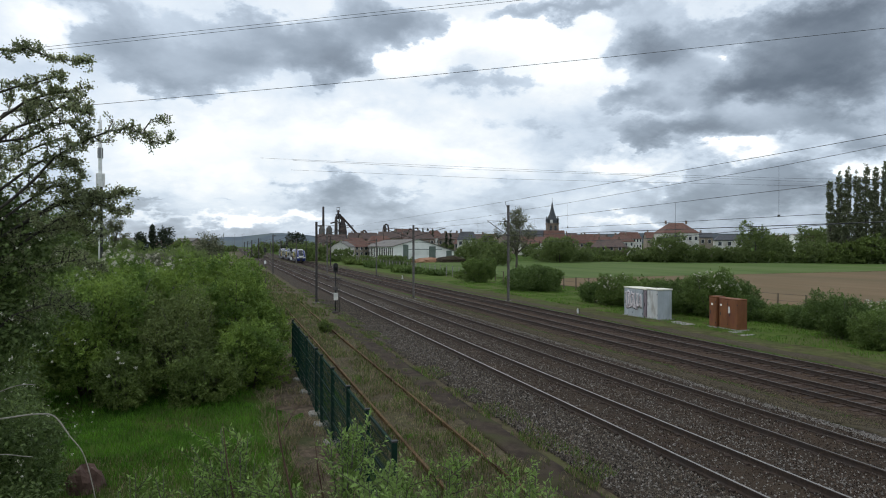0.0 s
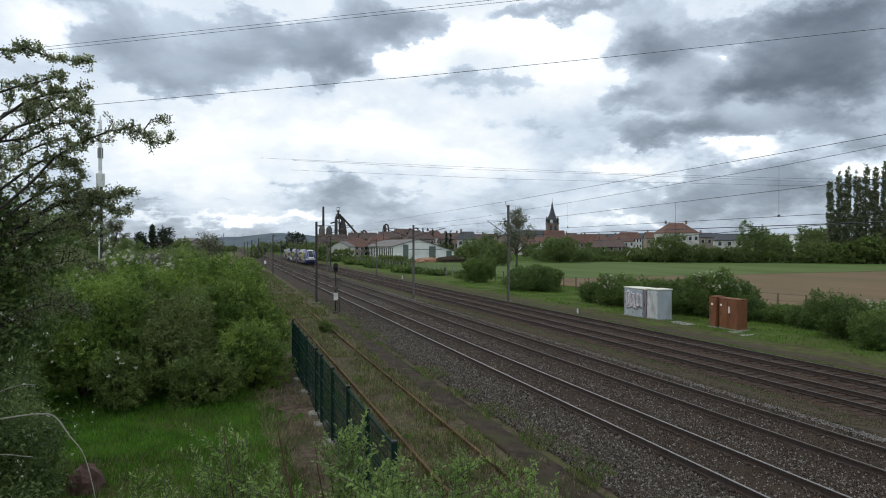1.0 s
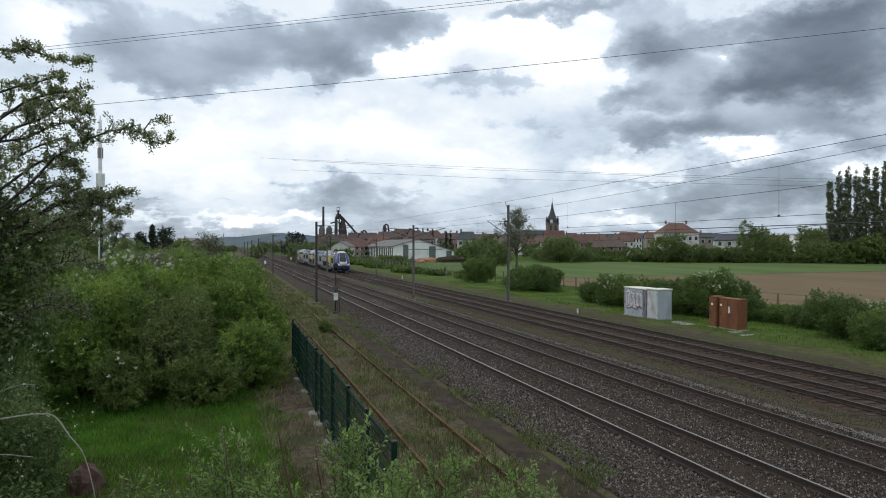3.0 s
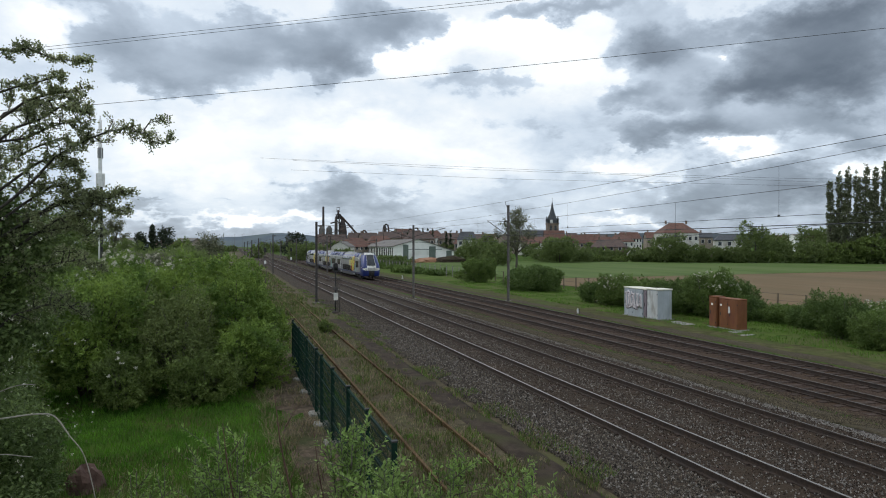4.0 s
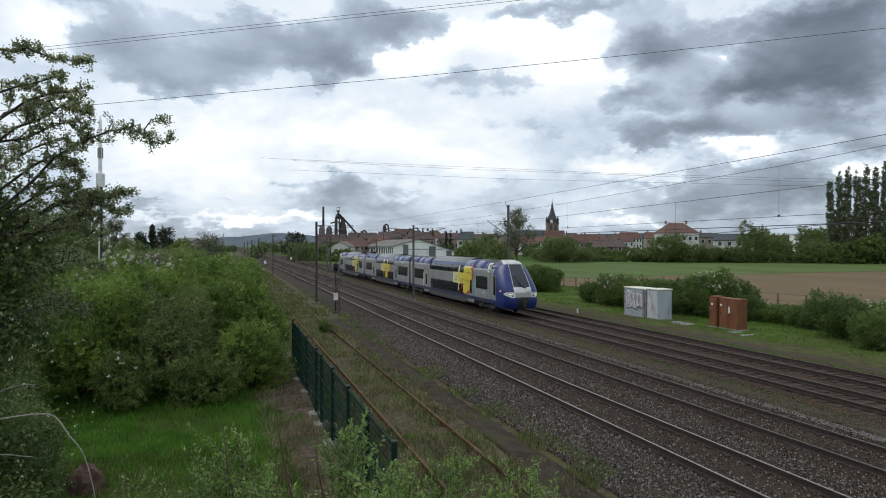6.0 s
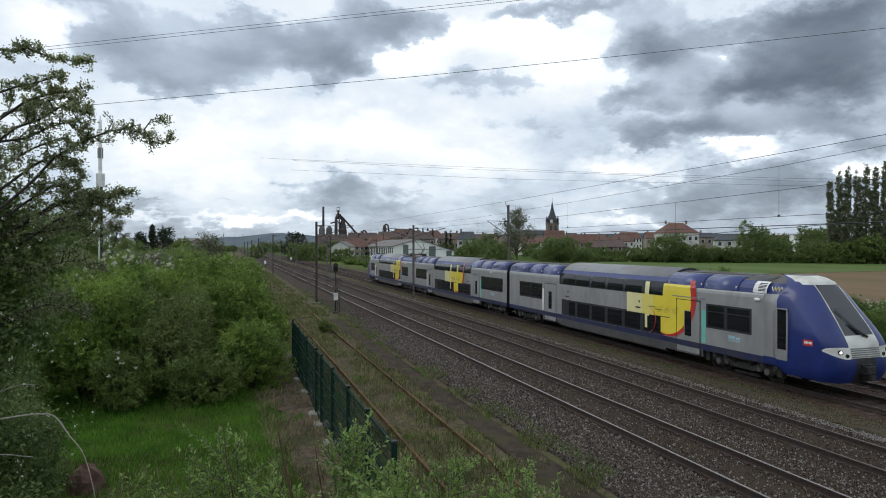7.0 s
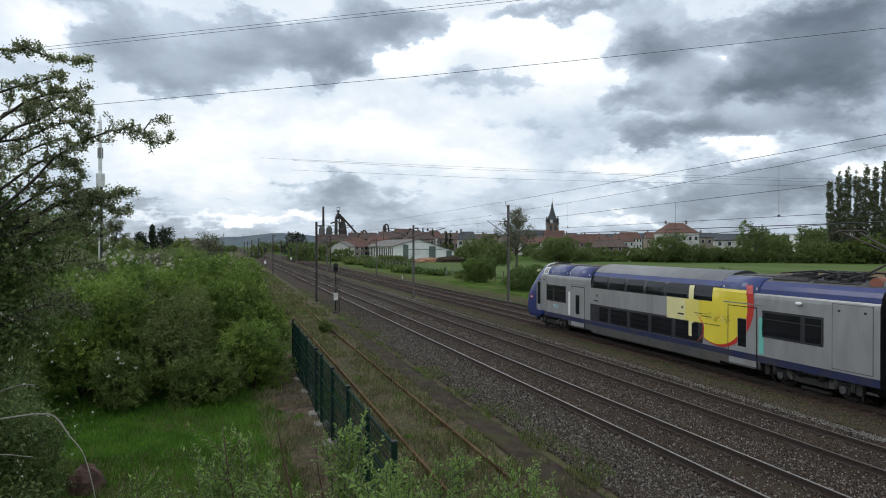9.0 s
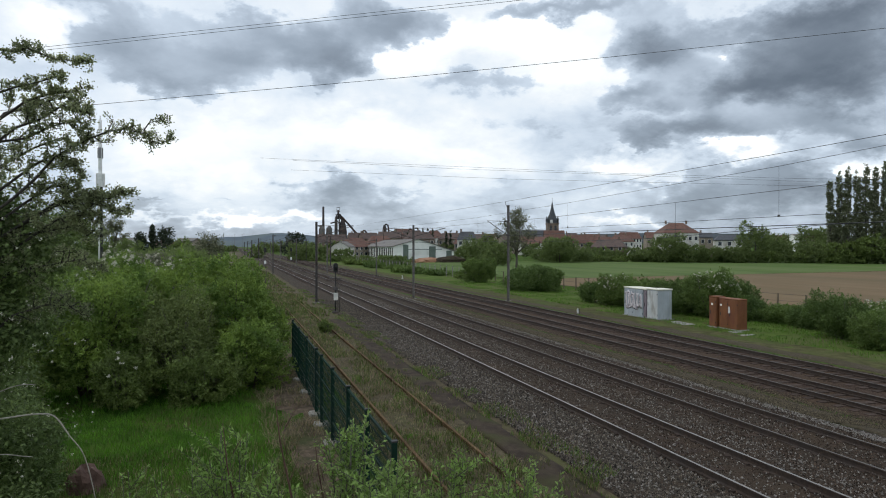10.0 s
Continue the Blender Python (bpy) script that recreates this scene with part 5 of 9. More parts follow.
def sprays(name, p, d, length, per, size, material, parent=None, seed=0, up=0.45, wide=0.16, long=2.2):
    """Leafy shoots: small pointed leaves set round short lines that grow out and up from the given points."""
    rng = np.random.default_rng(seed)
    m = len(p)
    ax = d * 0.55 + rng.normal(size=(m, 3)) * 0.38 + np.array([0, 0, up])
    ax /= np.linalg.norm(ax, axis=1)[:, None]
    ln = length * rng.uniform(0.45, 1.35, m) * np.where(rng.random(m) < 0.10, 1.6, 1.0)
    ax, ln, base = np.repeat(ax, per, 0), np.repeat(ln, per), np.repeat(p, per, 0)
    n = m * per
    u = rng.random(n) ** 0.85
    q = base + ax * (u * ln - 0.3 * ln)[:, None] + rng.normal(size=(n, 3)) * (length * wide * (1.15 - 0.75 * u))[:, None]
    t = ax * 0.5 + rng.normal(size=(n, 3)) * 0.7
    t /= np.linalg.norm(t, axis=1)[:, None]
    b = np.cross(t, rng.normal(size=(n, 3)))
    b /= np.linalg.norm(b, axis=1)[:, None]
    s = size * rng.uniform(0.6, 1.3, n)
    v = np.stack([q - b * (s * 0.5)[:, None], q + b * (s * 0.5)[:, None], q + t * (s * long)[:, None]], 1)
    me = bpy.data.meshes.new(name)
    me.vertices.add(n * 3)
    me.vertices.foreach_set("co", v.reshape(-1))
    me.loops.add(n * 3)
    me.loops.foreach_set("vertex_index", np.arange(n * 3, dtype=np.int32))
    me.polygons.add(n)
    me.polygons.foreach_set("loop_start", np.arange(0, n * 3, 3, dtype=np.int32))
    me.materials.append(material)
    me.update(calc_edges=True)
    ob = new(name, me)
    ob.parent = parent
    return ob


def skin(w, d, h):
    """Rough area of a rounded crown."""
    a, b, c = w / 2, d / 2, h / 2
    return 4 * math.pi * (((a * b) ** 1.6 + (a * c) ** 1.6 + (b * c) ** 1.6) / 3) ** 0.625 * 0.9


def stems(bm, rng, n, w, d, h, r):
    for _ in range(n):
        a = rng.uniform(0, 6.283)
        k = rng.uniform(0.25, 0.8)
        top = Vector((math.cos(a) * w * 0.5 * k, math.sin(a) * d * 0.5 * k, h * rng.uniform(0.55, 0.9)))
        foot = Vector((math.cos(a) * w * 0.08, math.sin(a) * d * 0.08, 0))
        mid = foot.lerp(top, 0.5) + Vector((rng.uniform(-1, 1), rng.uniform(-1, 1), 1)) * 0.07 * h
        tube(bm, [foot, mid, top], [r, r * 0.65, r * 0.2], 6)


def shrub(x, y, w, d, h, leaf, label, seed, size=0.05, blossom=0.0, cover=2.8, shoot=0.5, up=0.4, n_lobes=9, name="bush", z=None, low=0.06):
    """A bush: stems and twigs, a heap of leafy shoots, some white flower heads. cover: leaf area over skin area."""
    rng, nrng = random.Random(seed), np.random.default_rng(seed)
    g = ground_z(x, y) if z is None else z
    t = thing(name, pose(x, y, g - 0.05), label, "bush")
    count = max(60, int(cover * skin(w, d, h) / (0.5 * size * size * 2.2) / 30))
    p, dr = mound(nrng, w, d, h, count, n_lobes, low)
    bm = bmesh.new()
    stems(bm, rng, 12, w, d, h, max(0.025, h * 0.011))
    for k in range(0, count, max(1, count // 36)):
        q = Vector(p[k])
        o = Vector((q.x * 0.3, q.y * 0.3, q.z * 0.5))
        tube(bm, [o, o.lerp(q, 0.6) + Vector((0, 0, 0.05 * h)), q], [h * 0.006, h * 0.004, h * 0.0015], 4)
    part("branchwork", bm, M["bark"], t)
    sprays("crown", p, dr, shoot, 30, size, M[leaf], t, seed, up, 0.16 if y < 33 else 0.27)
    if blossom:
        high = p[(p[:, 2] > 0.55 * h) & (dr[:, 1] < 0.35)]
        if len(high):
            c = high[nrng.choice(len(high), max(2, int(blossom * 40)))]
            near = size < 0.04
            c = np.repeat(c, 4, 0) + nrng.normal(size=(len(c) * 4, 3)) * (0.26 if near else 0.16)
            leaf_cloud("blossom", c + np.array([0, 0, 0.12]), [0.018 if near else min(0.10, 1.3 * size)] * len(c), 7 if near else 26, 0.012 if near else size * 0.7, M["blossom"], t, seed + 1, hollow=0.0)
    return t


def tree(x, y, w, h, leaf, label, seed, size=0.3, trunk=0.3, low=0.1, name="tree", z=None, cover=2.3):
    rng, nrng = random.Random(seed), np.random.default_rng(seed)
    g = ground_z(x, y) if z is None else z
    t = thing(name, (x, y, g - 0.1), label, "tree")
    bm = bmesh.new()
    tube(bm, [(0, 0, 0), (0.1, 0, h * 0.3), (-0.1, 0.1, h * 0.6), (0, 0, h * 0.92)], [trunk, trunk * 0.75, trunk * 0.45, 0.03], 8)
    for _ in range(9):
        a, k = rng.uniform(0, 6.283), rng.uniform(0.3, 0.75)
        p = Vector((0, 0, h * rng.uniform(low, 0.7)))
        q = p + Vector((math.cos(a) * w * 0.42 * k, math.sin(a) * w * 0.42 * k, h * 0.18))
        tube(bm, [p, p.lerp(q, 0.5) + Vector((0, 0, -0.02 * h)), q], [trunk * 0.35, trunk * 0.22, 0.02], 6)
    part("trunk", bm, M["bark"], t)
    slim = h > 4 * w or leaf == "conifer" and name != "pine"
    if leaf == "conifer" and slim:
        cover *= 1.7
    count = max(40, int(cover * skin(w, w, h) / (0.5 * size * size * 2.2) / 16))
    p, dr = mound(nrng, w, w, h, count, 10, low, slim)
    sprays("crown", p, dr, min(1.6, 0.10 * h) if not slim else 0.6 if leaf == "conifer" else 1.1, 16, size, M[leaf], t, seed, 1.1 if slim else 0.35, 0.40 if not slim else 0.16, 1.8)
    return t


def open_tree(x, y, w, h, leaf, label, seed, size, limbs=13):
    """A tree in thin young leaf: a fan of steep limbs with twigs, sky showing between them."""
    rng, nrng = random.Random(seed), np.random.default_rng(seed)
    t = thing("tree", (x, y, -1.1), label, "tree")
    bm = bmesh.new()
    tube(bm, [(0, 0, 0), (0.1, 0, h * 0.2), (0, 0.1, h * 0.4)], [h * 0.022, h * 0.018, h * 0.013], 8)
    p, d = [], []
    for k in range(limbs):
        a = 6.283 * k / limbs + rng.uniform(-0.3, 0.3)
        out = w * 0.5 * rng.uniform(0.25, 1.0)
        foot = Vector((0, 0, h * rng.uniform(0.18, 0.40)))
        top = Vector((math.cos(a) * out, math.sin(a) * out, h * (1.0 - 0.38 * (out / (w * 0.5)) ** 2) * rng.uniform(0.9, 1.0)))
        mid = foot.lerp(top, 0.45) + Vector((math.cos(a), math.sin(a), 0)) * out * 0.16
        tube(bm, [foot, mid, top], [h * 0.009, h * 0.006, h * 0.0015], 5)
        for j in range(9):
            u = rng.uniform(0.15, 1.0)
            q = mid.lerp(top, u) if u > 0.3 else foot.lerp(mid, 0.5 + u)
            e = q + Vector((rng.gauss(0, 1), rng.gauss(0, 1), rng.uniform(0.4, 1.6))) * w * 0.055
            tube(bm, [q, e], [h * 0.003, h * 0.001], 4)
            for _ in range(5):
                v = q.lerp(e, rng.uniform(0.3, 1.1))
                p.append(v + Vector((rng.gauss(0, 1), rng.gauss(0, 1), rng.gauss(0, 1))) * w * 0.025)
                d.append((e - q).normalized())
    part("trunk", bm, M["bark"], t)
    sprays("crown", np.array(p), np.array(d), 0.9, 12, size, M[leaf], t, seed, 0.5, 0.35, 1.6)
    return t


# thicket beside the fence
shrub(-4.3, 23.6, 4.4, 4.6, 4.35, "leaf_a", "large dense green shrub in fresh leaf", 11, 0.050, 0.0, 2.4, 0.50, 0.4, 8, low=0.14)
shrub(-1.7, 23.2, 3.0, 3.2, 3.45, "leaf_g", "twiggy grey-green shrub with thin young leaf", 15, 0.046, 0.0, 1.7, 0.55, 0.5, 7, low=0.2)
shrub(0.15, 26.6, 3.9, 5.0, 4.55, "leaf_a", "tall bright green shrub beside the fence end", 12, 0.055, 0.0, 2.4, 0.50, 0.45, 9, low=0.14)
shrub(0.55, 23.0, 2.5, 2.6, 2.50, "leaf_a", "low bright green shrub beside the fence", 47, 0.048, 0.0, 2.6, 0.42, 0.4, 6)
shrub(-0.9, 21.4, 2.4, 2.0, 1.70, "leaf_b", "low dark green shrub at the edge of the grass", 48, 0.046, 0.0, 2.3, 0.40, 0.3, 6)
shrub(-3.1, 21.5, 2.0, 2.0, 2.00, "leaf_b", "drooping green shrub with a little blossom", 49, 0.046, 0.06, 2.3, 0.40, 0.1, 6)
shrub(-5.5, 30.0, 6.0, 6.0, 4.60, "leaf_a", "green shrub with white blossom behind the thicket", 13, 0.064, 1.1, 2.6, 0.50)
shrub(-8.5, 23.0, 5.0, 5.0, 4.00, "leaf_b", "dark green shrub in the thicket", 14, 0.051, 0.1, 2.6, 0.50)
shrub(-2.4, 27.8, 4.6, 5.0, 4.55, "leaf_a", "dense bright green shrub in the thicket", 16, 0.058, 0.10, 2.6, 0.50)
shrub(-6.5, 20.3, 3.2, 3.2, 2.90, "leaf_b", "dark shrub at the edge of the grass", 17, 0.048, 0.1, 2.6, 0.45)
shrub(-9.0, 36.0, 7.0, 6.0, 4.15, "leaf_a", "shrub with white blossom behind the thicket", 18, 0.078, 0.9, 2.4, 0.53)
shrub(-2.5, 37.0, 7.0, 6.0, 4.15, "leaf_a", "shrub with white blossom behind the thicket", 19, 0.078, 0.7, 2.4, 0.54)
shrub(-1.5, 40.0, 4.0, 6.0, 3.75, "leaf_a", "green shrub beside the old siding", 20, 0.084, 0.0, 2.4, 0.58)
shrub(-2.2, 50.0, 4.6, 8.0, 3.75, "leaf_far", "green shrub beside the old siding", 21, 0.105, 0.0, 2.4, 0.70)
shrub(-14.0, 44.0, 8.0, 8.0, 4.25, "leaf_b", "dark green shrub below the mast", 22, 0.097, 0.0, 2.4, 0.63)
shrub(-5.9, 54.0, 7.0, 7.0, 4.60, "leaf_grey", "grey-green shrub covered in white blossom", 23, 0.110, 3.2, 2.4, 0.72)
shrub(-4.6, 66.0, 6.6, 12.0, 4.25, "leaf_far", "green scrub along the old siding", 24, 0.139, 0.0, 2.4, 0.89)
shrub(-5.4, 84.0, 6.4, 14.0, 4.15, "leaf_far", "green scrub along the old siding", 25, 0.177, 0.0, 2.4, 1.11)
shrub(-6.0, 108.0, 7.0, 20.0, 4.25, "leaf_far", "green scrub along the line", 26, 0.227, 0.0, 2.4, 1.20)
shrub(-8.0, 140.0, 8.0, 26.0, 4.45, "leaf_far", "green scrub along the line", 27, 0.294, 0.0, 2.4, 1.20)
shrub(-12.0, 90.0, 14.0, 12.0, 4.35, "leaf_far", "broad green scrub behind the mast", 28, 0.191, 0.0, 2.4, 1.18)
shrub(-24.0, 70.0, 16.0, 12.0, 4.55, "leaf_b", "broad dark scrub behind the mast", 29, 0.155, 0.0, 2.4, 0.94)


# shrubs along the verge
shrub(36.8, 72.7, 7.7, 7.7, 3.60, "leaf_w", "dense rounded dark green bush on the verge", 31, 0.099, 0.0, 2.6, 0.5, 0.7)
shrub(36.2, 92.0, 5.6, 5.6, 4.00, "leaf_v", "rounded green willow bush on the verge", 32, 0.120, 0.0, 2.6, 0.5, 0.7)
shrub(51.8, 111.0, 3.6, 3.6, 1.90, "leaf_w", "small dark bush on the verge", 33, 0.196, 0.0, 2.6, 0.5, 0.7)
shrub(34.2, 55.5, 2.7, 2.7, 2.00, "leaf_w", "low dense bush beside the cabinets", 34, 0.079, 0.0, 2.6, 0.5, 0.7)
shrub(34.6, 52.3, 4.4, 4.4, 2.80, "leaf_v", "green bush with white blossom behind the cabinets", 35, 0.076, 1.1, 2.6, 0.5, 0.7)
shrub(36.0, 49.5, 5.8, 5.8, 3.10, "leaf_v", "broad green bush behind the grey cabinets", 36, 0.074, 0.0, 2.6, 0.5, 0.7)
shrub(36.2, 45.0, 5.4, 5.4, 3.20, "leaf_w", "dense dark bush behind the grey cabinets", 37, 0.070, 0.0, 2.6, 0.5, 0.7)
shrub(36.0, 40.9, 4.6, 4.6, 4.00, "leaf_v", "tall green bush with a patch of white blossom", 38, 0.066, 0.8, 2.6, 0.5, 0.7)
shrub(39.1, 42.0, 3.6, 3.6, 3.00, "leaf_w", "dark bush behind the red-brown cabinet", 39, 0.070, 0.0, 2.6, 0.5, 0.7)
shrub(37.7, 38.9, 2.7, 2.7, 2.00, "leaf_w", "low dark green bush by the field fence", 40, 0.066, 0.0, 2.6, 0.5, 0.7)
shrub(38.8, 36.7, 3.8, 3.8, 1.20, "leaf_v", "low green bush by the field fence", 41, 0.065, 0.0, 2.6, 0.5, 0.7)
shrub(38.2, 33.7, 3.0, 3.0, 1.90, "leaf_w", "low green bush near the field fence", 42, 0.062, 0.0, 2.6, 0.5, 0.7)
shrub(35.4, 29.2, 3.7, 3.7, 2.90, "leaf_w", "full green bush on the verge", 43, 0.055, 0.0, 2.6, 0.5, 0.7)
shrub(40.5, 30.6, 3.4, 3.4, 2.30, "leaf_v", "bush with white blossom at the field edge", 44, 0.062, 1.2, 2.6, 0.5, 0.7)
shrub(33.7, 25.7, 3.0, 3.0, 2.30, "leaf_v", "broad green bush on the verge", 45, 0.052, 0.0, 2.6, 0.5, 0.7)
shrub(5.2, 37.2, 0.9, 0.9, 0.80, "leaf_b", "single small bush between the old rails", 46, 0.050, 0.0, 2.4, 0.18)

# overgrown fence between the verge and the works
for k in range(15):
    rr = random.Random(900 + k)
    shrub(36.6 + 2.4 * math.sin(k * 1.3) + (2.5 if k < 2 else 0.0), 104.0 + 6.6 * k, rr.uniform(3.4, 5.4), rr.uniform(4.0, 6.5), rr.uniform(0.6, 1.25), rr.choice(("leaf_w", "leaf_v", "leaf_b")),
          "low dark bramble bush against the works fence", 900 + k, 0.19 + 0.012 * k, 0.0, 2.0, 0.7)

# trees and hedges beyond the fields
tree(77.9, 195.4, 13.0, 9.6, "leaf_far", "broad green tree among field hedges", 201, 0.32, 0.17, 0.1, "tree", -1.0, 1.9)
tree(75.3, 175.2, 10.1, 7.6, "leaf_far", "dark green tree beside the field", 202, 0.29, 0.14, 0.1, "tree", -1.0, 1.9)
tree(110.0, 200.6, 15.9, 8.9, "leaf_far", "rounded green tree at the field edge", 203, 0.34, 0.16, 0.1, "tree", -1.0, 1.9)
tree(120.2, 204.5, 12.3, 4.9, "leaf_far", "low green tree at the field edge", 204, 0.36, 0.12, 0.1, "tree", -1.0, 1.9)
tree(111.2, 215.9, 10.6, 4.8, "leaf_far", "small hedge tree at the field edge", 205, 0.36, 0.12, 0.1, "tree", -1.0, 1.9)
tree(147.8, 191.1, 13.1, 10.5, "leaf_far", "rounded dark green tree before a house", 206, 0.36, 0.19, 0.1, "tree", -1.0, 1.9)
tree(144.5, 196.4, 12.3, 4.9, "leaf_far", "dark green tree in the hedge", 207, 0.37, 0.12, 0.1, "tree", -1.0, 1.9)
tree(153.1, 187.2, 12.0, 6.9, "leaf_far", "dense green tree in the hedge", 208, 0.36, 0.12, 0.1, "tree", -1.0, 1.9)
tree(160.0, 183.9, 11.9, 5.7, "leaf_far", "dense green hedge tree", 209, 0.37, 0.12, 0.1, "tree", -1.0, 1.9)
tree(166.3, 178.6, 11.8, 5.7, "leaf_far", "dense green hedge tree", 210, 0.37, 0.12, 0.1, "tree", -1.0, 1.9)
tree(174.8, 178.0, 12.3, 14.0, "leaf_far", "large rounded green tree in the hedge", 211, 0.37, 0.25, 0.1, "tree", -1.0, 1.9)
tree(203.0, 196.0, 10.0, 11.9, "leaf_far", "dark green tree in the hedge", 212, 0.42, 0.21, 0.1, "tree", -1.0, 1.9)
tree(184.0, 172.8, 11.8, 7.9, "leaf_far", "dense green tree in the hedge", 213, 0.38, 0.14, 0.1, "tree", -1.0, 1.9)
tree(225.3, 199.1, 13.8, 14.4, "leaf_far", "tall dark tree behind the hedge", 214, 0.45, 0.26, 0.1, "tree", -1.0, 1.9)
tree(190.6, 168.4, 13.6, 7.8, "leaf_far", "dense green hedge tree", 215, 0.38, 0.14, 0.1, "tree", -1.0, 1.9)
tree(194.4, 160.9, 15.2, 8.7, "leaf_b", "dark hedge tree below the poplars", 216, 0.38, 0.16, 0.1, "tree", -1.0, 1.9)
tree(200.5, 154.6, 14.9, 9.6, "leaf_b", "dark hedge tree below the poplars", 217, 0.38, 0.17, 0.1, "tree", -1.0, 1.9)
tree(206.2, 148.5, 14.6, 9.5, "leaf_b", "dark hedge tree below the poplars", 218, 0.38, 0.17, 0.1, "tree", -1.0, 1.9)
tree(164.2, 261.5, 13.3, 5.1, "leaf_far", "green tree before the houses", 219, 0.46, 0.12, 0.1, "tree", -1.0, 1.9)
tree(178.8, 267.2, 11.0, 4.3, "leaf_far", "green tree before the houses", 220, 0.48, 0.12, 0.1, "tree", -1.0, 1.9)
tree(134.0, 271.6, 10.6, 7.8, "leaf_far", "green tree before the church", 221, 0.45, 0.14, 0.1, "tree", -1.0, 1.9)
tree(161.8, 283.4, 10.2, 6.7, "leaf_far", "green tree before the houses", 222, 0.49, 0.12, 0.1, "tree", -1.0, 1.9)
tree(198.7, 281.7, 9.9, 5.0, "leaf_far", "green tree before the white building", 223, 0.52, 0.12, 0.1, "tree", -1.0, 1.9)
tree(100.3, 314.4, 17.5, 4.4, "leaf_far", "green tree among the roofs", 224, 0.50, 0.12, 0.1, "tree", -1.0, 1.9)
tree(92.1, 243.4, 11.5, 6.6, "leaf_far", "green tree beside the hall", 225, 0.39, 0.12, 0.1, "tree", -1.0, 1.9)
tree(53.2, 330.1, 11.7, 8.8, "leaf_far", "green tree among the roofs", 226, 0.50, 0.16, 0.1, "tree", -1.0, 1.9)
tree(31.0, 337.5, 13.0, 13.2, "conifer", "broad dark conifer tree beside the line", 227, 0.51, 0.24, 0.05, "pine", -1.0, 1.7)
tree(24.6, 244.8, 10.6, 8.0, "leaf_far", "green tree beside the line", 228, 0.37, 0.14, 0.1, "tree", -1.0, 1.9)
tree(31.9, 252.9, 8.8, 6.6, "leaf_far", "green tree beside the line", 229, 0.38, 0.12, 0.1, "tree", -1.0, 1.9)
tree(38.0, 229.7, 8.1, 4.9, "leaf_far", "small green tree near the houses", 230, 0.35, 0.12, 0.1, "tree", -1.0, 1.9)
tree(55.6, 229.1, 9.5, 2.4, "leaf_far", "shrubby tree before the hall", 231, 0.35, 0.12, 0.1, "tree", -1.0, 1.9)
tree(47.7, 231.8, 7.3, 2.2, "leaf_far", "shrubby tree before the hall", 232, 0.35, 0.12, 0.1, "tree", -1.0, 1.9)
tree(-21.8, 180.9, 3.6, 10.4, "conifer", "dark pine with flat crown", 233, 0.27, 0.21, 0.42, "pine", -1.0, 1.5)
tree(-19.0, 180.3, 2.6, 11.2, "conifer", "dark pine with flat crown", 234, 0.27, 0.22, 0.42, "pine", -1.0, 1.5)
tree(-16.3, 179.6, 4.0, 11.8, "conifer", "dark pine with flat crown", 235, 0.27, 0.22, 0.42, "pine", -1.0, 1.5)
tree(-10.6, 150.9, 5.4, 8.3, "leaf_b", "green tree behind the thicket", 236, 0.23, 0.15, 0.1, "tree", -1.0, 1.9)
tree(-3.6, 127.7, 5.4, 9.0, "leaf_grey", "round olive-green tree behind the thicket", 237, 0.19, 0.16, 0.1, "tree", -1.0, 1.9)
tree(-20.0, 143.7, 5.8, 8.2, "leaf_far", "green tree behind the thicket", 238, 0.22, 0.15, 0.1, "tree", -1.0, 1.9)
open_tree(-26.2, 166.8, 6.3, 13.2, "leaf_grey", "bare-looking grey tree behind the mast", 239, 0.17)
tree(-21.0, 101.9, 9.6, 10.7, "leaf_b", "dark green tree behind the mast", 240, 0.16, 0.19, 0.1, "tree", -1.0, 1.9)
tree(-24.7, 92.6, 10.6, 11.2, "leaf_b", "dark green tree near the mast", 241, 0.14, 0.20, 0.1, "tree", -1.0, 1.9)
tree(-6.5, 190.0, 6.0, 6.4, "leaf_far", "low green tree along the line", 242, 0.27, 0.13, 0.1, "tree", -1.0, 1.9)
tree(10.3, 270.6, 6.9, 6.6, "leaf_far", "small tree along the line", 243, 0.41, 0.12, 0.1, "tree", -1.0, 1.9)
tree(94.7, 390.1, 12.0, 8.4, "leaf_far", "green tree among the roofs", 244, 0.60, 0.15, 0.1, "tree", -1.0, 1.9)
tree(107.1, 375.4, 10.4, 7.6, "leaf_far", "green tree among the roofs", 245, 0.59, 0.14, 0.1, "tree", -1.0, 1.9)
tree(126.7, 363.6, 13.6, 8.3, "leaf_far", "green tree among the roofs", 246, 0.58, 0.15, 0.1, "tree", -1.0, 1.9)
tree(147.4, 351.5, 12.1, 9.6, "leaf_far", "green tree among the roofs", 247, 0.57, 0.17, 0.1, "tree", -1.0, 1.9)
tree(196.4, 324.6, 11.1, 7.5, "leaf_far", "green tree among the roofs", 248, 0.57, 0.14, 0.1, "tree", -1.0, 1.9)
tree(114.4, 210.7, 9.6, 9.9, "leaf_far", "dark green tree at the field edge", 249, 0.36, 0.18, 0.1, "tree", -1.0, 1.9)
open_tree(63.7, 136.9, 10.6, 14.4, "leaf_grey", "tall grey-green tree with thin crown of steep limbs", 250, 0.16, 17)
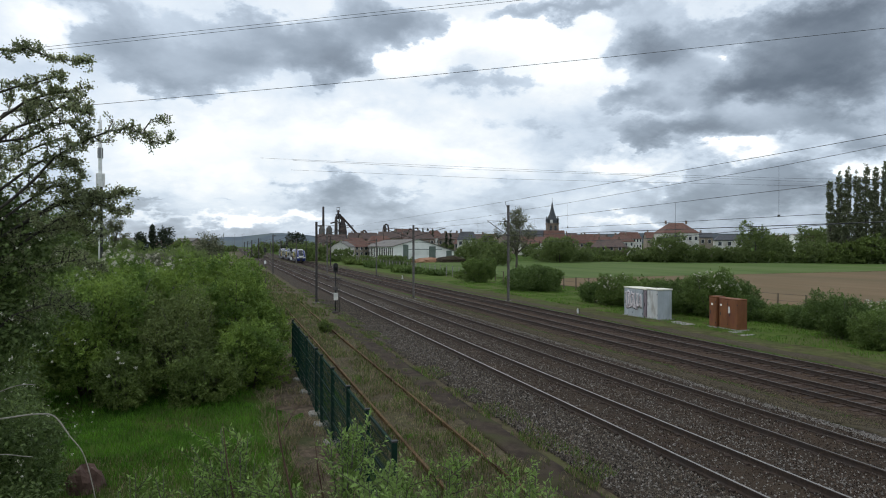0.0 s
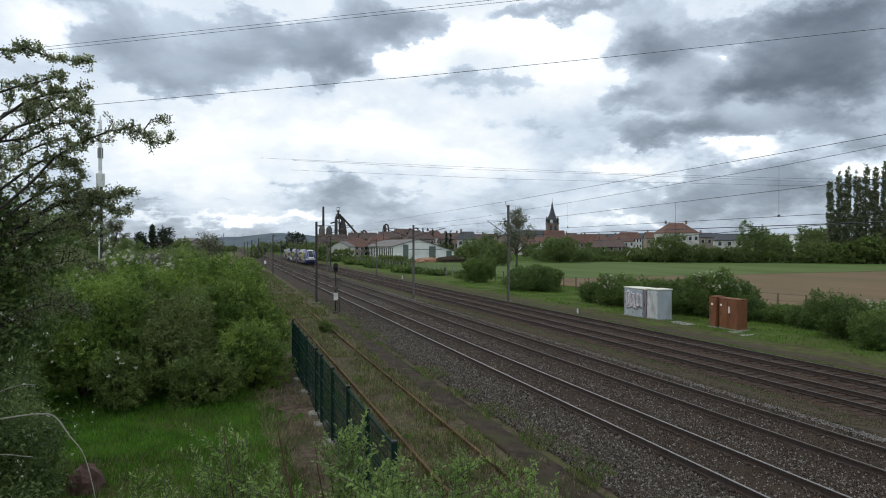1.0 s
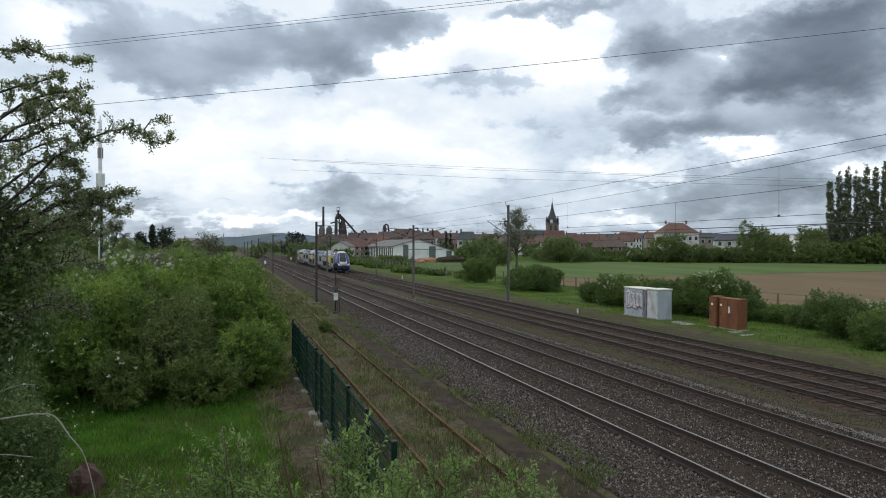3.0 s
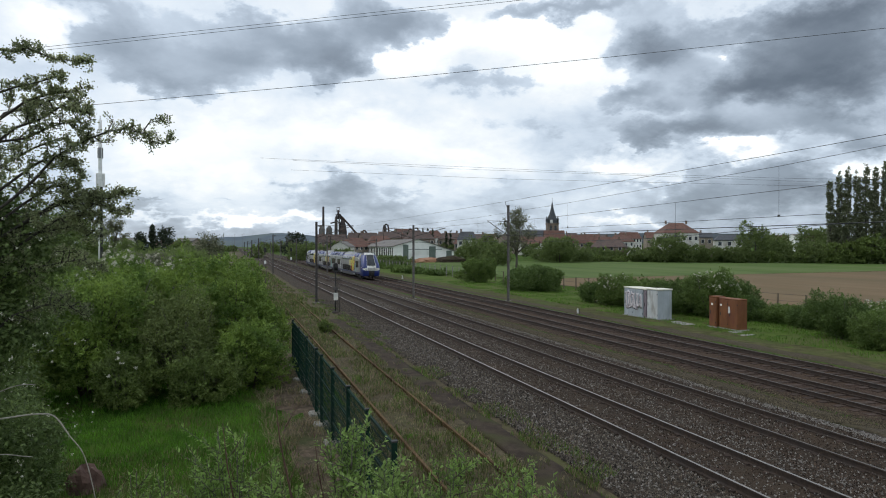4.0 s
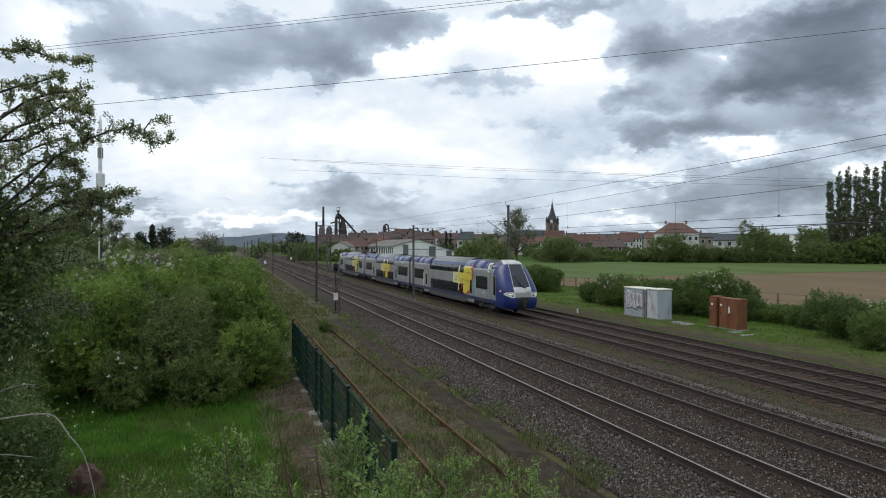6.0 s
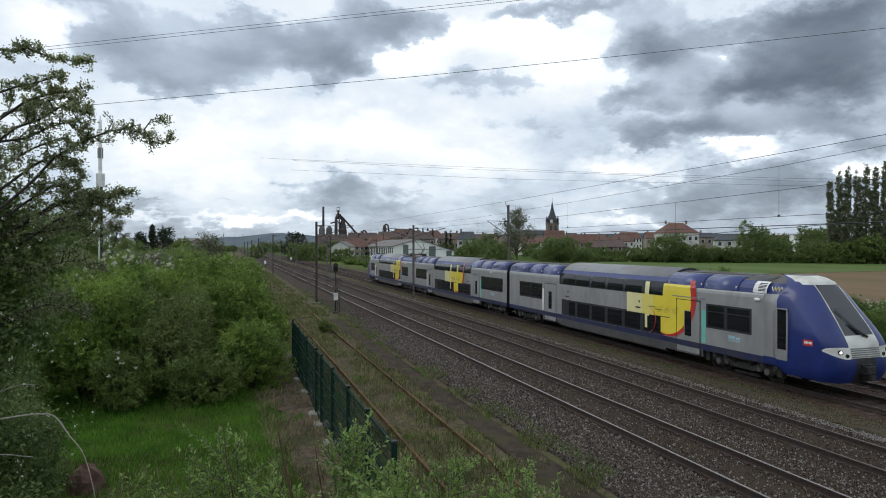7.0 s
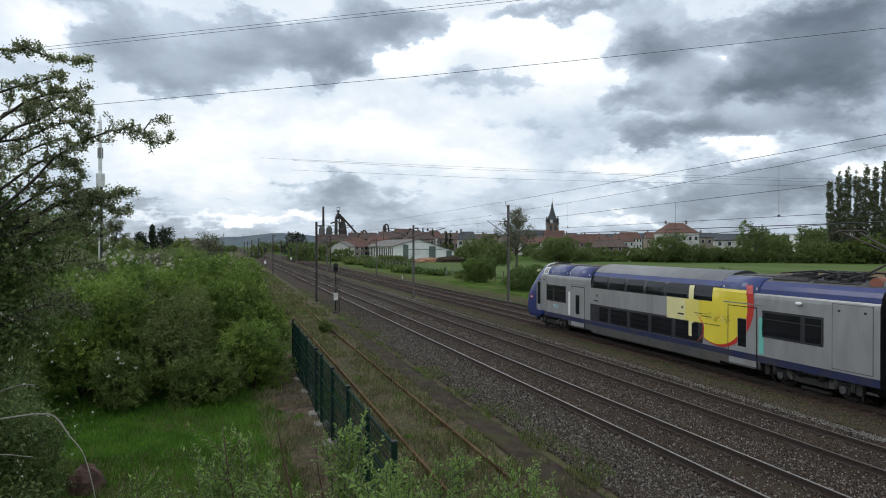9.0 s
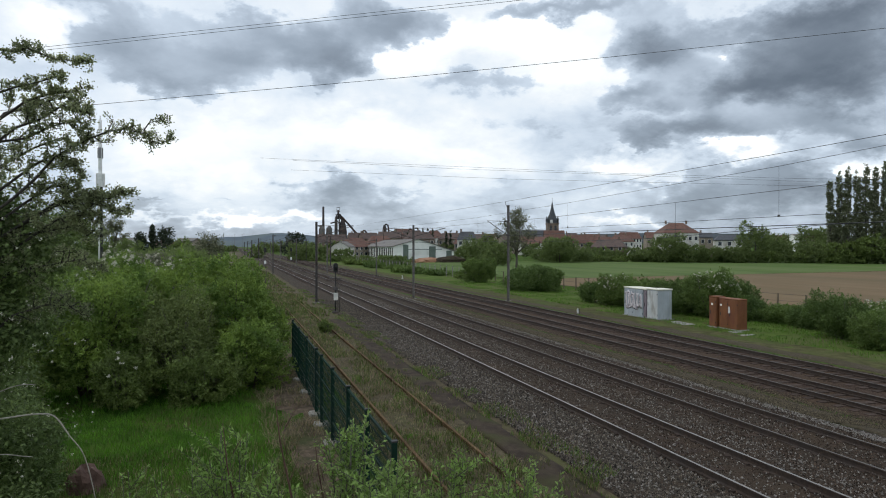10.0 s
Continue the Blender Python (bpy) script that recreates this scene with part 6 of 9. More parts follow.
# continuous low hedge at the far edge of the field
tree(120.8, 215.9, 9.9, 1.8, "leaf_b", "dense dark hedge along the field", 251, 0.37, 0.12, 0.02, "hedge", -1.0, 1.9)
tree(125.3, 212.7, 9.8, 2.3, "leaf_far", "dense dark hedge along the field", 252, 0.37, 0.12, 0.02, "hedge", -1.0, 1.9)
tree(129.6, 209.5, 9.8, 2.7, "leaf_b", "dense dark hedge along the field", 253, 0.37, 0.12, 0.02, "hedge", -1.0, 1.9)
tree(134.0, 206.4, 9.7, 1.9, "leaf_far", "dense dark hedge along the field", 254, 0.37, 0.12, 0.02, "hedge", -1.0, 1.9)
tree(138.2, 203.2, 9.6, 2.3, "leaf_b", "dense dark hedge along the field", 255, 0.37, 0.12, 0.02, "hedge", -1.0, 1.9)
tree(142.4, 200.2, 9.6, 4.2, "leaf_far", "dense dark hedge along the field", 256, 0.37, 0.12, 0.02, "hedge", -1.0, 1.9)
tree(146.5, 197.1, 9.5, 3.4, "leaf_b", "dense dark hedge along the field", 257, 0.37, 0.12, 0.02, "hedge", -1.0, 1.9)
tree(150.5, 194.0, 9.4, 3.9, "leaf_far", "dense dark hedge along the field", 258, 0.37, 0.12, 0.02, "hedge", -1.0, 1.9)
tree(154.5, 191.0, 9.4, 4.3, "leaf_b", "dense dark hedge along the field", 259, 0.37, 0.12, 0.02, "hedge", -1.0, 1.9)
tree(158.4, 188.0, 9.3, 3.5, "leaf_far", "dense dark hedge along the field", 260, 0.37, 0.12, 0.02, "hedge", -1.0, 1.9)
tree(162.2, 185.0, 9.2, 3.9, "leaf_b", "dense dark hedge along the field", 261, 0.37, 0.12, 0.02, "hedge", -1.0, 1.9)
tree(166.0, 182.0, 9.2, 4.3, "leaf_far", "dense dark hedge along the field", 262, 0.37, 0.12, 0.02, "hedge", -1.0, 1.9)
tree(169.7, 179.1, 9.1, 3.5, "leaf_b", "dense dark hedge along the field", 263, 0.37, 0.12, 0.02, "hedge", -1.0, 1.9)
tree(173.3, 176.2, 9.0, 3.9, "leaf_far", "dense dark hedge along the field", 264, 0.37, 0.12, 0.02, "hedge", -1.0, 1.9)
tree(176.8, 173.3, 9.0, 4.3, "leaf_b", "dense dark hedge along the field", 265, 0.37, 0.12, 0.02, "hedge", -1.0, 1.9)
tree(180.3, 170.4, 8.9, 3.6, "leaf_far", "dense dark hedge along the field", 266, 0.37, 0.12, 0.02, "hedge", -1.0, 1.9)
tree(183.7, 167.6, 8.8, 4.0, "leaf_b", "dense dark hedge along the field", 267, 0.37, 0.12, 0.02, "hedge", -1.0, 1.9)
tree(187.0, 164.8, 8.8, 4.4, "leaf_far", "dense dark hedge along the field", 268, 0.37, 0.12, 0.02, "hedge", -1.0, 1.9)
tree(190.3, 162.0, 8.7, 3.6, "leaf_b", "dense dark hedge along the field", 269, 0.37, 0.12, 0.02, "hedge", -1.0, 1.9)
tree(193.4, 159.2, 8.6, 4.0, "leaf_far", "dense dark hedge along the field", 270, 0.38, 0.12, 0.02, "hedge", -1.0, 1.9)
tree(196.6, 156.4, 8.6, 4.4, "leaf_b", "dense dark hedge along the field", 271, 0.38, 0.12, 0.02, "hedge", -1.0, 1.9)
tree(199.6, 153.7, 8.5, 3.7, "leaf_far", "dense dark hedge along the field", 272, 0.38, 0.12, 0.02, "hedge", -1.0, 1.9)
tree(202.6, 151.0, 8.4, 4.1, "leaf_b", "dense dark hedge along the field", 273, 0.38, 0.12, 0.02, "hedge", -1.0, 1.9)
tree(205.5, 148.3, 8.4, 4.4, "leaf_far", "dense dark hedge along the field", 274, 0.38, 0.12, 0.02, "hedge", -1.0, 1.9)
tree(208.3, 145.7, 8.3, 3.7, "leaf_b", "dense dark hedge along the field", 275, 0.38, 0.12, 0.02, "hedge", -1.0, 1.9)
tree(30.1, 238.7, 9.2, 2.3, "leaf_far", "scrubby green hedge before the buildings", 276, 0.36, 0.12, 0.02, "hedge", -1.0, 1.9)
tree(34.9, 229.2, 8.9, 2.5, "leaf_far", "scrubby green hedge before the buildings", 277, 0.35, 0.12, 0.02, "hedge", -1.0, 1.9)
tree(39.3, 219.8, 8.6, 2.6, "leaf_far", "scrubby green hedge before the buildings", 278, 0.33, 0.12, 0.02, "hedge", -1.0, 1.9)
tree(43.4, 210.6, 8.3, 2.7, "leaf_far", "scrubby green hedge before the buildings", 279, 0.32, 0.12, 0.02, "hedge", -1.0, 1.9)
tree(47.0, 201.4, 8.0, 2.8, "leaf_far", "scrubby green hedge before the buildings", 280, 0.31, 0.12, 0.02, "hedge", -1.0, 1.9)
tree(50.3, 192.4, 7.7, 2.9, "leaf_far", "scrubby green hedge before the buildings", 281, 0.30, 0.12, 0.02, "hedge", -1.0, 1.9)
# distant trees between the houses
tree(124.7, 485.5, 17.7, 9.0, "leaf_far", "distant green tree between the houses", 282, 0.75, 0.16, 0.02, "tree", -1.0, 1.9)
tree(143.9, 518.1, 19.0, 9.7, "leaf_far", "distant green tree between the houses", 283, 0.81, 0.17, 0.02, "tree", -1.0, 1.9)
tree(150.0, 502.4, 18.5, 10.1, "leaf_far", "distant green tree between the houses", 284, 0.79, 0.18, 0.02, "tree", -1.0, 1.9)
tree(155.8, 486.7, 18.1, 10.4, "leaf_far", "distant green tree between the houses", 285, 0.77, 0.19, 0.02, "tree", -1.0, 1.9)
tree(177.2, 518.6, 19.4, 11.2, "leaf_far", "distant green tree between the houses", 286, 0.82, 0.20, 0.02, "tree", -1.0, 1.9)
tree(182.9, 503.0, 18.9, 11.6, "leaf_far", "distant green tree between the houses", 287, 0.80, 0.21, 0.02, "tree", -1.0, 1.9)
tree(188.0, 487.6, 18.5, 9.1, "leaf_far", "distant green tree between the houses", 288, 0.78, 0.16, 0.02, "tree", -1.0, 1.9)
tree(192.8, 472.3, 18.0, 9.5, "leaf_far", "distant green tree between the houses", 289, 0.77, 0.17, 0.02, "tree", -1.0, 1.9)
tree(216.9, 503.3, 19.3, 10.2, "leaf_far", "distant green tree between the houses", 290, 0.82, 0.18, 0.02, "tree", -1.0, 1.9)
tree(235.9, 483.3, 18.9, 10.6, "leaf_far", "distant green tree between the houses", 291, 0.81, 0.19, 0.02, "tree", -1.0, 1.9)
tree(239.7, 468.3, 18.4, 11.0, "leaf_far", "distant green tree between the houses", 292, 0.79, 0.20, 0.02, "tree", -1.0, 1.9)
tree(243.1, 453.5, 17.9, 11.3, "leaf_far", "distant green tree between the houses", 293, 0.77, 0.20, 0.02, "tree", -1.0, 1.9)
tree(270.9, 483.2, 19.3, 9.3, "leaf_far", "distant green tree between the houses", 294, 0.83, 0.17, 0.02, "tree", -1.0, 1.9)
tree(274.2, 468.4, 18.8, 9.7, "leaf_far", "distant green tree between the houses", 295, 0.81, 0.17, 0.02, "tree", -1.0, 1.9)
tree(277.1, 453.8, 18.3, 10.0, "leaf_far", "distant green tree between the houses", 296, 0.80, 0.18, 0.02, "tree", -1.0, 1.9)
tree(279.5, 439.3, 17.9, 10.4, "leaf_far", "distant green tree between the houses", 297, 0.78, 0.19, 0.02, "tree", -1.0, 1.9)
tree(309.9, 468.1, 19.2, 11.2, "leaf_far", "distant green tree between the houses", 298, 0.84, 0.20, 0.02, "tree", -1.0, 1.9)
tree(312.3, 453.6, 18.7, 11.5, "leaf_far", "distant green tree between the houses", 299, 0.83, 0.21, 0.02, "tree", -1.0, 1.9)
tree(314.1, 439.3, 18.3, 9.1, "leaf_far", "distant green tree between the houses", 300, 0.81, 0.16, 0.02, "tree", -1.0, 1.9)
tree(315.5, 425.2, 17.8, 9.5, "leaf_far", "distant green tree between the houses", 301, 0.79, 0.17, 0.02, "tree", -1.0, 1.9)
tree(348.7, 453.1, 19.1, 10.2, "leaf_far", "distant green tree between the houses", 302, 0.86, 0.18, 0.02, "tree", -1.0, 1.9)
tree(350.0, 439.0, 18.7, 10.6, "leaf_far", "distant green tree between the houses", 303, 0.84, 0.19, 0.02, "tree", -1.0, 1.9)
tree(350.9, 425.0, 18.2, 10.9, "leaf_far", "distant green tree between the houses", 304, 0.83, 0.20, 0.02, "tree", -1.0, 1.9)
tree(351.3, 411.2, 17.7, 11.2, "leaf_far", "distant green tree between the houses", 305, 0.81, 0.20, 0.02, "tree", -1.0, 1.9)
# far line of trees along the railway
tree(-38.4, 560.8, 12.0, 9.6, "leaf_far", "distant green tree along the railway", 306, 0.84, 0.17, 0.02, "tree", -1.0, 1.9)
tree(-32.8, 574.8, 12.3, 9.7, "leaf_far", "distant green tree along the railway", 307, 0.86, 0.17, 0.02, "tree", -1.0, 1.9)
tree(-26.8, 588.6, 12.7, 9.8, "leaf_far", "distant green tree along the railway", 308, 0.88, 0.18, 0.02, "tree", -1.0, 1.9)
tree(-18.9, 559.6, 12.1, 7.0, "leaf_far", "distant green tree along the railway", 309, 0.84, 0.17, 0.02, "tree", -1.0, 1.9)
tree(-12.7, 573.4, 12.4, 6.6, "leaf_far", "distant green tree along the railway", 310, 0.86, 0.18, 0.02, "tree", -1.0, 1.9)
tree(-6.0, 587.0, 12.8, 6.4, "leaf_far", "distant green tree along the railway", 311, 0.88, 0.18, 0.02, "tree", -1.0, 1.9)
tree(0.9, 558.3, 12.2, 6.2, "leaf_far", "distant green tree along the railway", 312, 0.84, 0.17, 0.02, "tree", -1.0, 1.9)
tree(27.6, 568.4, 12.6, 8.8, "leaf_far", "distant green tree along the railway", 313, 0.85, 0.16, 0.02, "tree", -1.0, 1.9)
tree(32.9, 540.3, 12.0, 8.7, "leaf_far", "distant green tree along the railway", 314, 0.81, 0.16, 0.02, "tree", -1.0, 1.9)
tree(40.7, 553.5, 12.4, 8.8, "leaf_far", "distant green tree along the railway", 315, 0.83, 0.16, 0.02, "tree", -1.0, 1.9)
tree(48.8, 566.6, 12.7, 8.8, "leaf_far", "distant green tree along the railway", 316, 0.85, 0.16, 0.02, "tree", -1.0, 1.9)
tree(53.2, 538.8, 12.1, 8.7, "leaf_far", "distant green tree along the railway", 317, 0.81, 0.16, 0.02, "tree", -1.0, 1.9)
tree(61.6, 551.8, 12.5, 8.8, "leaf_far", "distant green tree along the railway", 318, 0.83, 0.16, 0.02, "tree", -1.0, 1.9)
tree(70.3, 564.7, 12.8, 8.9, "leaf_far", "distant green tree along the railway", 319, 0.85, 0.16, 0.02, "tree", -1.0, 1.9)
# row of poplars
for k, h in enumerate((27.6, 30.6, 31.6, 30.4, 32.4, 31.2, 32.8, 33.0, 31.8, 33.4, 32.0)):
    tree(193.3 + 1.62 * k, 164.1 - 1.86 * k, 4.3, h, "leaf_poplar", "tall slender columnar poplar", 320 + k, 0.30, 0.5, 0.06, "poplar", -1.0, 2.6)

tree(101.5, 372.0, 1.2, 15.4, "conifer", "slim dark cypress among roofs", 330, 0.46, 0.28, 0.05, "cypress", -1, 3.0)
tree(109.9, 369.2, 1.4, 16.1, "conifer", "slim dark cypress among roofs", 331, 0.46, 0.29, 0.05, "cypress", -1, 3.0)
tree(112.8, 368.3, 1.4, 16.5, "conifer", "slim dark cypress among roofs", 332, 0.46, 0.30, 0.05, "cypress", -1, 3.0)
tree(115.8, 367.3, 1.4, 15.4, "conifer", "slim dark cypress among roofs", 333, 0.46, 0.28, 0.05, "cypress", -1, 3.0)
tree(123.5, 364.7, 1.4, 14.4, "conifer", "slim dark cypress among roofs", 334, 0.46, 0.26, 0.05, "cypress", -1, 3.0)
tree(125.8, 364.0, 1.4, 14.8, "conifer", "slim dark cypress among roofs", 335, 0.46, 0.27, 0.05, "cypress", -1, 3.0)

# ---- town and works in the distance ----
def house(x, y, w, d, eave, ridge, rz, roof, wall, label, storeys, wins, hip, chimneys):
    """A house with ridge along its local x, gables or hips at the ends, real panes on the fronts."""
    t = thing("house", pose(x, y, -1.0, 0, 0, rz), label, "house", "houses of the town")
    bm = bmesh.new()
    box(bm, -w / 2, w / 2, -d / 2, d / 2, 0, eave)
    if hip < 0.05:
        for s in (-1, 1):
            v = [bm.verts.new(p) for p in ((s * w / 2, -d / 2, eave), (s * w / 2, d / 2, eave), (s * w / 2, 0, ridge - 0.1))]
            bm.faces.new(v)
    part("wall", bm, M[wall], t)
    o, bm = 0.35, bmesh.new()
    r = w / 2 + o - hip * d * 0.8 if hip else w / 2 + o
    zo = eave - 0.15
    for dz in (0.0, -0.22):
        v = [bm.verts.new(p) for p in ((-w / 2 - o, -d / 2 - o, zo + dz), (w / 2 + o, -d / 2 - o, zo + dz), (w / 2 + o, d / 2 + o, zo + dz), (-w / 2 - o, d / 2 + o, zo + dz), (-r, 0, ridge + dz), (r, 0, ridge + dz))]
        for q in ((0, 1, 5, 4), (2, 3, 4, 5), (1, 2, 5), (3, 0, 4)):
            if len(q) == 3 and hip < 0.05:
                continue
            bm.faces.new([v[i] for i in q])
    rf = part("roof", bm, M[roof], t)
    for k in range(chimneys):
        cx = (-0.3 + 0.6 * k) * w
        c = boxed(cx - 0.4, cx + 0.4, -0.35, 0.35, ridge - 0.6, ridge + 1.1)
        box(c, cx - 0.48, cx + 0.48, -0.43, 0.43, ridge + 1.1, ridge + 1.25)
        part("chimney", c, M["sandstone"], rf)
    hh = eave / storeys
    for s in range(storeys):
        for i in range(wins):
            cx = -w / 2 + (i + 0.5) * w / wins
            z = s * hh + hh * 0.38
            ww = 0.62 if wins > 8 or w / wins < 2.6 else 0.8
            wn = part("window", boxed(cx - ww, cx + ww, -d / 2 - 0.05, -d / 2 + 0.05, z - 0.1, z + min(1.9, hh * 0.58)), M["white_paint"], t)
            part("pane", boxed(cx - ww + 0.12, cx + ww - 0.12, -d / 2 - 0.07, -d / 2, z, z + min(1.8, hh * 0.54)), M["win_far"], wn)
    return t


def church():
    t = thing("church", pose(239.0, 447.6, -1.0, 0, 0, -18), "sandstone church with pointed slate spire and corner turrets", "church")
    bm = bmesh.new()
    box(bm, -4.3, 4.3, -4.3, 4.3, 0, 23.5)
    box(bm, -4.6, 4.6, -4.6, 4.6, 22.6, 23.4)
    tower = part("tower", bm, M["sandstone"], t)
    for x in (-1.8, 1.8):
        part("belfry_opening", boxed(x - 0.8, x + 0.8, -4.4, -4.2, 17.5, 21.5), M["win_far"], tower)
    bm = bmesh.new()
    rings = []
    for z, r in ((23.5, 4.6), (26.0, 3.4), (33.5, 1.35), (40.6, 0.12)):
        rings.append([bm.verts.new((r * 1.08 * math.cos(math.pi / 8 + k * math.pi / 4), r * 1.08 * math.sin(math.pi / 8 + k * math.pi / 4), z)) for k in range(8)])
    for a, b in zip(rings, rings[1:]):
        for k in range(8):
            bm.faces.new((a[k], a[(k + 1) % 8], b[(k + 1) % 8], b[k]))
    sp = part("spire", bm, M["slate"], t)
    for sx in (-1, 1):
        for sy in (-1, 1):
            bm = bmesh.new()
            tube(bm, [(sx * 3.7, sy * 3.7, 23.5), (sx * 3.7, sy * 3.7, 25.2), (sx * 3.7, sy * 3.7, 25.3), (sx * 3.7, sy * 3.7, 29.5)], [0.8, 0.8, 1.0, 0.05], 8)
            part("turret", bm, M["slate"], t)
    for s in (-1, 1):
        part("dormer", boxed(s * 1.3 - 0.9, s * 1.3 + 0.9, -4.5, -3.0, 23.4, 26.0), M["white_paint" if s < 0 else "slate"], sp)
    part("finial", tubed([(0, 0, 40.4), (0, 0, 43.0)], 0.12, 6), M["iron"], sp)
    bm = bmesh.new()
    box(bm, -34, -4, -7, 7, 0, 11.5)
    part("nave", bm, M["sandstone"], t)
    bm = bmesh.new()
    prism(bm, [(-7.6, 11.3), (7.6, 11.3), (0, 18.0)], -34.4, -3.6)
    r = part("nave_roof", bm, M["slate"], t)
    r.matrix_basis = pose(0, 0, 0, 0, 0, -90) @ pose(0, 0, 0)
    return t


church()


def hall():
    """Wide workshop with an off-centre ridge; the long side runs along the railway."""
    t = thing("industrial_hall", pose(66.7, 268.0, -1.0, 0, 0, 0), "long white clad industrial hall with grey roof and green panels", "hall")
    W, D, E0, E1, RX, RZ = 31.0, 62.0, 5.6, 2.4, 11.0, 8.6
    bm = bmesh.new()
    prism(bm, [(0, 0), (W, 0), (W, E1), (RX, RZ), (0, E0)], 0, D)
    part("wall", bm, M["cladding"], t)
    for a, za, b, zb in ((-0.8, E0 - 0.25, RX, RZ + 0.05), (RX, RZ + 0.05, W + 0.8, E1 - 0.15)):
        bm = bmesh.new()
        prism(bm, [(a, za), (b, zb), (b, zb + 0.3), (a, za + 0.3)], -0.6, D + 0.6)
        part("roof", bm, M["fibre"], t)
    for x0, x1, zt in ((4.2, 6.6, 6.3), (16.0, 19.0, 5.6), (24.0, 26.5, 3.6)):
        part("green_panel", boxed(x0, x1, -0.12, 0.05, 0.0, zt), M["panel_green"], t)
    part("string_course", boxed(5.5, 22.0, -0.14, 0.05, 4.2, 4.45), M["panel_green"], t)
    for k in range(17):
        y = 1.5 + k * 3.6
        part("window_strip", boxed(-0.06, 0.05, y, y + 1.9, 0.3, 5.0), M["win_far"], t)
    return t


hall()


def blast_furnace():
    """Disused ironworks: chimney, furnace stack with head frame, downcomer, dust catcher, stoves."""
    t = thing("blast_furnace", (158.5, 1159.0, -1.0), "disused rusty black blast furnace with chimney and pipes", "ironworks")
    part("chimney", tubed([(0, 0, 0), (0, 0, 76)], [2.5, 1.9], 14), M["iron"], t)
    bm = bmesh.new()
    tube(bm, [(-3, -3, 0), (-3, -3, 36), (-3, -3, 42)], [5.5, 5.5, 2], 12)
    tube(bm, [(10, -3, 0), (10, -3, 36), (10, -3, 42)], [5.5, 5.5, 2], 12)
    part("stove", bm, M["iron_pale"], t)
    bm = bmesh.new()
    tube(bm, [(34, -6, 0), (34, -6, 16), (34, -6, 30), (34, -6, 44), (34, -6, 52)], [8, 7.2, 7.6, 5.6, 3.0], 16)
    stack = part("furnace_stack", bm, M["iron"], t)
    for z in (18, 26, 34, 42):
        part("platform_ring", tubed([(34, -6, z), (34, -6, z + 0.8)], 8.6 - 0.06 * z, 16), M["iron"], stack)
    part("hoist_tower", tubed([(22, -6, 0), (22, -6, 50), (22, -6, 58)], [3.2, 2.7, 2.2], 10), M["iron_pale"], t)
    bm = bmesh.new()
    for x in (19, 29):
        for y in (-12, 0):
            tube(bm, [(x, y, 0), (x + (26 - x) * 0.5, y * 0.5 - 3, 62)], 0.7, 6)
    for k in range(6):
        z = 10 + 8 * k
        tube(bm, [(19.5, -9, z), (28.5, -9, z + 8)], 0.4, 5)
    for z in (22, 34, 46, 56):
        box(bm, 19 + z * 0.06, 31 - z * 0.06, -11, -1, z, z + 0.9)
    tube(bm, [(26, -6, 54), (26, -6, 70)], [2.4, 1.5], 8)
    box(bm, 21.5, 30.5, -9, -3, 61, 62.5)
    box(bm, 23, 29, -8, -4, 67.5, 68.6)
    for x in (23.4, 28.6):
        tube(bm, [(x, -6, 68), (x, -6, 75)], 0.35, 5)
    box(bm, 23, 29, -7, -5, 74.5, 75.2)
    tube(bm, [(34, -6, 51), (30, -6, 57), (26, -6, 61)], 2.0, 8)
    part("head_frame", bm, M["iron"], t)
    part("downcomer", tubed([(27, -6, 62), (33, -7, 57), (46, -11, 42), (58, -15, 27), (61, -16, 22)], [1.8, 1.8, 1.8, 1.9, 3], 10), M["iron"], t)
    bm = bmesh.new()
    tube(bm, [(61, -16, 24), (71, -18, 34)], 1.5, 8)
    tube(bm, [(71, -18, 34), (84, -20, 19)], 1.5, 8)
    tube(bm, [(26, -6, 50), (12, -6, 46)], 1.2, 8)
    part("gas_pipe", bm, M["iron"], t)
    bm = bmesh.new()
    tube(bm, [(107, -24, 0), (107, -24, 28), (107, -24, 38), (107, -24, 44)], [4.2, 4.2, 3.4, 1.5], 12)
    part("dust_catcher", bm, M["iron"], t)
    part("bent_pipe", tubed([(108, -24, 43), (110, -24, 45), (113, -25, 43), (114.5, -25, 36), (115, -25, 4)], 1.5, 10), M["iron"], t)
    bm = bmesh.new()
    box(bm, 8, 52, -2, 14, 0, 16)
    box(bm, 52, 108, -4, 14, 0, 11)
    part("cast_house", bm, M["iron"], t)
    return t


blast_furnace()

house(-9.2, 160.0, 3.4, 6.0, 7.0, 7.7, -20.0, "fibre", "render_b", "small beige house with grey roof behind the scrub", 1, 1, 0, 0)
house(170.2, 343.9, 8.2, 8.0, 6.9, 9.6, -30.0, "roof_tile", "render", "pale house with red tiled roof", 2, 3, 0, 1)
house(211.5, 393.4, 13.6, 8.0, 10.2, 16.4, -16.3, "roof_tile", "sandstone", "house with steep orange-red roof by the church", 2, 3, 0, 1)
house(205.6, 353.2, 11.9, 8.0, 7.7, 12.6, -0.6, "roof_tile", "render_b", "terraced house with red tiled roof", 2, 4, 0, 2)
house(214.2, 339.8, 11.7, 8.0, 7.6, 11.4, -37.4, "roof_tile", "render", "row house with red roof and white walls", 2, 6, 0, 2)
house(248.6, 360.0, 14.3, 8.0, 10.4, 14.8, -8.0, "roof_tile", "render", "long white three-storey building with red roof", 3, 7, 0.2, 0)
house(269.0, 363.7, 8.6, 8.0, 11.2, 15.0, -20.6, "roof_tile", "render_b", "house with red roof behind trees", 2, 3, 0, 1)
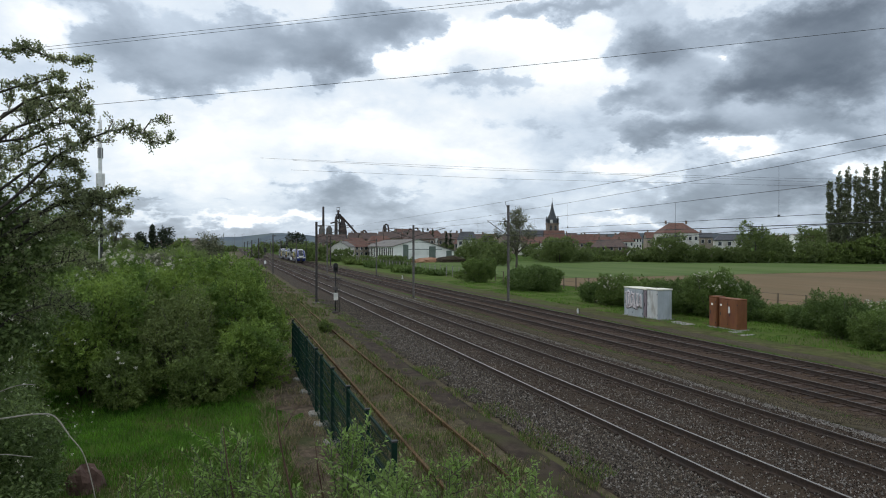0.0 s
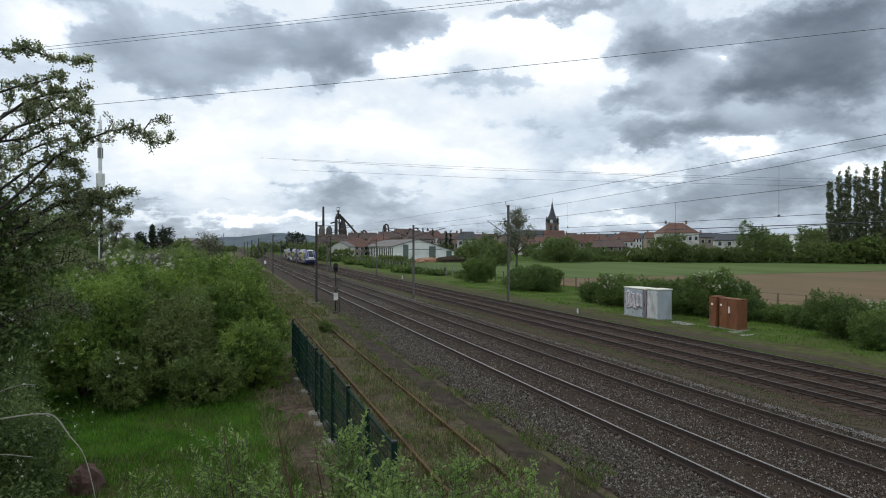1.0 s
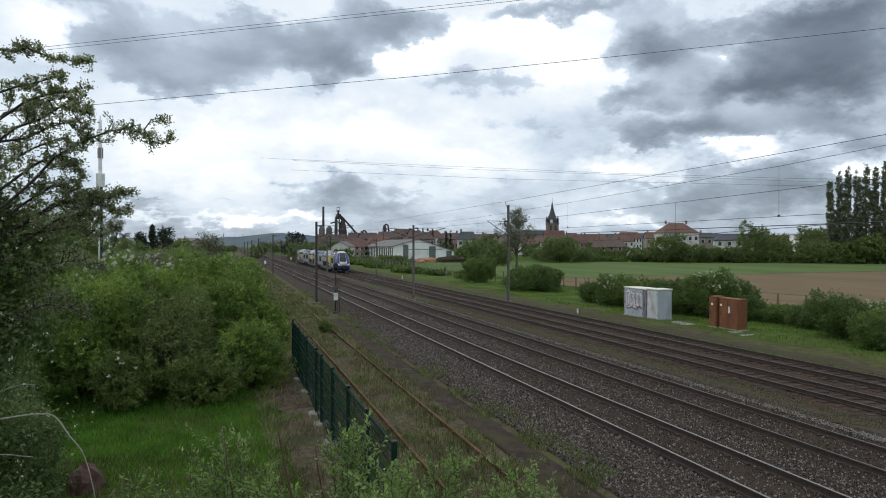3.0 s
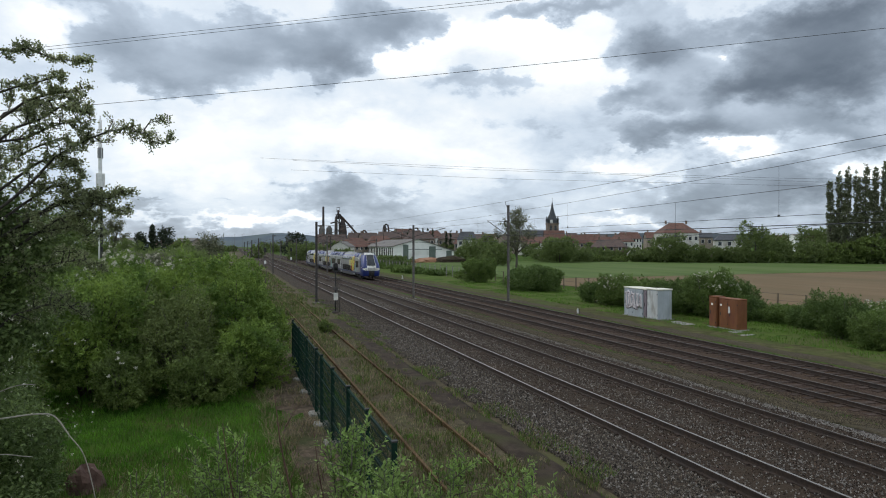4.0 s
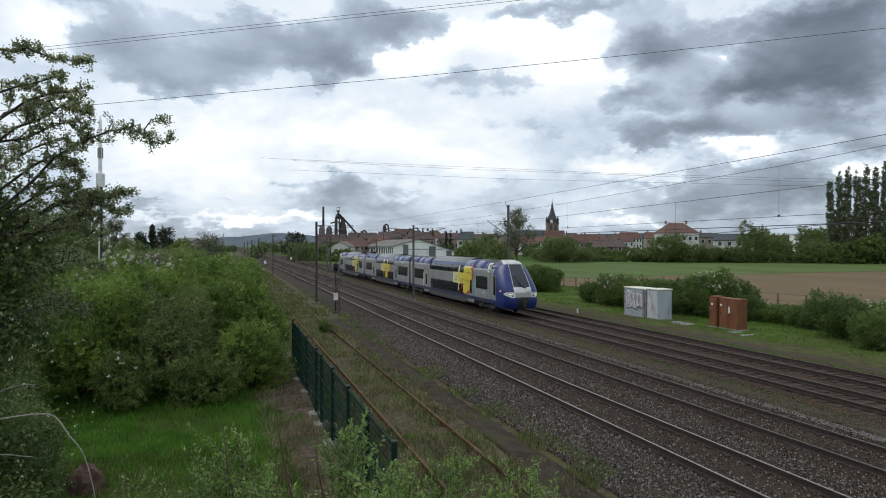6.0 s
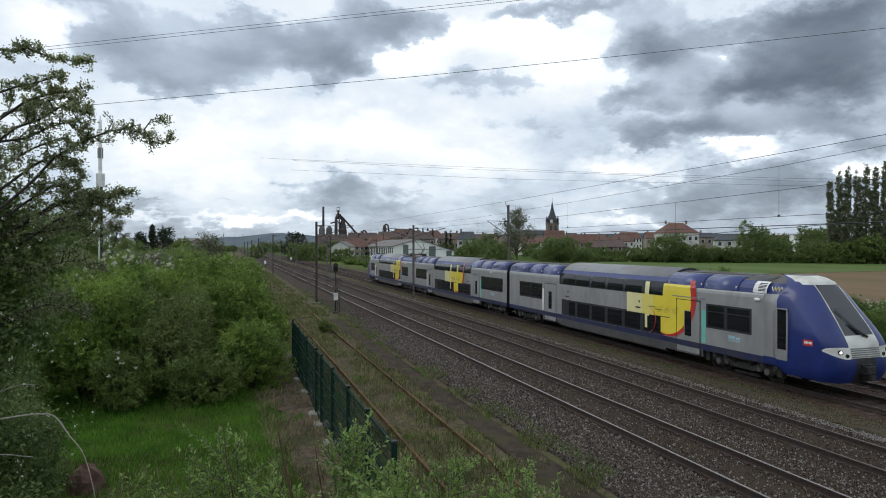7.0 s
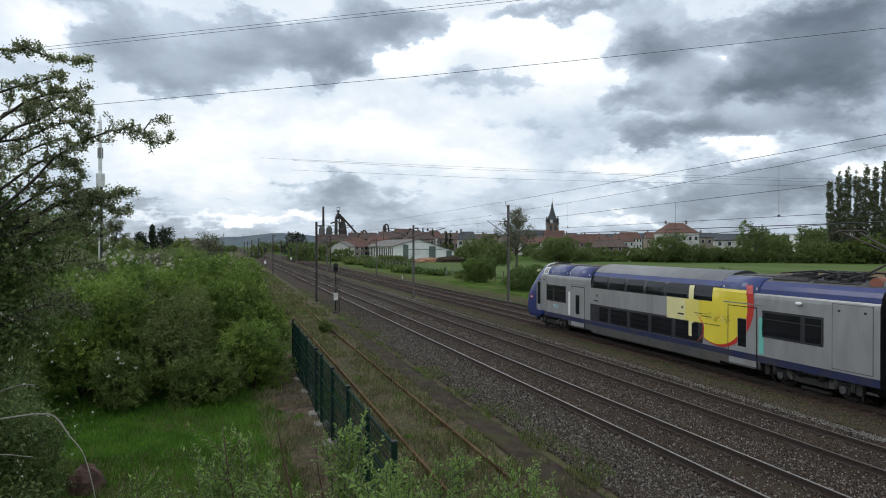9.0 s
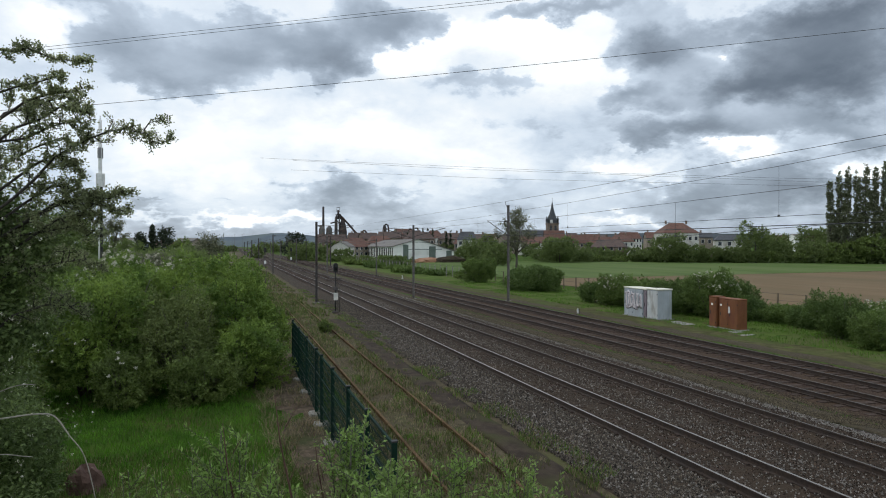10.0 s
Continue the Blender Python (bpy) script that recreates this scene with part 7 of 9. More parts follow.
house(218.4, 275.2, 18.0, 14.0, 12.6, 17.6, -16.3, "roof_tile", "render", "large house with red hipped roof and chimneys", 2, 6, 0.5, 2)
house(239.5, 278.7, 6.7, 8.0, 10.4, 12.8, -30.0, "slate", "render_b", "small grey-roofed house with chimney", 2, 2, 0, 1)
house(221.9, 242.4, 12.3, 8.0, 8.6, 10.9, -35.0, "slate", "render", "white house with dark grey roof", 2, 3, 0.4, 0)
house(236.2, 227.1, 5.1, 8.0, 8.7, 10.5, -35.7, "roof_tile", "render_b", "low red-roofed house behind the hedge", 1, 2, 0, 0)
house(263.1, 228.7, 9.6, 8.0, 9.9, 12.5, -5.3, "roof_tile", "render_b", "red-roofed house behind the hedge", 1, 3, 0.3, 1)
house(354.6, 324.7, 11.6, 8.0, 11.5, 13.7, -0.7, "fibre", "cladding", "low pale industrial shed", 1, 4, 0, 0)
house(114.8, 415.0, 17.5, 9.6, 10.8, 16.2, -26.3, "roof_tile_dark", "render_b", "large house with brown tiled roof", 2, 5, 0.3, 2)
house(125.6, 400.9, 12.0, 8.0, 10.0, 13.7, -22.8, "roof_tile", "render", "house with red-brown roof", 2, 4, 0, 1)
house(144.5, 415.7, 13.9, 8.0, 10.2, 14.5, 6.9, "roof_tile_dark", "render_b", "row of houses with brown roofs", 2, 5, 0, 2)
house(115.8, 309.3, 9.7, 8.0, 9.1, 13.2, -18.7, "slate", "render", "pale house with arched doorway and grey roof", 2, 3, 0.3, 1)
house(152.8, 370.8, 10.7, 8.0, 9.4, 13.3, -44.8, "roof_tile", "render_b", "house with red-brown roof", 2, 3, 0, 1)
house(99.0, 441.4, 17.5, 9.6, 9.9, 13.9, 1.5, "roof_tile", "render_b", "long house with faded red roof", 2, 6, 0, 2)
house(88.0, 466.1, 11.4, 8.0, 10.5, 15.5, -23.9, "roof_tile_dark", "render_b", "house with brown roof", 2, 4, 0, 2)
house(62.8, 421.8, 18.0, 9.9, 8.5, 13.3, -2.9, "roof_tile_dark", "sandstone", "old brown industrial house", 2, 5, 0, 1)
house(48.5, 289.5, 8.2, 8.0, 5.6, 8.0, 60.0, "fibre", "render", "pale house with low gable roof", 1, 2, 0, 0)
house(111.3, 458.3, 9.9, 8.0, 9.6, 13.4, -25.6, "roof_tile", "sandstone", "small brick house with red roof", 2, 2, 0, 1)
house(-19.2, 217.2, 4.9, 8.0, 6.3, 7.7, -34.8, "roof_tile", "render", "white bungalow with red roof behind shrubs", 1, 3, 0.2, 0)
house(-9.6, 203.4, 2.8, 8.0, 6.2, 6.7, 7.4, "fibre", "render_b", "beige flat building behind shrubs", 1, 2, 0, 0)
house(-32.7, 232.2, 4.5, 8.0, 7.4, 8.5, -6.4, "fibre", "cladding", "low pale shed behind trees", 1, 2, 0, 0)
house(60.4, 324.4, 14.7, 10.1, 5.5, 9.9, 30.1, "roof_tile", "render_b", "low house with red-brown tiled roof", 2, 5, 0.35, 2)
house(85.4, 411.2, 11.2, 10.4, 10.2, 14.4, 5.2, "roof_tile_dark", "sandstone", "old house with brown tiled roof", 2, 3, 0, 1)
house(77.6, 343.3, 13.8, 9.6, 7.3, 11.2, -1.2, "roof_tile", "render", "pale house with faded red roof", 2, 3, 0.35, 0)
house(92.0, 379.0, 13.4, 10.2, 10.7, 14.5, -16.9, "roof_tile_dark", "render_b", "house with dark brown hipped roof", 2, 3, 0, 2)
house(111.9, 420.4, 14.7, 8.5, 13.7, 17.4, 24.1, "roof_tile", "render_b", "low house with red-brown tiled roof", 2, 3, 0, 0)
house(106.5, 364.8, 16.2, 10.4, 10.0, 14.0, -4.2, "roof_tile_dark", "sandstone", "old house with brown tiled roof", 2, 5, 0.35, 0)
house(125.4, 395.6, 12.1, 8.9, 11.1, 15.8, 32.0, "roof_tile", "render", "pale house with faded red roof", 2, 4, 0.35, 0)
house(129.3, 373.2, 13.2, 8.8, 10.1, 13.9, -44.5, "roof_tile_dark", "render_b", "house with dark brown hipped roof", 2, 4, 0.35, 2)
house(121.6, 328.2, 11.0, 9.2, 7.1, 11.5, -23.7, "roof_tile", "render_b", "low house with red-brown tiled roof", 2, 4, 0.35, 2)
house(142.0, 357.9, 12.9, 9.9, 8.9, 13.0, -45.2, "roof_tile_dark", "sandstone", "old house with brown tiled roof", 2, 3, 0.35, 1)
house(177.6, 358.4, 16.1, 10.1, 7.9, 11.5, -18.9, "roof_tile", "render", "pale house with faded red roof", 2, 5, 0, 1)
house(213.7, 373.1, 11.3, 10.4, 10.3, 14.1, -33.3, "roof_tile_dark", "render_b", "house with dark brown hipped roof", 2, 3, 0.35, 1)
house(216.5, 354.0, 14.1, 9.0, 8.4, 13.1, -10.7, "roof_tile", "render_b", "low house with red-brown tiled roof", 2, 5, 0.35, 1)
house(179.6, 276.8, 16.2, 10.4, 5.4, 9.0, -42.2, "roof_tile_dark", "sandstone", "old house with brown tiled roof", 2, 4, 0.35, 2)
house(220.5, 327.7, 13.2, 9.1, 8.5, 12.3, 9.7, "roof_tile", "render", "pale house with faded red roof", 2, 3, 0.35, 2)
house(196.2, 430.1, 19.1, 10.5, 10.1, 13.8, 9.1, "roof_tile_dark", "render_b", "row of houses with dark roofs", 2, 4, 0, 1)
house(276.0, 456.3, 30.1, 16.5, 11.9, 14.6, -41.5, "roof_tile_dark", "render_b", "far row of houses with brown roofs", 2, 6, 0, 2)

# ---- line-side equipment ----
def h_beam(bm, x, y, z0, z1, w=0.22):
    for a, b, c, d in ((-w / 2, w / 2, -w / 2, -w / 2 + 0.02), (-w / 2, w / 2, w / 2 - 0.02, w / 2), (-0.012, 0.012, -w / 2, w / 2)):
        box(bm, x + a, x + b, y + c, y + d, z0, z1)


def mast_pole(x, y, z0, z1, label, arms=(), w=0.22, dark=False):
    """Catenary mast with cantilevers: arms give reach along x, wire height, and support height."""
    t = thing("catenary_mast", (x, y, z0), label, "mast", "catenary masts")
    bm = bmesh.new()
    h_beam(bm, 0, 0, -0.3, z1 - z0, w)
    part("post", bm, M["pole_dark"] if dark else M["pole"], t)
    part("footing", boxed(-0.3, 0.3, -0.3, 0.3, -0.5, 0.08, 0.03), M["skirt"], t)
    if z1 > 8:
        part("wire_bracket", tubed([(0, 0, z1 - z0 - 0.35), (-0.28, 0, z1 - z0 + 0.05), (-0.3, 0, 9.36 - z0)], 0.03, 6), M["pole_dark"], t)
    for reach, low, high in arms:
        bm = bmesh.new()
        tube(bm, [(0, 0, low - z0), (reach, 0, high - z0)], 0.035, 6)
        tube(bm, [(0, 0, high - z0 - 0.05), (reach, 0, high - z0)], 0.025, 6)
        tube(bm, [(reach * 0.35, 0, low - z0 + 0.35), (reach * 0.95, 0, low - z0 - 0.15)], 0.025, 6)
        if reach == -3.06:
            tube(bm, [(reach, 0, high - z0), (reach, 0, 5.44 - z0)], 0.02, 6)
        c = part("cantilever", bm, M["pole_dark"], t)
        s = 1 if reach > 0 else -1
        part("insulator", tubed([(s * 0.15, 0, high - z0 - 0.05), (s * 0.25, 0, high - z0 - 0.05), (s * 0.5, 0, high - z0 - 0.04)], [0.05, 0.075, 0.05], 8), M["rail_side"], c)
    return t


mast_pole(7.2, 57.1, -0.2, 7.0, "dark steel catenary mast beside the near track", [(3.3, 5.6, 6.7)], 0.18, True)
mast_pole(17.35, 61.5, -0.45, 6.95, "steel catenary mast between the track pairs with double arms", [(-3.06, 5.6, 6.6), (3.4, 5.8, 6.7)], 0.17)
mast_pole(26.7, 59.3, -0.75, 9.0, "tall grey steel catenary mast beside the outer track", [(-2.3, 5.9, 7.4)], 0.19)
mast_pole(26.4, 119.7, -0.75, 6.2, "steel catenary mast further along the outer track", [(-2.3, 5.2, 6.0)], 0.20)
mast_pole(17.4, 122.0, -0.45, 6.9, "steel catenary mast further along between the tracks", [(-2.9, 5.6, 6.6), (3.4, 5.8, 6.7)])
mast_pole(7.2, 118.0, -0.2, 6.9, "dark steel catenary mast further along the near track", [(3.3, 5.6, 6.7)], 0.18, True)
for yy in (182, 243, 304, 365):
    mast_pole(7.2, yy - 3, -0.2, 6.9, "distant dark catenary mast", [(3.3, 5.6, 6.7)], 0.26, True)
    mast_pole(17.4, yy, -0.45, 6.9, "distant steel catenary mast between the tracks", [(-2.9, 5.6, 6.6), (3.4, 5.8, 6.7)], 0.26)
    mast_pole(26.6, yy - 2, -0.75, 7.6, "distant steel catenary mast beside the outer track", [(-2.3, 5.6, 6.7)], 0.28, True)


def wire(name, pts, r, label):
    return tagged(part(name, tubed(pts, r, 5), M["wire"]), label, "wire")


def contact_line(x, contact, carrying, drops, label):
    """Contact wire, carrying wire and droppers over one track, as one thing; both wires as (y, z) pairs."""
    t = thing("overhead_line", (x, 0, 0), label, "overhead line", "overhead lines")
    part("contact_wire", tubed([(0, y, z) for y, z in contact], 0.012, 5), M["wire"], t)
    if carrying:
        part("carrying_wire", tubed([(0, y, z) for y, z in carrying], 0.011, 5), M["wire"], t)
        for y in drops:
            low = np.interp(y, [p[0] for p in contact], [p[1] for p in contact])
            high = np.interp(y, [p[0] for p in carrying], [p[1] for p in carrying])
            part("dropper", tubed([(0, y, low), (0, y, high)], 0.007, 4), M["wire"], t)
            part("clamp", boxed(-0.03, 0.03, y - 0.05, y + 0.05, low, low + 0.09), M["wire"], t)
    return t


contact_line(T3, [(-62, 6.1), (-1, 5.95), (18, 5.68), (22.5, 5.52), (27.7, 5.3), (35, 5.2), (60, 5.25), (121, 5.3), (304, 5.3)],
             [(-62, 7.6), (-1, 7.4), (17.6, 7.17), (21.9, 7.11), (27.7, 7.03), (40, 6.85), (60, 6.9), (90, 6.4), (121, 6.9), (151, 6.4), (182, 6.9), (243, 6.9), (304, 6.9)], [26.5, 42.0, 75, 90, 105], "overhead line above the train's track")
contact_line(T4, [(-62, 6.27), (60, 6.27), (304, 6.2)], [(-62, 10.52), (18.3, 8.85), (23.6, 8.63), (33.7, 8.4), (43.7, 8.16), (62.9, 7.82), (121, 7.7), (182, 7.8), (304, 7.8)],
             [3.5, 23.5, 43.3, 62.0, 82, 102], "overhead line with long droppers above the outer track")
contact_line(T2, [(-62, 5.45), (60, 5.45), (304, 5.4)], [], [], "single overhead wire above the second track")
wire("feeder_wire", [(26.4, y, z) for y, z in ((-62, 10.27), (19.8, 9.62), (25.5, 9.57), (36.4, 9.52), (58.6, 9.36), (122.7, 9.31), (250, 9.31))], 0.014, "dark feeder wire carried on the tall masts")

wire("power_line", [(27.29 + 22.48 * k, 20.48 - 7.48 * k, 14.44 + 2.6 * k) for k in (2, 1)] + [(27.29, 20.48, 14.44), (16.05, 24.22, 13.2), (7.82, 26.95, 12.33), (-5.82, 31.48, 11.07), (-24, 37.5, 9.9)], 0.011, "dark overhead cable crossing the railway")
for dz, dd in ((0.0, 0.0), (-0.14, -0.6)):
    wire("power_line", [(45, 14.5, 19.4 + dz), (28, 20.2, 17.6 + dz), (11.35, 25.79, 15.72 + dz), (1.71, 29.0, 14.66 + dz), (-7.7, 32.12, 13.62 + dz), (-26, 38, 12.0 + dz)], 0.009, "thin overhead cable crossing the railway")
for pts in ([(13.2, 312, 46.1), (71.1, 292.7, 43.4), (171.9, 259.2, 38.9), (250, 233, 36.5), (330, 206, 35)], [(27, 307.4, 40.5), (124, 275, 36.2), (262.5, 229, 32.8), (340, 203, 32)], [(28, 307.4, 45), (100, 283, 41.0), (262.5, 229, 34.8), (340, 203, 34)]):
    wire("far_power_line", pts, 0.05, "thin distant high-voltage wire")


def signal():
    t = thing("railway_signal", (7.5, 48.2, -0.2), "slim black railway signal with round head and white plate", "signal")
    part("post", tubed([(0, 0, 0), (0, 0, 3.6)], [0.06, 0.05], 10), M["black"], t)
    part("base", boxed(-0.22, 0.22, -0.2, 0.2, -0.2, 0.18, 0.02), M["pole_dark"], t)
    bm = bmesh.new()
    tube(bm, [(0, -0.12, 3.62), (0, 0.1, 3.62)], 0.17, 20)
    tube(bm, [(0, -0.12, 3.26), (0, 0.1, 3.26)], 0.17, 20)
    box(bm, -0.17, 0.17, -0.12, 0.1, 3.26, 3.62, 0.02)
    head = part("signal_head", bm, M["black"], t)
    for z in (3.2, 3.5):
        part("lens_hood", tubed([(0, -0.12, z), (0, -0.34, z)], [0.085, 0.095], 12), M["black"], head)
    part("platform", boxed(-0.42, 0.42, -0.15, 0.3, 2.62, 2.68), M["pole_dark"], t)
    part("relay_box", boxed(-0.2, 0.16, -0.25, -0.08, 1.75, 2.0, 0.02), M["pole_dark"], t)
    part("plate", boxed(-0.165, 0.165, -0.16, -0.12, 1.0, 1.55, 0.01), M["cap_white"], t)
    bm = bmesh.new()
    for x in (0.16, 0.34):
        tube(bm, [(x, 0.2, 0), (x, 0.2, 2.7)], 0.018, 5)
    for k in range(9):
        tube(bm, [(0.16, 0.2, 0.3 + k * 0.28), (0.34, 0.2, 0.3 + k * 0.28)], 0.013, 5)
    part("ladder", bm, M["pole_dark"], t)


signal()


def small_signal(x, y, z, label):
    t = thing("railway_signal", (x, y, z), label, "signal")
    part("post", tubed([(0, 0, 0), (0, 0, 4.2)], 0.09, 8), M["pole_dark"], t)
    part("plate", boxed(-0.25, 0.25, -0.14, -0.08, 1.0, 1.7, 0.01), M["white_paint"], t)
    part("signal_head", boxed(-0.3, 0.3, -0.2, 0.1, 3.6, 4.7, 0.05), M["black"], t)


small_signal(7.4, 150.0, -0.2, "distant black railway signal with white plate")
small_signal(18.0, 205.0, -0.5, "distant dark signal between the tracks")


def marker(x, y, h, label):
    t = thing("marker_post", (x, y, ground_z(x, y)), label, "post")
    part("post", boxed(-0.07, 0.05, -0.06, 0.06, -0.2, h, 0.015), M["white_paint"], t)
    part("edge", boxed(0.05, 0.12, -0.06, 0.06, -0.2, h - 0.03), M["black"], t)


marker(27.2, 46.5, 0.42, "small white concrete marker post beside the track")
marker(27.4, 104.0, 0.7, "white marker post beside the outer track")


def plant_cabinet(x, y, w, d, h, wall, roof, label, overhang=0.08, doors=2, graffiti=False, front=""):
    """Line-side equipment cabinet; its doors face the railway."""
    t = thing("equipment_cabinet", (x, y, ground_z(x, y)), label, "cabinet", "line-side cabinets")
    part("body", boxed(0, w, 0, d, 0.0, h, 0.015), M[wall], t)
    part("plinth", boxed(-0.12, w + 0.15, -0.15, d + 0.12, -0.3, 0.07, 0.02), M["concrete"], t)
    part("roof", boxed(-overhang, w + overhang, -overhang, d + overhang, h, h + 0.10, 0.03), M[roof], t)
    for k in range(doors):
        a, b = k * d / doors + 0.04, (k + 1) * d / doors - 0.04
        dr = part("door", boxed(-0.025, 0.01, a, b, 0.10, h - 0.08, 0.008), M[front or wall], t)
        part("handle", boxed(-0.05, -0.02, b - 0.14, b - 0.09, h * 0.45, h * 0.56, 0.005), M["black"], dr)
        for z in (0.3, h - 0.35):
            part("hinge", boxed(-0.04, -0.015, a + 0.0, a + 0.04, z, z + 0.1), M["black"], dr)
    if graffiti:
        rng = random.Random(4)
        for k in range(9):
            y0, z0 = 0.28 + k * (d - 0.56) / 8, h * rng.uniform(0.56, 0.66)
            up, wide, tilt = h * rng.uniform(0.22, 0.32), rng.uniform(0.14, 0.28), rng.uniform(-0.35, 0.35)
            a0, turn = rng.uniform(0, 6.283), rng.uniform(4.0, 7.5) * rng.choice((-1, 1))
            pts = []
            for i in range(18):
                a = a0 + turn * i / 17
                zz = up * math.sin(a)
                pts.append((-0.030, min(d - 0.06, max(0.06, y0 + wide * math.cos(a * (1.0 if k % 2 else 0.6)) + tilt * zz)), z0 + zz))
            wd = rng.uniform(0.055, 0.095)
            for shift, mt in ((0.0, "spray"), (0.035, "spray_gap_dark")):
                bm = bmesh.new()
                tube(bm, [(x + 0.004 * (shift > 0), y + shift, z - shift) for x, y, z in pts], [wd * (0.6 + 0.5 * math.sin(i / 17 * 3.1)) for i in range(18)], 5)
                part("spray_stroke", bm, M[mt], t)
    return t


plant_cabinet(30.6, 42.42, 1.3, 2.5, 2.24, "grey_box", "cream", "grey metal equipment cabinet with white graffiti and cream roof", 0.06, 2, True)
# added infill: the shade of the gap is put into its dark colour
plant_cabinet(30.62, 41.98, 1.0, 0.40, 2.20, "spray_gap_dark", "cream", "narrow infill under a cream roof, its dark front standing for a shaded gap", 0.03, 1)
plant_cabinet(30.62, 40.62, 1.25, 1.32, 2.24, "grey_box", "cream", "grey metal equipment cabinet with weathered pale doors and cream roof", 0.07, 1, False, "pale_door")
c3 = plant_cabinet(31.85, 33.9, 0.75, 1.72, 2.0, "rust_box", "rust_box", "red-brown painted steel cabinet with white labels", 0.02, 2)
c4 = plant_cabinet(31.7, 35.72, 0.75, 0.7, 2.06, "rust_box", "rust_box", "narrow red-brown painted steel cabinet", 0.02, 1)
for c, y in ((c3, 1.45), (c4, 0.3)):
    part("label_plate", boxed(-0.035, -0.02, y, y + 0.16, 1.55, 1.68), M["white_paint"], c)
part("label_plate", boxed(-0.035, -0.02, 0.70, 0.86, 1.10, 1.55), M["white_paint"], c3)
for k, (x, y, w, d) in enumerate(((30.6, 37.6, 1.0, 1.4), (30.9, 33.2, 0.9, 0.6), (30.3, 31.9, 1.1, 0.4), (31.0, 39.2, 0.7, 0.5))):
    tagged(part("concrete_slab", boxed(x, x + w, y, y + d, ground_z(x, y) - 0.05, ground_z(x, y) + 0.05, 0.02), M["concrete"]), "low weathered concrete slab in the grass", "slab")


def telecom_mast():
    t = thing("telecom_mast", (-11.6, 67.1, -0.2), "tall pale grey telecom mast with antenna panels", "mast")
    part("pole", tubed([(0, 0, -0.2), (0, 0, 8.0), (0, 0, 13.2), (0, 0, 16.9)], [0.21, 0.18, 0.16, 0.14], 14), M["white_paint"], t)
    for z0, z1, r in ((10.6, 11.9, 0.38), (13.3, 14.3, 0.24), (14.6, 15.4, 0.14)):
        for k in range(3):
            a = k * 2.094 + 0.5
            bm = bmesh.new()
            cx, cy = math.cos(a) * r * 0.55, math.sin(a) * r * 0.55
            box(bm, cx - r * 0.5, cx + r * 0.5, cy - r * 0.4, cy + r * 0.4, z0, z1, 0.04)
            part("antenna_panel", bm, M["white_paint" if r > 0.3 else "roof_grey"], t)
    part("cable_tray", boxed(0.02, 0.24, -0.30, -0.19, -0.2, 10.6), M["black"], t)
    part("lightning_rod", tubed([(0, 0, 16.8), (0, 0, 17.3)], 0.03, 5), M["pole_dark"], t)


telecom_mast()


def lamp_far(x, y, h, label):
    t = thing("lamp_post", (x, y, -1.0), label, "lamp post")
    part("pole", tubed([(0, 0, 0), (0, 0, h)], [0.10, 0.06], 8), M["pole"], t)
    part("lamp_head", boxed(-0.25, 0.25, -0.1, 0.1, h, h + 0.1), M["pole"], t)


lamp_far(-4.0, 158.0, 8.6, "slim grey street lamp behind the thicket")
for lx, ly, lh in ((-3.0, 300.0, 10.0), (2.0, 345.0, 12.0), (6.5, 395.0, 12.5), (1.0, 430.0, 12.0), (-9.0, 360.0, 11.0), (9.0, 470.0, 14.0)):
    lamp_far(lx, ly, lh, "distant slim lamp mast over the railway yard")
lamp_far(-6.5, 175.0, 9.4, "slim grey street lamp beside the line")


def rubble(x, y, w, d, h, mat, label, seed, z=-1.15):
    """A heap with an uneven outline."""
    bm = bmesh.new()
    bmesh.ops.create_icosphere(bm, subdivisions=3, radius=1.0)
    for v in bm.verts:
        k = 1 + 0.35 * noise.noise(v.co * 2.3 + Vector((seed, 0, 0)))
        v.co = Vector((v.co.x * w * k, v.co.y * d * k, max(-0.05, v.co.z) * h * k))
    ob = part("earth_mound", bm, M[mat])
    ob.matrix_world = pose(x, y, z)
    tagged(ob, label, "heap")


rubble(67.5, 218.0, 6.0, 3.0, 1.7, "earth_orange", "heap of orange earth and rubble before the hall", 3)
rubble(74.5, 215.0, 6.0, 3.0, 2.2, "soil", "dark brown heap of earth and scrap", 5)
rubble(62.5, 216.0, 3.0, 2.0, 1.4, "earth_orange", "low orange rubble heap before the hall", 8)
rubble(-2.82, 14.6, 0.36, 0.34, 0.50, "mole_earth", "small red-brown heap of loose earth in the grass", 4, ground_z(-2.82, 14.6) - 0.02)


# ---- green mesh fence ----
FX, FY = 2.4, [26.6, 24.1, 21.6, 19.1, 17.9, 15.9, 13.7, 11.65, 9.6]


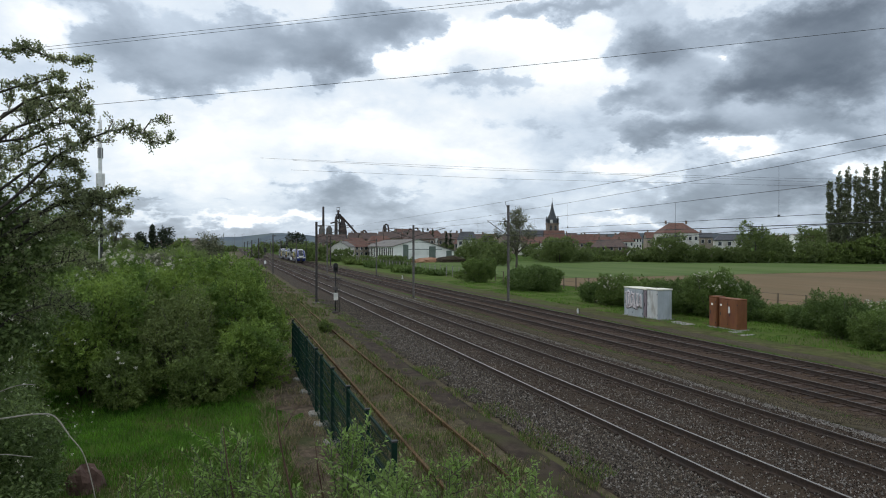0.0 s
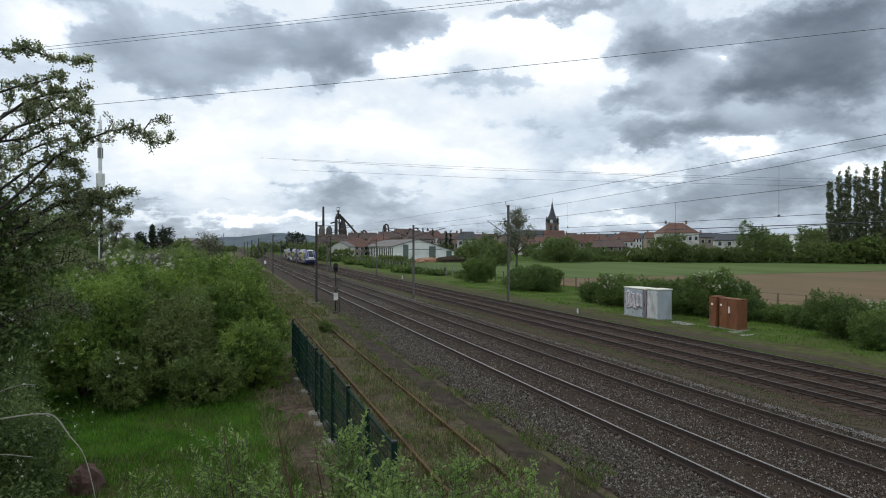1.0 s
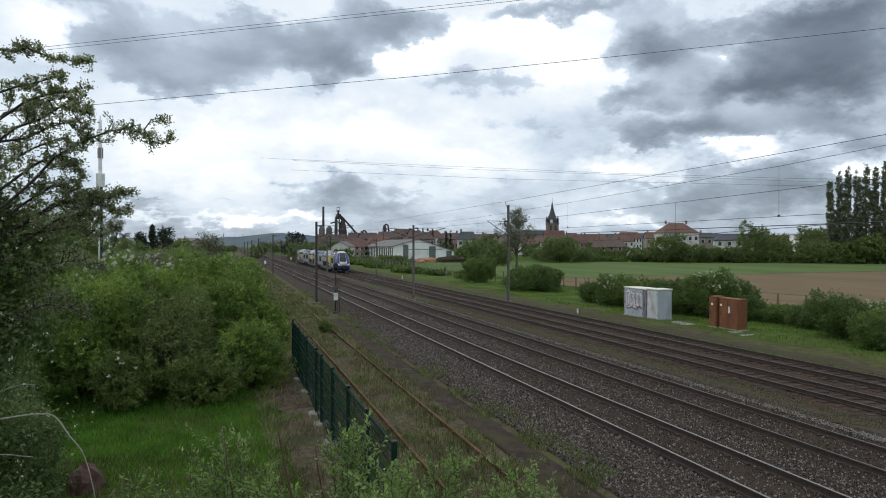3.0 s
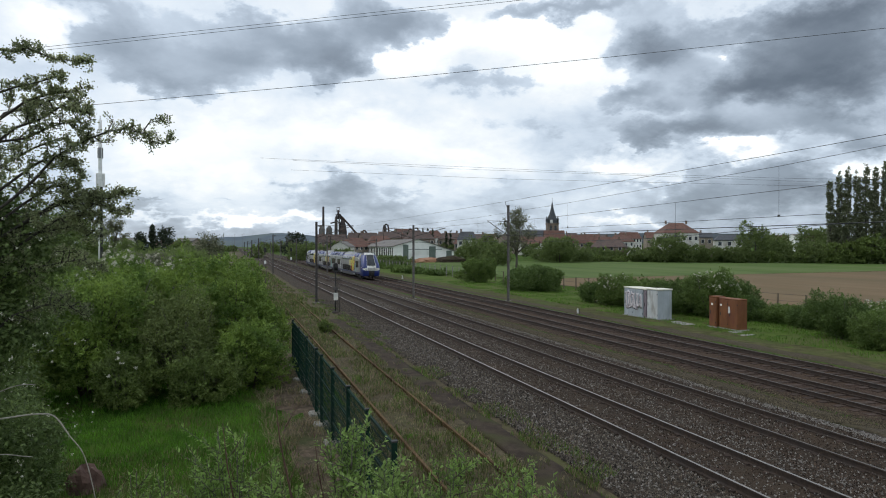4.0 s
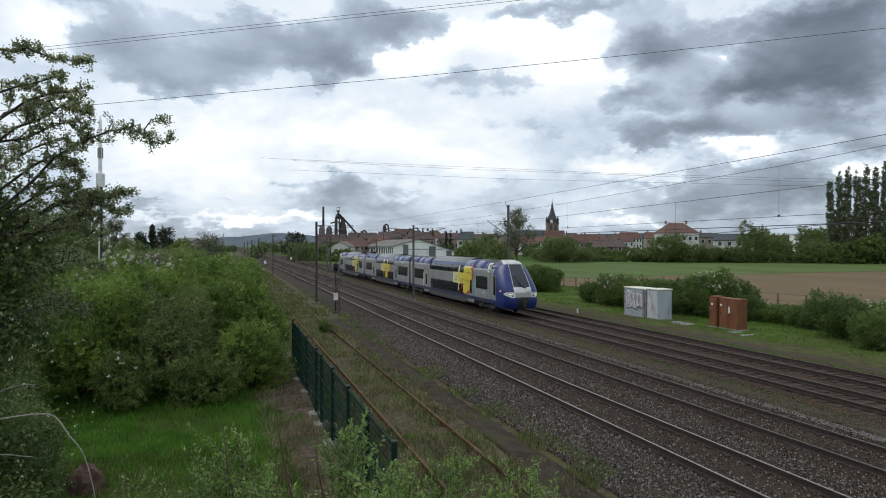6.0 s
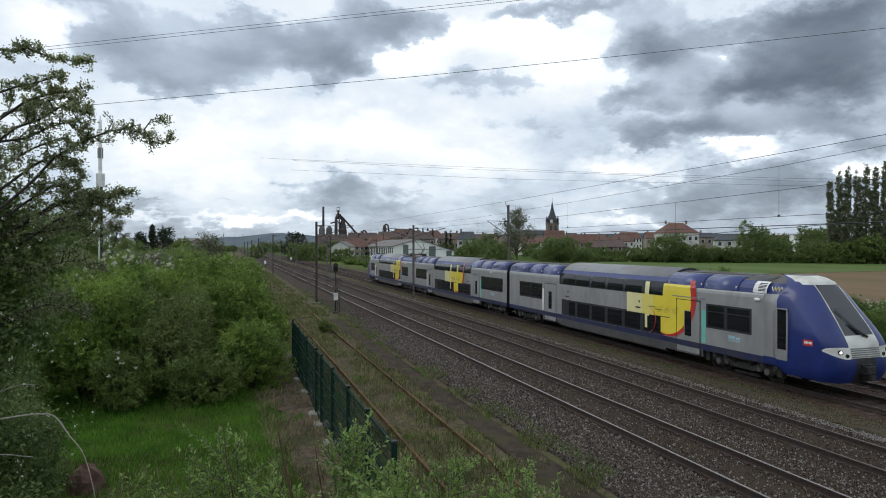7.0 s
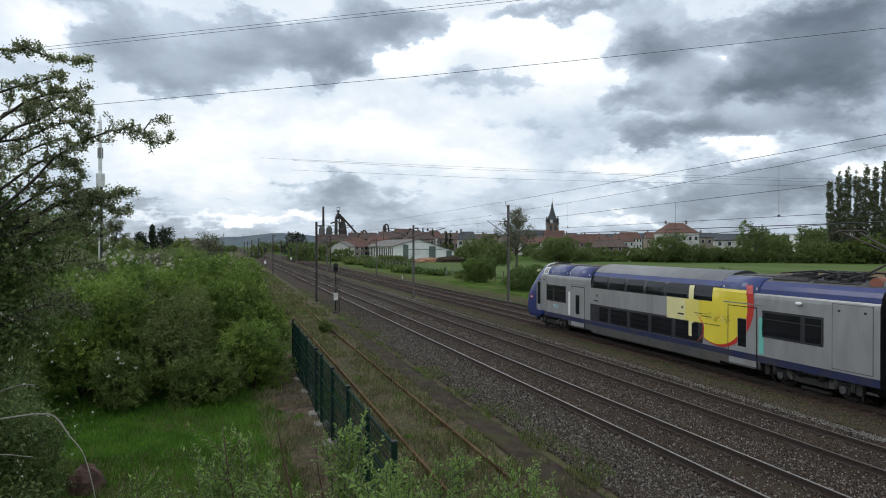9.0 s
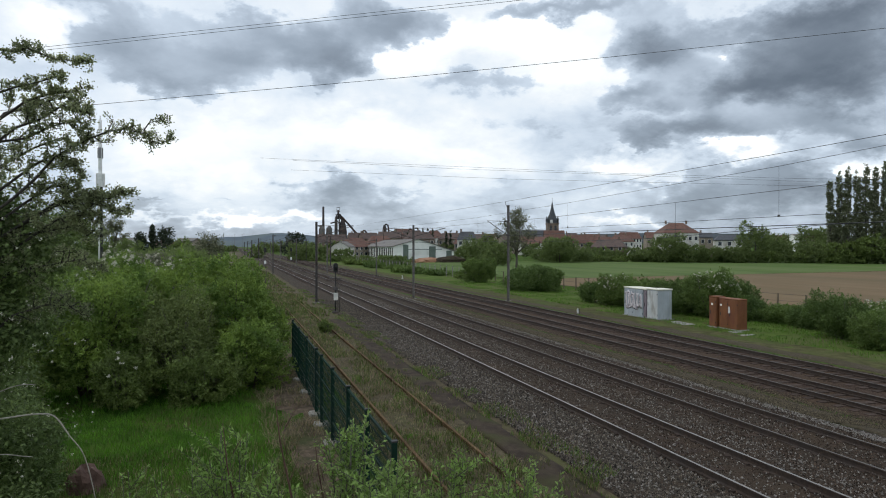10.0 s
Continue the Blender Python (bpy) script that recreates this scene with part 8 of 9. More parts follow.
def mesh_fence():
    t = thing("mesh_fence", (FX, 0, 0), "dark green welded mesh fence with square posts", "fence")
    for y in FY:
        g = ground_z(FX, y)
        p = part("post", boxed(-0.04, 0.04, y - 0.04, y + 0.04, g - 0.3, 1.86, 0.008), M["green_paint"], t)
        part("post_cap", boxed(-0.047, 0.047, y - 0.047, y + 0.047, 1.86, 1.885), M["black"], p)
        part("footing", boxed(-0.22, 0.2, y - 0.25, y + 0.2, g - 0.2, g + 0.10, 0.04), M["concrete"], t)
    for a, b in zip(FY, FY[1:]):
        n = int((a - b - 0.1) / 0.05)
        g = min(ground_z(FX, a), ground_z(FX, b))
        bm = bmesh.new()
        for k in range(n + 1):
            y = b + 0.05 + k * 0.05
            box(bm, -0.0022, 0.0022, y - 0.0022, y + 0.0022, g + 0.06, 1.80)
        for z in np.arange(g + 0.1, 1.82, 0.2):
            box(bm, -0.013, -0.005, b, a, z - 0.005, z + 0.005)
            box(bm, 0.005, 0.013, b, a, z - 0.005, z + 0.005)
        pn = part("mesh_panel", bm, M["green_paint"], t)
        for z in (g + 0.55, 1.18, 1.80):
            part("rail", boxed(-0.02, 0.02, b, a, z - 0.025, z + 0.025), M["green_paint"], pn)
    return t


mesh_fence()


def post_fence():
    """Rusty posts with wire netting between the verge and the ploughed field."""
    t = thing("field_fence", (0, 0, 0), "old field fence of dark posts and thin wire", "fence")
    ys = list(np.arange(26, 100, 2.7))
    for y in ys:
        x = 46.5 - (y - 46) * 0.11
        g = ground_z(x, y)
        part("post", boxed(x - 0.06, x + 0.06, y - 0.06, y + 0.06, g - 0.3, g + 1.75, 0.01), M["wood"], t)
    for z in (0.5, 1.1, 1.7):
        part("fence_wire", tubed([(46.5 - (y - 46) * 0.11, y, ground_z(46.5 - (y - 46) * 0.11, y) + z) for y in ys], 0.012, 4), M["pole_dark"], t)


post_fence()


def works_fence():
    """Dark wire fence with concrete posts along the far end of the verge."""
    t = thing("works_fence", (38.6, 0, 0), "dark overgrown wire fence with pale concrete posts", "fence")
    ys = list(np.arange(100, 206, 3.5))
    for y in ys:
        g = ground_z(38.6, y)
        part("post", boxed(-0.07, 0.07, y - 0.07, y + 0.07, g - 0.3, g + 2.0, 0.01), M["concrete"], t)
    for z in (0.25, 0.7, 1.15, 1.6, 1.95):
        part("fence_wire", tubed([(0, y, ground_z(38.6, y) + z) for y in ys], 0.02, 4), M["pole_dark"], t)


works_fence()

# ---- near vegetation ----
def blades(name, n, place, height, width, materials, label, seed, lean=0.35, category="grass"):
    """Upright tapering blades strewn where place(rng) says; one joined mesh."""
    rng = np.random.default_rng(seed)
    pts = place(rng, n)
    n = len(pts)
    z = np.array([ground_z(px, py) for px, py in pts])
    base = np.concatenate([pts, z[:, None] + 0.02], 1)
    h = height * rng.uniform(0.45, 1.25, n)
    a = rng.uniform(0, 6.283, n)
    side = np.stack([np.cos(a), np.sin(a), np.zeros(n)], 1) * (width * rng.uniform(0.6, 1.3, n))[:, None]
    ln = rng.normal(size=(n, 2)) * lean
    tip = base + np.stack([ln[:, 0] * h, ln[:, 1] * h, h], 1)
    mid = base + np.stack([ln[:, 0] * h * 0.3, ln[:, 1] * h * 0.3, h * 0.55], 1)
    v = np.stack([base - side, base + side, mid + side * 0.8, mid - side * 0.8, tip], 1)
    k = (np.arange(n) * 5)[:, None]
    f = np.concatenate([k + np.array([[0, 1, 2]]), k + np.array([[0, 2, 3]]), k + np.array([[3, 2, 4]])], 1).reshape(-1, 3)
    me = bpy.data.meshes.new(name)
    me.vertices.add(n * 5)
    me.vertices.foreach_set("co", v.reshape(-1))
    me.loops.add(n * 9)
    me.loops.foreach_set("vertex_index", f.reshape(-1).astype(np.int32))
    me.polygons.add(n * 3)
    me.polygons.foreach_set("loop_start", np.arange(0, n * 9, 3, dtype=np.int32))
    for m in materials:
        me.materials.append(m)
    if len(materials) > 1:
        me.polygons.foreach_set("material_index", np.repeat(rng.integers(0, len(materials), n), 3).astype(np.int32))
    me.update(calc_edges=True)
    return tagged(new(name, me), label, category, kind="stuff")


def strip(x0, x1, y0, y1, patch=0.0, sc=0.5, power=1.0, ragged=0.0):
    """Places over a strip; patch > 0 leaves bare gaps."""
    def place(rng, n):
        p = np.stack([rng.uniform(x0, x1, n), y0 + (y1 - y0) * rng.random(n) ** power], 1)
        if ragged:
            inset = np.array([ragged * (0.5 + 0.9 * noise.noise(Vector((b * 0.5, 3.0, 1.0))) + 0.5 * noise.noise(Vector((b * 1.6, 8.0, 1.0)))) for b in p[:, 1]])
            p = p[p[:, 0] < x1 - inset - ragged * 0.4 * rng.random(len(p))]
        if patch:
            keep = np.array([noise.noise(Vector((a * sc, b * sc, 7.0))) > patch - 0.5 for a, b in p])
            p = p[keep]
        return p
    return place


blades("meadow_grass", 38000, strip(-8, 2.3, 14.5, 25, 0.0, 0.5, 1.0, 1.7), 0.13, 0.007, [M["blade"]], "lush bright green grass below the thicket", 51)
blades("bank_grass", 36000, strip(-6, 2.3, 5.5, 16.5, 0.0, 0.6, 1.0, 1.3), 0.12, 0.007, [M["weed"], M["verge_blade"], M["weed"], M["straw"]], "shorter olive grass at the foot of the bank", 58)
blades("siding_grass", 46000, strip(2.6, 6.3, 8, 70, 0.34, 0.8, 1.5), 0.16, 0.009, [M["weed"], M["straw"], M["weed"], M["straw"], M["verge_blade"]], "sparse grass and weeds between old rails", 52)
blades("far_siding_grass", 16000, strip(1.2, 6.8, 46, 130, 0.35, 0.25, 1.4), 0.26, 0.022, [M["weed"], M["verge_blade"], M["weed"], M["straw"]], "rough olive grass along the old siding", 59)
blades("siding_thatch", 26000, strip(2.7, 6.1, 8, 60, 0.0, 0.8, 1.5), 0.06, 0.007, [M["straw"], M["weed"], M["bark"], M["straw"]], "short brown thatch and moss round the old rails", 57, 0.8, "dry grass")
blades("path_weeds", 21000, strip(7.1, 8.2, 8, 75, 0.47, 0.7, 1.5), 0.13, 0.008, [M["weed"], M["straw"], M["verge_blade"], M["verge_blade"]], "tufts of weeds beside the cinder path", 53)
blades("cinder_tufts", 9000, strip(5.8, 7.7, 8, 45, 0.68, 1.1, 1.5), 0.12, 0.008, [M["weed"], M["straw"], M["weed"]], "scattered tufts on the cinder path", 60)
blades("dry_stalks", 7000, strip(0.8, 2.35, 9, 30, 0.42, 0.9), 0.26, 0.006, [M["straw"], M["straw"], M["weed"]], "dead brown stalks and litter along the fence", 54, 0.9, "dry grass")
blades("verge_grass", 46000, strip(30.0, 46, 11, 95, 0.40, 0.35, 1.3), 0.17, 0.016, [M["verge_blade"], M["verge_blade"], M["blade"]], "bright green grass on the verge", 55)
blades("middle_weeds", 2500, strip(16.6, 19.5, 14, 70, 0.5, 0.6), 0.07, 0.010, [M["weed"], M["straw"], M["straw"]], "thin brownish weeds on the gravel slope", 56)


def sprig(bm_v, rng, base, tip, leaf, count, out_v, out_f, lift=0.25):
    """Pointed leaves set alternately along a shoot."""
    base, tip = np.array(base, float), np.array(tip, float)
    ax = tip - base
    ln = np.linalg.norm(ax)
    ax /= ln
    for i in range(count):
        u = 0.15 + 0.87 * i / count
        p = base + ax * ln * u
        d = rng.normal(size=3)
        d -= ax * d.dot(ax)
        d /= np.linalg.norm(d)
        d = d + ax * rng.uniform(0.2, 0.9) + np.array([0, 0, lift])
        d /= np.linalg.norm(d)
        s = np.cross(d, rng.normal(size=3))
        s /= np.linalg.norm(s)
        L = leaf * rng.uniform(0.65, 1.25) * (1.1 - 0.35 * u)
        w = L * 0.2
        nn = np.cross(d, s)
        k = len(out_v)
        out_v += [tuple(p), tuple(p + d * L * 0.45 - s * w + nn * w * 0.35), tuple(p + d * L * 0.5 - nn * w * 0.1), tuple(p + d * L * 0.45 + s * w + nn * w * 0.35), tuple(p + d * L)]
        out_f += [(k, k + 1, k + 2), (k, k + 2, k + 3), (k + 1, k + 4, k + 2), (k + 2, k + 4, k + 3)]


SAPLINGS = []


def sapling(x, y, top, spread, leaf, material, label, seed, shoots=9, per=26, foot=None):
    """A young shrub: many upright shoots with long pointed leaves. top: height of its tips."""
    rng = np.random.default_rng(seed)
    g = ground_z(x, y) if foot is None else foot
    h = top - g
    t = thing("young_shrub", (x, y, g), label, "shrub", "young shrubs on the bank")
    bm = bmesh.new()
    vs, fs = [], []
    for k in range(shoots):
        a = rng.uniform(0, 6.283)
        r = spread * rng.uniform(0.1, 1.0)
        hh = h * rng.uniform(0.62, 1.0)
        tip = (math.cos(a) * r, math.sin(a) * r, hh)
        mid = (math.cos(a) * r * 0.45, math.sin(a) * r * 0.45, hh * 0.55)
        tube(bm, [(math.cos(a) * 0.04, math.sin(a) * 0.04, -0.1), mid, tip], [0.012, 0.008, 0.003], 5)
        sprig(None, rng, (mid[0] * 0.6, mid[1] * 0.6, hh * 0.35), mid, leaf, per // 3, vs, fs)
        sprig(None, rng, mid, tip, leaf, per, vs, fs)
        for _ in range(3):
            u = rng.uniform(0.45, 0.9)
            p = np.array(mid) * (1 - u) + np.array(tip) * u
            q = p + np.array([rng.normal() * 0.14, rng.normal() * 0.14, rng.uniform(0.08, 0.2)]) * (h / 1.4)
            tube(bm, [p, q], [0.004, 0.002], 4)
            sprig(None, rng, p, q, leaf * 0.9, per // 3, vs, fs)
    part("branchwork", bm, M["bark"], t)
    raw("foliage", vs, fs, M[material], t)
    SAPLINGS.append((t, x, y, g, seed))
    return t


# willow shoots on the bank below the viewer
for i, (x, y, top, spread, shoots) in enumerate((
        (0.05, 6.2, 3.22, 0.30, 7), (-0.35, 6.6, 2.80, 0.4, 6), (0.30, 5.6, 2.98, 0.30, 6), (1.02, 5.9, 3.22, 0.26, 8), (1.28, 5.5, 2.96, 0.30, 8), (1.55, 5.9, 2.78, 0.26, 6),
        (2.02, 5.8, 2.93, 0.26, 7), (2.30, 5.3, 2.80, 0.20, 5), (1.80, 5.2, 2.70, 0.26, 5), (0.62, 5.3, 2.62, 0.3, 5), (3.05, 5.4, 2.72, 0.20, 5), (2.85, 5.9, 2.64, 0.20, 4),
        (-0.9, 6.9, 2.62, 0.4, 5), (1.15, 5.0, 2.88, 0.26, 6), (0.25, 5.1, 2.80, 0.26, 5), (-0.2, 5.6, 2.66, 0.3, 5))):
    sapling(x, y, top + 0.05, spread * 1.0, 0.068, "leaf_d", "young pale green willow shrub on the bank", 300 + i, int(shoots * 2.0), 46)
for i, (x, y, top) in enumerate(((0.42, 5.2, 3.72), (0.02, 6.0, 3.32), (0.86, 6.3, 3.10))):
    t = thing("bare_shoot", (x, y, ground_z(x, y)), "thin bare red-brown shoot", "shoot")
    h = top - ground_z(x, y)
    part("stem", tubed([(0.16, 0, -0.1), (0.06, 0, h * 0.5), (-0.05, 0.02, h * 0.8), (-0.09, 0.02, h)], [0.012, 0.010, 0.007, 0.003], 6), M["twig_red"], t)
    for k in range(4):
        u = 0.5 + 0.12 * k
        s = 1 if k % 2 else -1
        part("twig", tubed([(0.03 - 0.1 * (u - 0.5), 0.01, h * u), (0.03 + s * 0.06, 0.02, h * u + 0.16)], [0.004, 0.002], 4), M["twig_red"], t)


# ---- hawthorn that reaches in over the bank ----
def hawthorn():
    rng = np.random.default_rng(77)
    g = ground_z(-3.6, 8.6)
    t = thing("hawthorn_tree", (0, 0, 0), "hawthorn tree with dark twigs, small leaves and some white blossom", "tree")
    bm = bmesh.new()
    trunk = [(-3.7, 8.7, g - 0.2), (-3.55, 8.6, 2.0), (-3.35, 8.5, 3.6), (-3.2, 8.4, 5.2), (-3.05, 8.3, 7.0)]
    tube(bm, trunk, [0.16, 0.13, 0.11, 0.08, 0.03], 9)
    limbs = [
        [(-3.3, 8.45, 4.6), (-2.28, 8.20, 5.42), (-2.06, 8.14, 5.63), (-1.86, 8.09, 5.87), (-1.66, 8.03, 6.00), (-1.48, 7.98, 6.09), (-1.29, 7.92, 6.17), (-1.12, 7.87, 6.20), (-0.92, 7.81, 6.15), (-0.77, 7.76, 6.03), (-0.60, 7.70, 6.09)],
        [(-3.1, 8.4, 6.3), (-2.41, 8.20, 7.06), (-2.26, 8.15, 7.03), (-2.12, 8.10, 7.07), (-1.98, 8.05, 7.01), (-1.81, 8.00, 6.94), (-1.59, 7.95, 6.94), (-1.47, 7.90, 6.93)],
        [(-3.2, 8.45, 5.6), (-2.44, 8.30, 6.60), (-2.26, 8.23, 6.66), (-2.08, 8.15, 6.69), (-1.85, 8.07, 6.76), (-1.73, 8.00, 6.77)],
        [(-3.1, 8.45, 5.8), (-2.17, 8.30, 6.53), (-1.88, 8.20, 6.62), (-1.67, 8.10, 6.62), (-1.49, 8.00, 6.68)],
        [(-3.2, 8.45, 5.4), (-2.28, 8.30, 6.22), (-2.02, 8.20, 6.31), (-1.78, 8.10, 6.46), (-1.57, 8.00, 6.39), (-1.45, 7.90, 6.35)],
        [(-3.2, 8.45, 5.2), (-2.46, 8.40, 6.07), (-2.18, 8.32, 6.11), (-1.95, 8.24, 6.23), (-1.74, 8.16, 6.29), (-1.59, 8.08, 6.16), (-1.52, 8.00, 6.06)],
        [(-3.2, 8.5, 4.9), (-2.14, 8.40, 5.81), (-1.91, 8.30, 5.93), (-1.67, 8.20, 5.84), (-1.60, 8.10, 5.71)],
        [(-3.3, 8.5, 4.2), (-2.31, 8.40, 5.09), (-1.90, 8.28, 5.34), (-1.60, 8.15, 5.46), (-1.31, 8.03, 5.43), (-1.15, 7.90, 5.50)],
        [(-3.3, 8.5, 4.4), (-1.91, 8.30, 5.37), (-1.61, 8.17, 5.40), (-1.31, 8.03, 5.34), (-1.06, 7.90, 5.27)],
        [(-3.3, 8.5, 4.5), (-2.20, 8.40, 5.40), (-1.91, 8.30, 5.59), (-1.64, 8.20, 5.53), (-1.48, 8.10, 5.43)],
        [(-3.3, 8.5, 4.1), (-1.93, 8.40, 5.18), (-1.63, 8.30, 5.28), (-1.42, 8.20, 5.26)],
        [(-3.1, 8.6, 5.5), (-2.50, 8.70, 6.45), (-2.20, 8.67, 6.53), (-1.90, 8.63, 6.68), (-1.71, 8.60, 6.62)],
        [(-3.2, 8.6, 5.0), (-2.50, 8.70, 5.86), (-2.20, 8.67, 6.05), (-1.90, 8.63, 6.18), (-1.74, 8.60, 6.07)],
        [(-3.4, 8.5, 3.9), (-2.38, 8.50, 5.00), (-2.02, 8.40, 5.06), (-1.66, 8.30, 5.13), (-1.43, 8.20, 5.00)],
        [(-3.4, 8.5, 3.6), (-2.38, 8.50, 4.61), (-2.01, 8.37, 4.67), (-1.64, 8.23, 4.74), (-1.36, 8.10, 4.68)],
        [(-3.5, 8.5, 3.0), (-2.35, 8.40, 4.10), (-1.99, 8.27, 4.23), (-1.73, 8.13, 4.23), (-1.54, 8.00, 4.11)],
    ]
    vs, fs, mi = [], [], []

    def tuft(p, r, n):
        for _ in range(n):
            q = p + rng.normal(size=3) * r
            d = rng.normal(size=3) + np.array([0, 0, 0.4])
            d /= np.linalg.norm(d)
            s = np.cross(d, rng.normal(size=3))
            s /= np.linalg.norm(s)
            L = rng.uniform(0.016, 0.034)
            w = L * 0.34
            k = len(vs)
            vs.extend([tuple(q), tuple(q + d * L * 0.5 - s * w), tuple(q + d * L), tuple(q + d * L * 0.5 + s * w)])
            fs.append((k, k + 1, k + 2, k + 3))
            mi.append(0)

    def flower(p):
        for _ in range(9):
            q = p + rng.normal(size=3) * 0.018
            d = rng.normal(size=3)
            d /= np.linalg.norm(d)
            s = np.cross(d, rng.normal(size=3))
            s /= np.linalg.norm(s)
            k = len(vs)
            vs.extend([tuple(q - d * 0.009), tuple(q - s * 0.009), tuple(q + d * 0.009), tuple(q + s * 0.009)])
            fs.append((k, k + 1, k + 2, k + 3))
            mi.append(1)

    def grow(pts, r0, depth, fill, reach=1.0):
        pts = [np.array(p, float) for p in pts]
        n = len(pts)
        tube(bm, [tuple(p) for p in pts], [max(0.0035, r0 * (1 - 0.85 * i / (n - 1))) for i in range(n)], 5)
        tuft(pts[-1], 0.02, 14)
        total = sum(np.linalg.norm(b - a) for a, b in zip(pts, pts[1:]))
        steps = max(2, int(total / 0.06))
        for i in range(steps):
            u = (i + rng.random()) / steps * (n - 1)
            k = min(int(u), n - 2)
            p = pts[k] + (pts[k + 1] - pts[k]) * (u - k)
            if depth > 1:
                tuft(p, 0.018, 13)
            elif u > (n - 1) * 0.3:
                tuft(p, 0.022, 15)
            if depth < fill and rng.random() < (0.62 if depth == 0 else 0.45):
                d = pts[k + 1] - pts[k]
                d /= np.linalg.norm(d)
                side = rng.normal(size=3)
                side -= d * side.dot(d)
                side /= np.linalg.norm(side)
                way = d * 0.55 + side * 0.9 + np.array([0, 0, 0.15])
                way /= np.linalg.norm(way)
                L = reach * (0.34 if depth == 0 else 0.15) * rng.uniform(0.4, 1.15) * (1.15 - 0.85 * u / (n - 1))
                q = p + way * L
                m = p + way * L * 0.5 + rng.normal(size=3) * 0.03
                grow([p, m, q], r0 * 0.45, depth + 1, fill, reach)
                if rng.random() < 0.05:
                    flower(q)

    for k, l in enumerate(limbs):
        grow(l, 0.019, 0, 2, 0.42 if k in (1, 2, 3) else 0.85)
    grow([(-0.91, 7.75, 6.17), (-0.83, 7.75, 6.30), (-0.74, 7.75, 6.32), (-0.65, 7.75, 6.29)], 0.008, 1, 2)
    grow([(-1.29, 7.95, 5.42), (-1.22, 7.95, 5.49), (-1.15, 7.95, 5.52)], 0.006, 1, 2)
    grow([(-1.49, 7.90, 6.93), (-1.46, 7.90, 6.87), (-1.48, 7.90, 6.81)], 0.006, 1, 2)
    grow([(-2.12, 8.10, 7.07), (-2.16, 8.10, 7.10), (-2.22, 8.10, 7.06)], 0.006, 1, 2)
    grow([(-1.82, 8.05, 6.74), (-1.76, 8.05, 6.82)], 0.005, 1, 2)
    part("trunk", bm, M["bark_dark"], t)
    raw("crown", vs, fs, [M["leaf_c"], M["blossom"]], t, mi)
    # the dense heart of the crown; pale backlit top, darker shaded foot, by leaf colour
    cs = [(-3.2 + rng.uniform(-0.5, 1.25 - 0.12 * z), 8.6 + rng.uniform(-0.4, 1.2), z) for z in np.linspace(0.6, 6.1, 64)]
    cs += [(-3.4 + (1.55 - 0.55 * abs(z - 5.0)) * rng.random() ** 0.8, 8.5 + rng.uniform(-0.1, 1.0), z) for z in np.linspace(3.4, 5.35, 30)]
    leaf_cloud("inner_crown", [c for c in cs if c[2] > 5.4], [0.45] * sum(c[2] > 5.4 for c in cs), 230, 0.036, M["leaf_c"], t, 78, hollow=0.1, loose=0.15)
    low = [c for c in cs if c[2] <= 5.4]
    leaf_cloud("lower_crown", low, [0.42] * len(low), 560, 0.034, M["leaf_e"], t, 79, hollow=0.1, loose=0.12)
    bl = [(c[0] + rng.uniform(-0.1, 0.75), c[1] - 0.45 + rng.normal() * 0.1, c[2] + rng.normal() * 0.25) for c in low[::2] for _ in range(3)]
    leaf_cloud("blossom", bl, [0.022] * len(bl), 10, 0.014, M["blossom"], t, 80, hollow=0.0, long=1.1)
    return t


hawthorn()


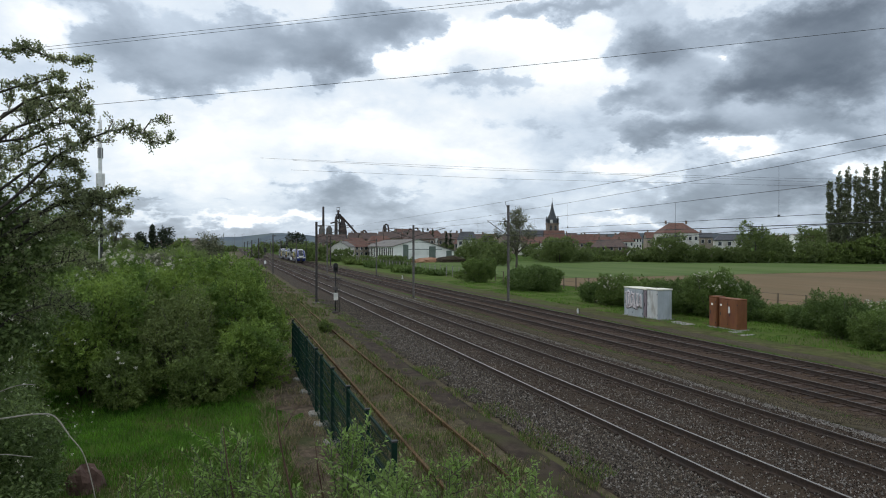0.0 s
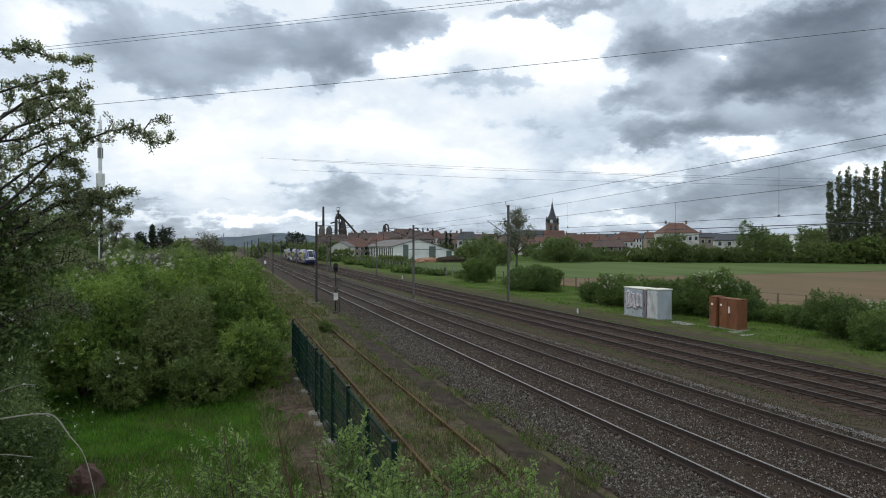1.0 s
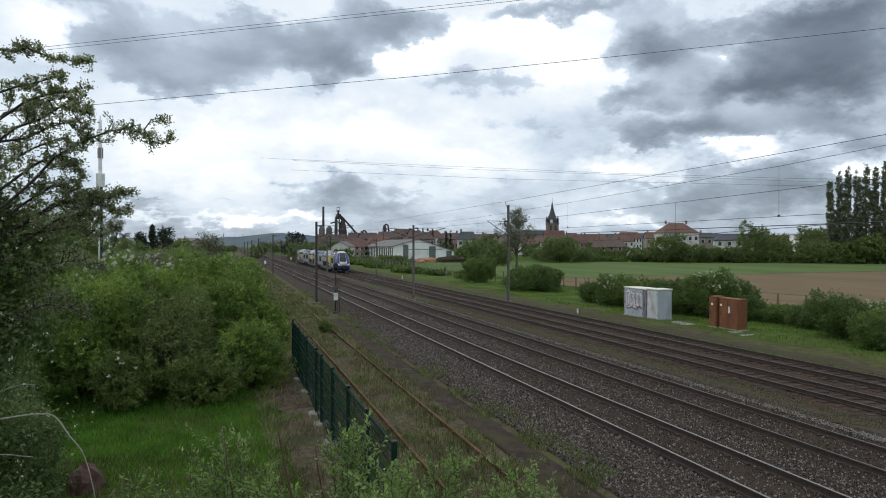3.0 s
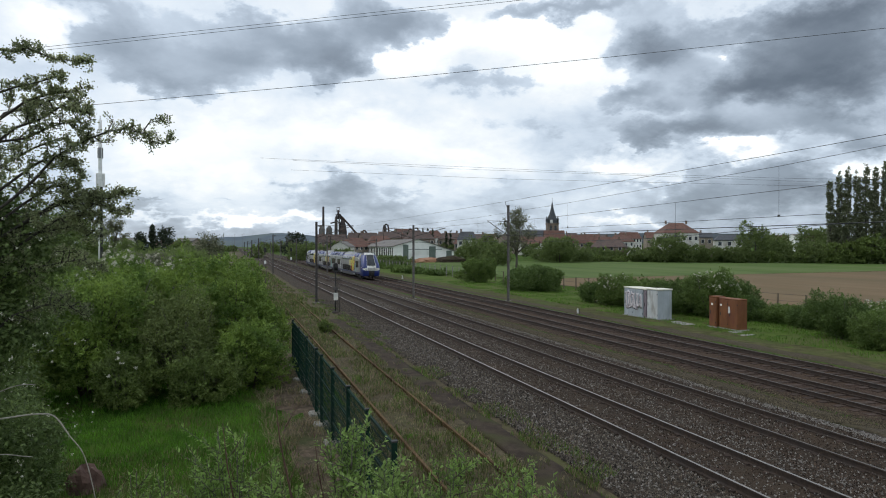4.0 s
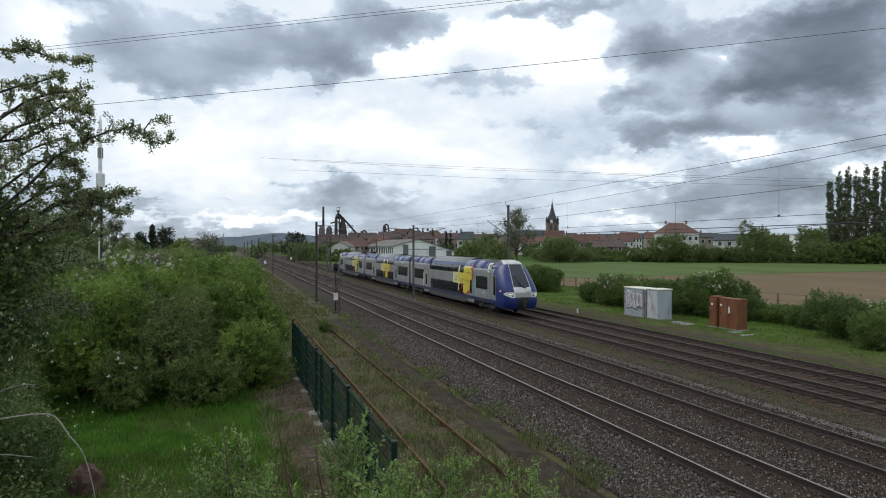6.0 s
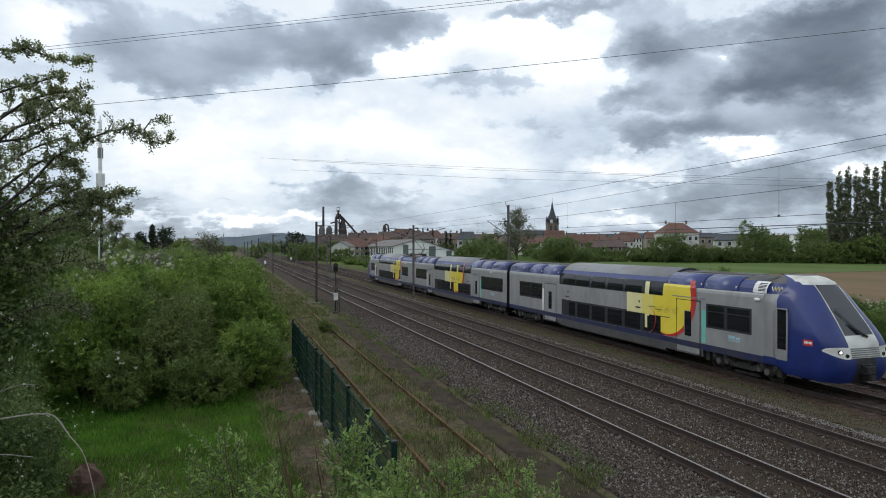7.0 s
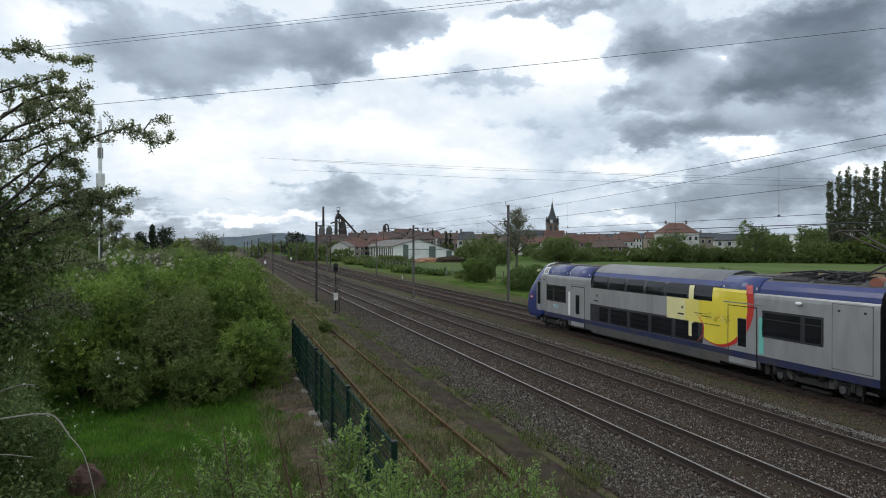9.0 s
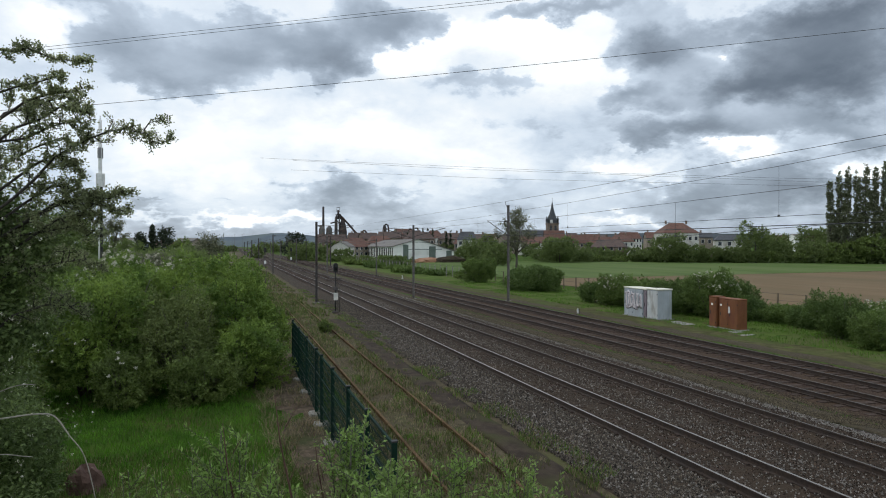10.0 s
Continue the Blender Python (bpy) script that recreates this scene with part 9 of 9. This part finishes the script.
def low_hawthorn(x, y, w, d, h, label, seed):
    return shrub(x, y, w, d, h, "leaf_e", label, seed, 0.030, 1.6, 2.4, 0.26)


low_hawthorn(-3.6, 10.2, 2.6, 3.0, 3.2, "hawthorn bush with scattered white blossom", 61)
low_hawthorn(-5.2, 13.5, 3.6, 3.6, 3.9, "hawthorn bush with scattered white blossom", 62)
low_hawthorn(-3.4, 8.4, 2.0, 1.6, 2.0, "low hawthorn bush with white blossom", 63)
def curved(pts, n=5):
    """A smooth line through the points."""
    q = [Vector(p) for p in pts]
    q = [q[0] * 2 - q[1]] + q + [q[-1] * 2 - q[-2]]
    out = []
    for a, b, c, d in zip(q, q[1:], q[2:], q[3:]):
        for i in range(n):
            u = i / n
            out.append(0.5 * (2 * b + (c - a) * u + (2 * a - 5 * b + 4 * c - d) * u * u + (3 * b - a - 3 * c + d) * u ** 3))
    return out + [q[-2]]


for i, pts in enumerate(([(-3.0, 8.4, 2.9), (-2.4, 8.17, 3.00), (-2.05, 8.05, 3.05), (-1.84, 7.98, 3.03), (-1.68, 7.92, 2.82), (-1.52, 7.87, 2.58), (-1.40, 7.84, 2.05), (-1.38, 7.84, 1.7)],
                         [(-3.0, 8.4, 2.9), (-2.6, 8.2, 3.2), (-2.25, 8.1, 3.36), (-2.03, 8.05, 3.38)], [(-3.0, 8.3, 2.3), (-2.5, 8.1, 2.62), (-2.05, 8.0, 2.6)])):
    tagged(part("arching_cane", tubed(curved(pts), [0.011 - 0.007 * k / (5 * len(pts) - 5) for k in range(5 * len(pts) - 4)], 6), M["cane"]), "pale dry arching bramble cane", "cane")



def motions():
    for car, offset in ((CAR1, 0.0), (CAR2, 27.0), (CAR3, 53.0)):
        walk(car, train_rows(offset))
    # the wind sways the young shrubs
    for ob, x, y, g, seed in SAPLINGS:
        ph, amp = seed * 1.7, 0.9 + 0.5 * math.sin(seed * 2.3)
        walk(ob, [(t, pose(x, y, g, amp * math.sin(2.1 * t + ph), amp * math.sin(1.6 * t + ph * 0.7) + 0.5 * math.sin(4.1 * t + ph))) for t in [k * 0.4 for k in range(26)]])


motions()
